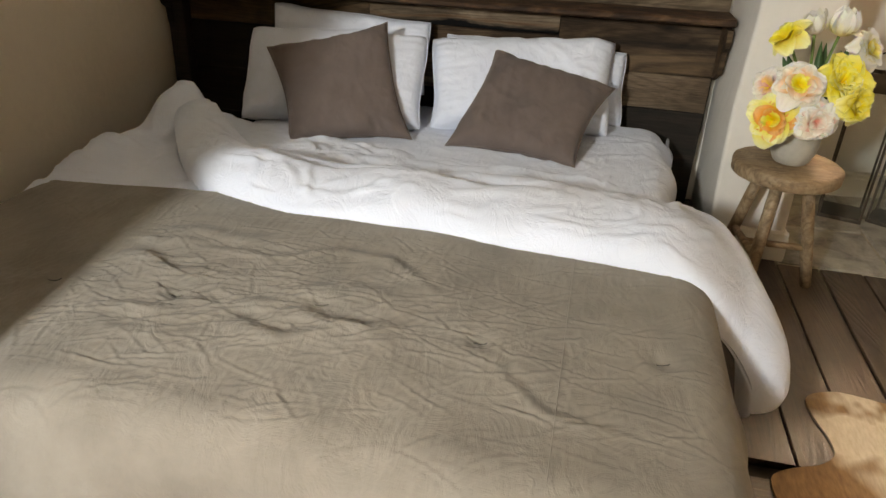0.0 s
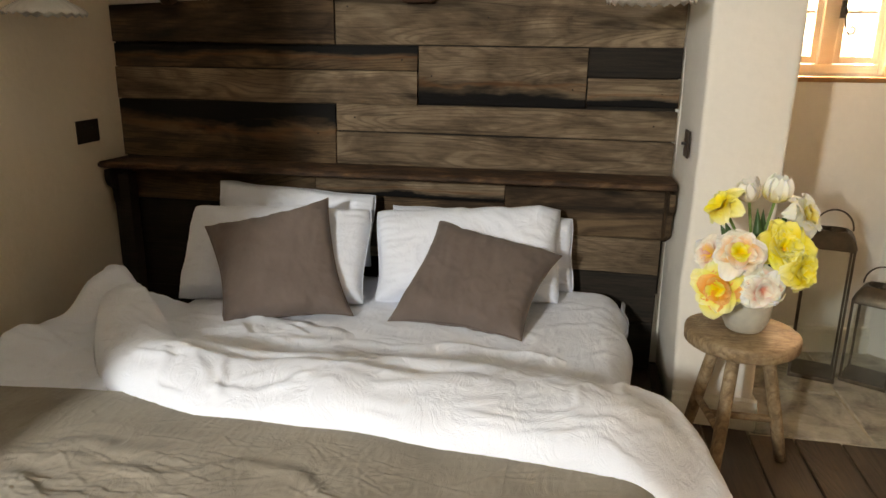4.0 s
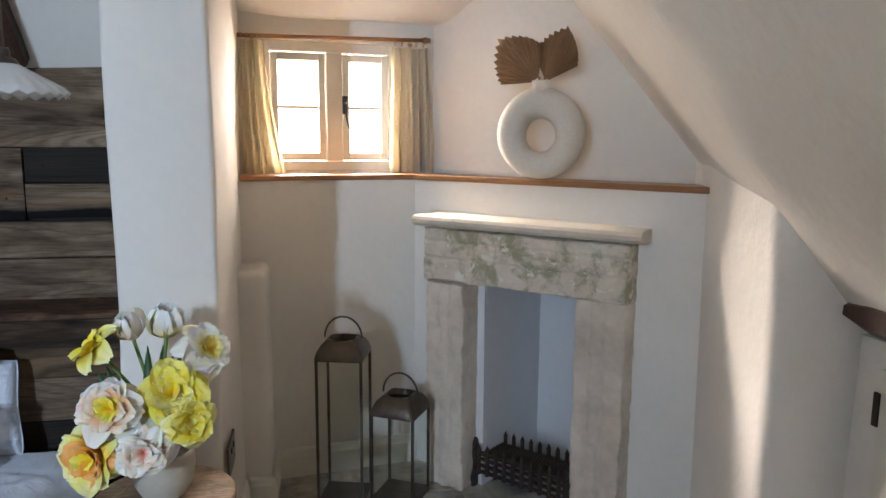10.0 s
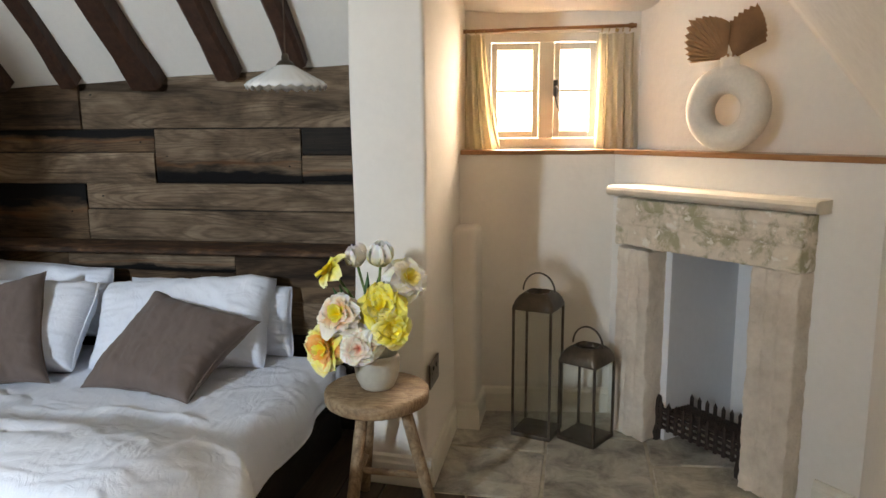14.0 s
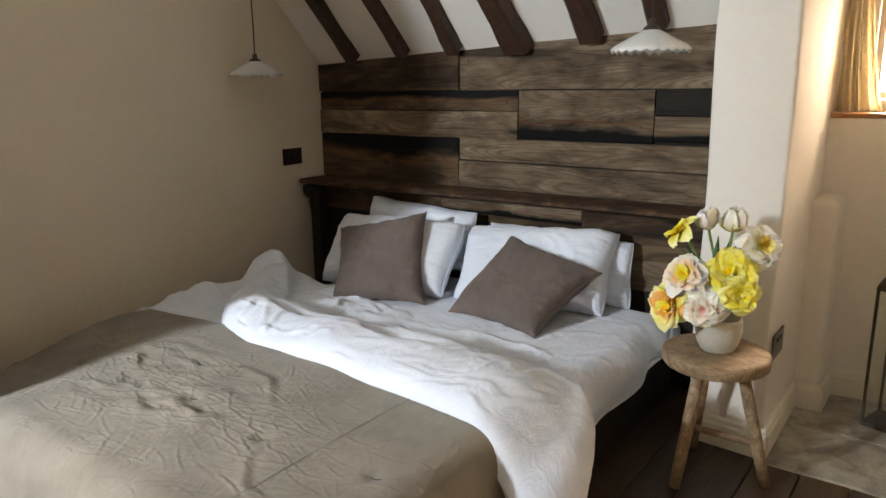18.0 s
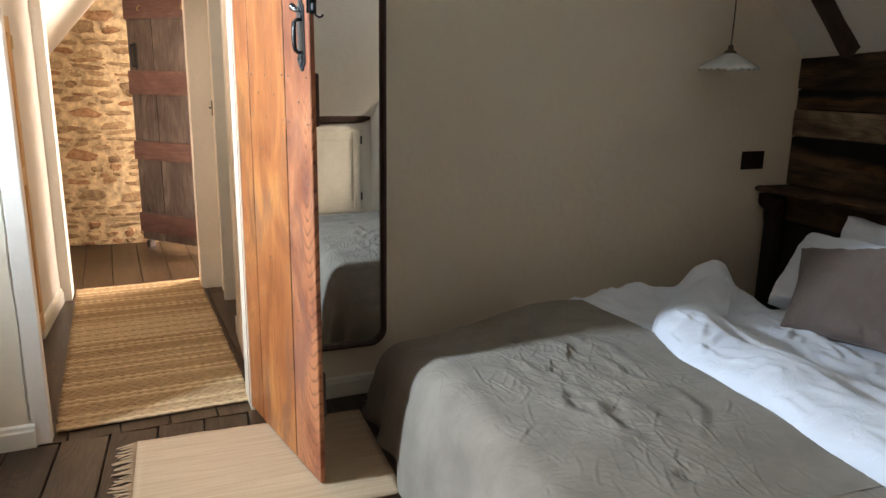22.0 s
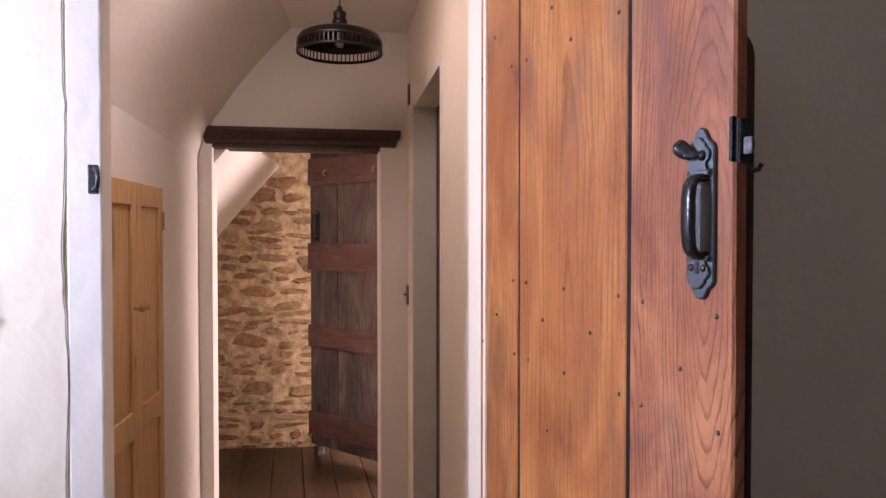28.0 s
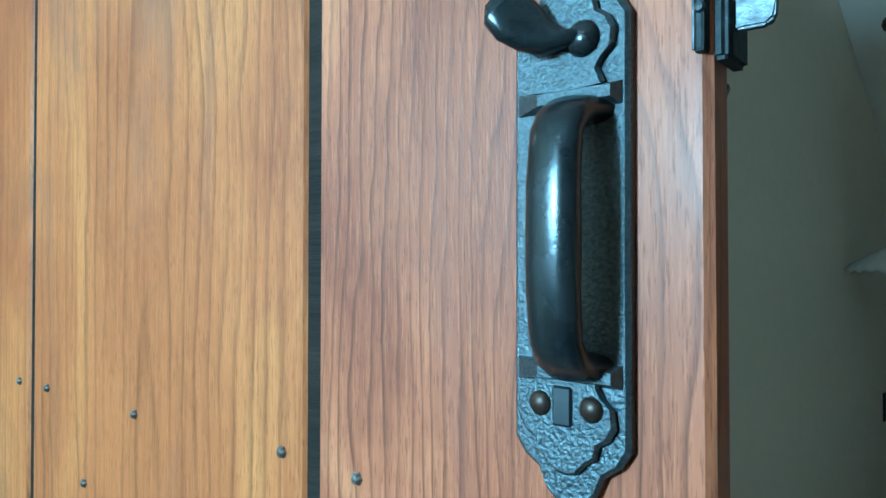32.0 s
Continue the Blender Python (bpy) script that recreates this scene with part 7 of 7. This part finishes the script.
# ---- corridor ----
pine = thing("pine_cupboard", "waxed pine cupboard doors with small brass knobs in the corridor wall", "cupboard")
CM, clen = line_m((-1.415, 1.5167), (-0.86, 1.5240))
CM = CM @ Matrix.Rotation(math.pi, 4, "Z") @ Matrix.Translation((-clen, 0, 0))
for a, b_ in ((0.0, 0.2800), (0.2830, clen)):
    leaf = part("door", box((a, -0.020, 0.06), (b_, -0.002, 1.508), CM, 0.002), PINE, pine)
    s = 0.04
    for lo, hi in (((a, -0.030, 0.06), (a + s, -0.0205, 1.508)), ((b_ - s, -0.030, 0.06), (b_, -0.0205, 1.508)), ((a + s, -0.030, 1.44), (b_ - s, -0.0205, 1.508)), ((a + s, -0.030, 0.06), (b_ - s, -0.0205, 0.16)), ((a + s, -0.030, 0.77), (b_ - s, -0.0205, 0.85))):
        part("rail", box(lo, hi, CM, 0.002, 1), PINE, leaf)
part("escutcheon", box((0.254, -0.0325, 0.975), (0.266, -0.0302, 1.005), CM, 0.001), BRASS, pine)
part("hinge", box((clen - 0.006, -0.034, 1.37), (clen + 0.010, -0.0302, 1.43), CM, 0.001), BRASS, pine)
for x in (0.256, 0.308):
    part("knob", lathe([(0, 0.03), (0.008, 0.029), (0.012, 0.022), (0.009, 0.013), (0.005, 0.008), (0.006, 0.0), (0, 0)], 16, CM @ Matrix.Translation((x, -0.030, 1.145)) @ Matrix.Rotation(radians(90), 4, "X")), BRASS, pine, smooth=True)
EW = frame_along(-2.03, 0.987, -0.13, 1.62)
lintel = thing("door_lintel", "dark moulded timber lintel over the far doorway", "lintel")
bml = bmesh.new()
prof = [(0.0, 1.737), (-0.012, 1.740), (-0.014, 1.757), (-0.030, 1.774), (-0.036, 1.793), (-0.034, 1.808), (0.0, 1.813)]
la = [bml.verts.new(EW @ Vector((0.535 + (0.018 if z < 1.77 else 0), y, z))) for y, z in prof]
lb = [bml.verts.new(EW @ Vector((1.372 - (0.018 if z < 1.77 else 0), y, z))) for y, z in prof]
for i in range(len(prof)):
    bml.faces.new((la[i], la[(i + 1) % len(prof)], lb[(i + 1) % len(prof)], lb[i]))
bml.faces.new(la[::-1])
bml.faces.new(lb)
part("moulding", bml, BEAM, lintel)
part("soffit", box((0.579, 0.001, 1.724), (1.285, 0.158, 1.7425), EW), BEAM, lintel)

lampc = thing("industrial_pendant", "black metal dish pendant with a slotted rim and bare bulb", "pendant lamp", Matrix.Translation((-1.36, 2.125, 1.945)))
DARKMETAL = plain_mat("dark_bronze_shade", (0.014, 0.010, 0.008), 0.35, 0.5, 0.2, 40, 0.05)
part("shade", lathe([(0.018, 0.085), (0.05, 0.080), (0.10, 0.072), (0.128, 0.060), (0.138, 0.044), (0.139, 0.034), (0.136, 0.034), (0.134, 0.044), (0.124, 0.057), (0.09, 0.068), (0.018, 0.080)], 48, None, True), DARKMETAL, lampc, smooth=True)
part("rim", lathe([(0.139, 0.010), (0.141, 0.008), (0.141, 0.002), (0.137, 0.0), (0.134, 0.004), (0.135, 0.010)], 48, None, True), DARKMETAL, lampc, smooth=True)
bar = solid(box((-0.002, -0.0012, 0.008), (0.002, 0.0012, 0.036)), DARKMETAL, "rim_bar")
for k in range(60):
    a = 2 * math.pi * k / 60
    part("rim_bar", bar, None, lampc, m=Matrix.Rotation(a, 4, "Z") @ Matrix.Translation((0.1375, 0, 0)) @ Matrix.Rotation(radians(90), 4, "Z"))
part("holder", lathe([(0, 0.155), (0.008, 0.155), (0.010, 0.142), (0.020, 0.138), (0.022, 0.125), (0.018, 0.122), (0.024, 0.110), (0.026, 0.088), (0, 0.085)], 20), DARKMETAL, lampc, smooth=True)
part("bulb", lathe([(0, 0.020), (0.012, 0.024), (0.018, 0.038), (0.014, 0.056), (0.008, 0.07), (0, 0.075)], 16), plain_mat("smoked_bulb", (0.35, 0.28, 0.18), 0.1), lampc, smooth=True)
part("flex", tube([(0, 0, 0.15), (0, 0, 0.30)], 0.003, 6), CORD, lampc)

cr0, cr1 = Vector((-2.25, 2.385, 0)), Vector((-0.37, 2.47, 0))
CR = frame_along(cr0.x, cr0.y, cr1.x - cr0.x, cr1.y - cr0.y)
frame_2 = thing("door_frame", "pale painted frame of the doorway in the corridor wall", "door frame", kind="structure")
part("post", box((0.36, -0.010, 0), (0.402, 0.115, 1.89), CR, 0.003), CREAMPAINT, frame_2)
part("post", box((1.098, -0.003, 0), (1.13, 0.115, 1.89), CR, 0.003), CREAMPAINT, frame_2)
part("head", box((0.402, -0.006, 1.865), (1.098, 0.115, 1.89), CR, 0.003), CREAMPAINT, frame_2)
side_door = thing("side_door", "dark brown closed plank door in the corridor", "door")
for k in range(4):
    part("board", box((0.406 + 0.1725 * k, 0.085, 0.015), (0.5765 + 0.1725 * k, 0.110, 1.863), CR, 0.003), BEAM, side_door)
face_plate("wall_switch", "small dark switch plate high on the corridor wall", "switch", CR @ Matrix.Translation((0.19, -0.001, 1.955)), 0.05, 0.085, BROWNPLATE, [])
face_plate("wall_switch", "dark bronze switch plate on the corridor wall", "switch", CR @ Matrix.Translation((0.12, -0.001, 1.09)), 0.06, 0.085, BAMBOO, [("toggle", (-0.005, -0.018, -0.004), (0.005, -0.005, 0.005), BLACK)])

# far plank door, standing open in the hall
FDM = frame_along(-3.45, 1.865, 0.46, 0.465)
far_door = thing("plank_door", "dark stained ledged plank door standing ajar in the hall", "door", FDM)
for a, b_ in ((0.0, 0.236), (0.245, 0.579), (0.588, 0.80)):
    part("board", box((a, -0.008, 0.055), (b_, 0.018, 1.87), None, 0.003), OLDDOOR, far_door)
# Same added dark strips, to blacken the gaps of this door.
for x in (0.2405, 0.5835):
    part("tongue", box((x - 0.004, -0.003, 0.06), (x + 0.004, 0.014, 1.865)), CHAR, far_door, "dark strip filling the joint")
for za, zb in ((1.655, 1.815), (1.135, 1.300), (0.665, 0.800), (0.120, 0.264)):
    part("ledge", box((0.0, -0.03, za), (0.80, -0.0085, zb), None, 0.004), REDLEDGE, far_door, "red-brown ledge across the door")
bmh = tube([(0.068, -0.012, 1.480), (0.068, -0.045, 1.475), (0.068, -0.05, 1.40), (0.068, -0.045, 1.335), (0.068, -0.012, 1.330)], 0.0085, 8)
fh = part("handle", bmh, IRON, far_door, "black iron pull handle", True)
part("plate", shaped_plate(plate_outline(0.018), -0.012, -0.0085, Matrix.Translation((0.068, 0, 1.307))), IRON, fh)
for x in (0.171, 0.584):
    part("hook", tube([(x, -0.03, 1.742), (x, -0.05, 1.732), (x, -0.058, 1.712), (x, -0.045, 1.704)], 0.005, 6), BRASS, far_door, smooth=True)
part("foot_wedge", box((0.05, -0.03, 0.0), (0.09, 0.02, 0.055), None, 0.004), OLDDOOR, far_door)

# ---- floorboards, flags, stones ----
boards_rnd = random.Random(11)


def board(p, q, w, mat=BOARD):
    """One floorboard along p to q, its grain along the local y."""
    d = Vector(q) - Vector(p)
    ln = d.length
    ww = w - boards_rnd.uniform(0.003, 0.006)
    z = boards_rnd.uniform(-0.0025, 0.0)
    bm = bmesh.new()
    rings, n = [], 4
    cup_ = boards_rnd.uniform(0.0, 0.0015)
    for k in range(n + 1):
        y = 0.0015 + (ln - 0.003) * k / n
        rings.append([bm.verts.new(c) for c in ((-ww / 2, y, z - 0.003), (-ww / 2 + 0.003, y, z), (0, y, z - cup_), (ww / 2 - 0.003, y, z), (ww / 2, y, z - 0.003), (ww / 2, y, z - 0.021), (-ww / 2, y, z - 0.021))])
    for a, c in zip(rings, rings[1:]):
        for i in range(7):
            bm.faces.new((a[i], a[(i + 1) % 7], c[(i + 1) % 7], c[i]))
    bm.faces.new(rings[0][::-1])
    bm.faces.new(rings[-1])
    part("floorboard", bm, mat, floor, m=Matrix.Translation((p[0], p[1], 0)) @ Matrix.Rotation(math.atan2(d.y, d.x) - math.pi / 2, 4, "Z"))


x = 1.845 + 0.147 / 2 - 0.147 * 17
while x < 3.5:
    top = 4.688 if x > 1.93 else 5.2
    board((x, 3.604), (x, top), 0.147)
    x += 0.147
y, k = 0.58, 0
while y < 3.60:
    w = 0.1605
    cuts = [left_x(y) + 0.01] + [c for c in (1.2 + 0.55 * math.sin(k * 2.3), 2.45 + 0.4 * math.sin(k * 1.7)) if c > 0.3] + [3.5]
    w = min(w, 3.6 - (y - w / 2))
    for a, c in zip(cuts, cuts[1:]):
        board((a, y), (c, y), w)
    y, k = y + 0.1605, k + 1
tan6 = 0.112
k = 0
off = 1.572 + tan6 * 2.391 * 0 - 0.173 * 4
while off < 3.9:
    y_at = off + 0.0865
    ax = left_x(y_at + tan6 * 2.03) + 0.006
    a, c = (ax, y_at + tan6 * (ax + 2.391)), (-2.05, y_at + tan6 * (-2.05 + 2.391))
    if 1.45 < c[1] < 2.62:
        board(a, c, 0.1725)
    board(c, (-3.56, y_at + tan6 * (-3.56 + 2.391)), 0.1725)
    off += 0.173

m_, nt, b = material("flagstone", 0.42, spec=0.4)
v, info = offset_by_object(nt, coords(nt), 5)
col = ramp(nt, noise_tex(nt, v, 7, 7, 0.68, 0.5), [(0.34, (0.17, 0.155, 0.125)), (0.5, (0.40, 0.365, 0.295)), (0.66, (0.62, 0.565, 0.465))])
col = mix(nt, ramp(nt, noise_tex(nt, v, 14, 5, 0.6, 0.6), [(0.56, (0, 0, 0)), (0.66, (0.7, 0.7, 0.7))]), col, (0.48, 0.44, 0.35))
col = mix(nt, 1.0, col, ramp(nt, info.outputs["Random"], [(0.0, (0.75, 0.78, 0.82)), (1.0, (1.0, 0.98, 0.93))]), "MULTIPLY")
nt.links.new(col, b.inputs["Base Color"])
bump(nt, b, noise_tex(nt, v, 16, 8, 0.65), 0.5, 0.012)
FLAG = m_
slab("floor_mortar", box((2.0, 4.695, -0.022), (3.9, 6.0, -0.005)), plain_mat("pale_mortar", (0.42, 0.38, 0.30), 0.9, 0, 0.2, 20, 0.4))
flags = [[(2.005, 4.70), (2.385, 4.70), (2.388, 5.055), (2.0, 5.06)], [(2.0, 5.075), (2.386, 5.07), (2.375, 5.62), (1.98, 5.6)], [(2.40, 4.70), (2.778, 4.70), (2.772, 5.24), (2.396, 5.22)], [(2.396, 5.235), (2.77, 5.255), (2.76, 5.7), (2.39, 5.7)],
         [(2.793, 4.70), (3.12, 4.70), (3.125, 5.062), (2.788, 5.012)], [(3.134, 4.70), (3.50, 4.70), (3.50, 5.10), (3.136, 5.064)], [(2.788, 5.03), (3.30, 5.10), (3.45, 5.6), (2.786, 5.65)]]
for i, f in enumerate(flags):
    o = rounded(f, 0.02, 3)
    bm = bmesh.new()
    dense = []
    for a, c in zip(o, o[1:] + o[:1]):
        n = max(1, int(math.hypot(c[0] - a[0], c[1] - a[1]) / 0.04))
        dense += [(a[0] + (c[0] - a[0]) * k / n, a[1] + (c[1] - a[1]) * k / n) for k in range(n)]
    cx, cy = sum(p[0] for p in dense) / len(dense), sum(p[1] for p in dense) / len(dense)
    rings = []
    for sc, z in ((1.0, -0.02), (1.0, -0.004), (0.985, 0.0)):
        rings.append([bm.verts.new((cx + (px - cx) * sc + 0.004 * noise.noise((px * 9, py * 9, i)), cy + (py - cy) * sc + 0.004 * noise.noise((px * 9, py * 9, i + 5)), z)) for px, py in dense])
    for a, c in zip(rings, rings[1:]):
        for k in range(len(dense)):
            bm.faces.new((a[k], a[(k + 1) % len(dense)], c[(k + 1) % len(dense)], c[k]))
    bm.faces.new(rings[-1])
    bm.faces.new(rings[0][::-1])
    part("flagstone", bm, FLAG, floor)

m_, nt, b = material("ironstone", 0.9, spec=0.2)
v, info = offset_by_object(nt, coords(nt), 9)
col = ramp(nt, info.outputs["Random"], [(0.0, (0.13, 0.062, 0.032)), (0.2, (0.32, 0.20, 0.10)), (0.4, (0.23, 0.13, 0.068)), (0.58, (0.30, 0.105, 0.045)), (0.75, (0.40, 0.28, 0.155)), (1.0, (0.17, 0.10, 0.058))])
col = mix(nt, 0.55, col, ramp(nt, noise_tex(nt, v, 26, 7, 0.7), [(0.34, (0.10, 0.056, 0.030)), (0.52, (0.30, 0.20, 0.11)), (0.68, (0.50, 0.37, 0.22))]))
nt.links.new(col, b.inputs["Base Color"])
bump(nt, b, noise_tex(nt, v, 40, 6, 0.7), 0.7, 0.01)
STONE = m_
stone_wall = bpy.data.objects["wall_stone"]
srnd = random.Random(3)
z = 0.004
while z < 1.74:
    h = srnd.choice((0.035, 0.045, 0.055, 0.07, 0.085, 0.10))
    y = 1.15 + srnd.uniform(0, 0.10)
    while y < 2.35:
        w = min(0.24, h * srnd.uniform(1.1, 3.6))
        split = h > 0.08 and srnd.random() < 0.35
        for zz, hh in (((z, h * 0.5 - 0.006), (z + h * 0.5 + 0.006, h * 0.5 - 0.006)) if split else ((z + srnd.uniform(-0.016, 0.016), h * srnd.uniform(0.55, 1.15)),)):
            n = srnd.choice((8, 9, 11, 12))
            pts = []
            skew = srnd.uniform(-0.25, 0.25)
            for k in range(n):
                a = 2 * math.pi * (k + srnd.uniform(-0.28, 0.28)) / n
                ca, sa = math.cos(a), math.sin(a)
                e = 2 / 2.5
                px = math.copysign(abs(ca) ** e, ca) * w / 2 * srnd.uniform(0.70, 1.10)
                pts.append((px, math.copysign(abs(sa) ** e, sa) * hh / 2 * srnd.uniform(0.60, 1.15) * (1 + skew * ca)))
            bm = bmesh.new()
            dep = srnd.uniform(0.003, 0.016)
            r0 = [bm.verts.new((-0.01, p, q)) for p, q in pts]
            r1 = [bm.verts.new((dep * 0.55, p * 0.98, q * 0.97)) for p, q in pts]
            tp, tq = srnd.uniform(-0.1, 0.1) * w, srnd.uniform(-0.1, 0.1) * hh
            r2 = [bm.verts.new((dep * srnd.uniform(0.75, 1.2), p * 0.78 + tp, q * 0.70 + tq)) for p, q in pts]
            for a, c in ((r0, r1), (r1, r2)):
                for k in range(n):
                    bm.faces.new((a[k], a[(k + 1) % n], c[(k + 1) % n], c[k]))
            bm.faces.new(r2)
            part("stone", bm, STONE, stone_wall, m=Matrix.Translation((-3.555, y + w / 2, zz + hh / 2)) @ Matrix.Rotation(radians(srnd.uniform(-9, 9)), 4, "X"))
            for _ in range(srnd.choice((0, 1, 1, 2))):
                fw, fh_ = srnd.uniform(0.012, 0.045), srnd.uniform(0.008, 0.020)
                fy, fz = y + srnd.uniform(0, w), zz + hh + srnd.uniform(-0.002, 0.012)
                chip = [(fw / 2 * math.cos(a) * srnd.uniform(0.7, 1.1), fh_ / 2 * math.sin(a) * srnd.uniform(0.7, 1.1)) for a in (0.2, 1.3, 2.2, 3.3, 4.1, 5.4)]
                bm = bmesh.new()
                r0 = [bm.verts.new((-0.008, p, q)) for p, q in chip]
                r1 = [bm.verts.new((srnd.uniform(0.001, 0.005), p * 0.85, q * 0.85)) for p, q in chip]
                for k in range(6):
                    bm.faces.new((r0[k], r0[(k + 1) % 6], r1[(k + 1) % 6], r1[k]))
                bm.faces.new(r1)
                part("stone", bm, STONE, stone_wall, m=Matrix.Translation((-3.555, fy, fz)))
        y += w * srnd.uniform(0.96, 1.12) + srnd.uniform(0.004, 0.03)
    z += h + srnd.uniform(0.004, 0.014)
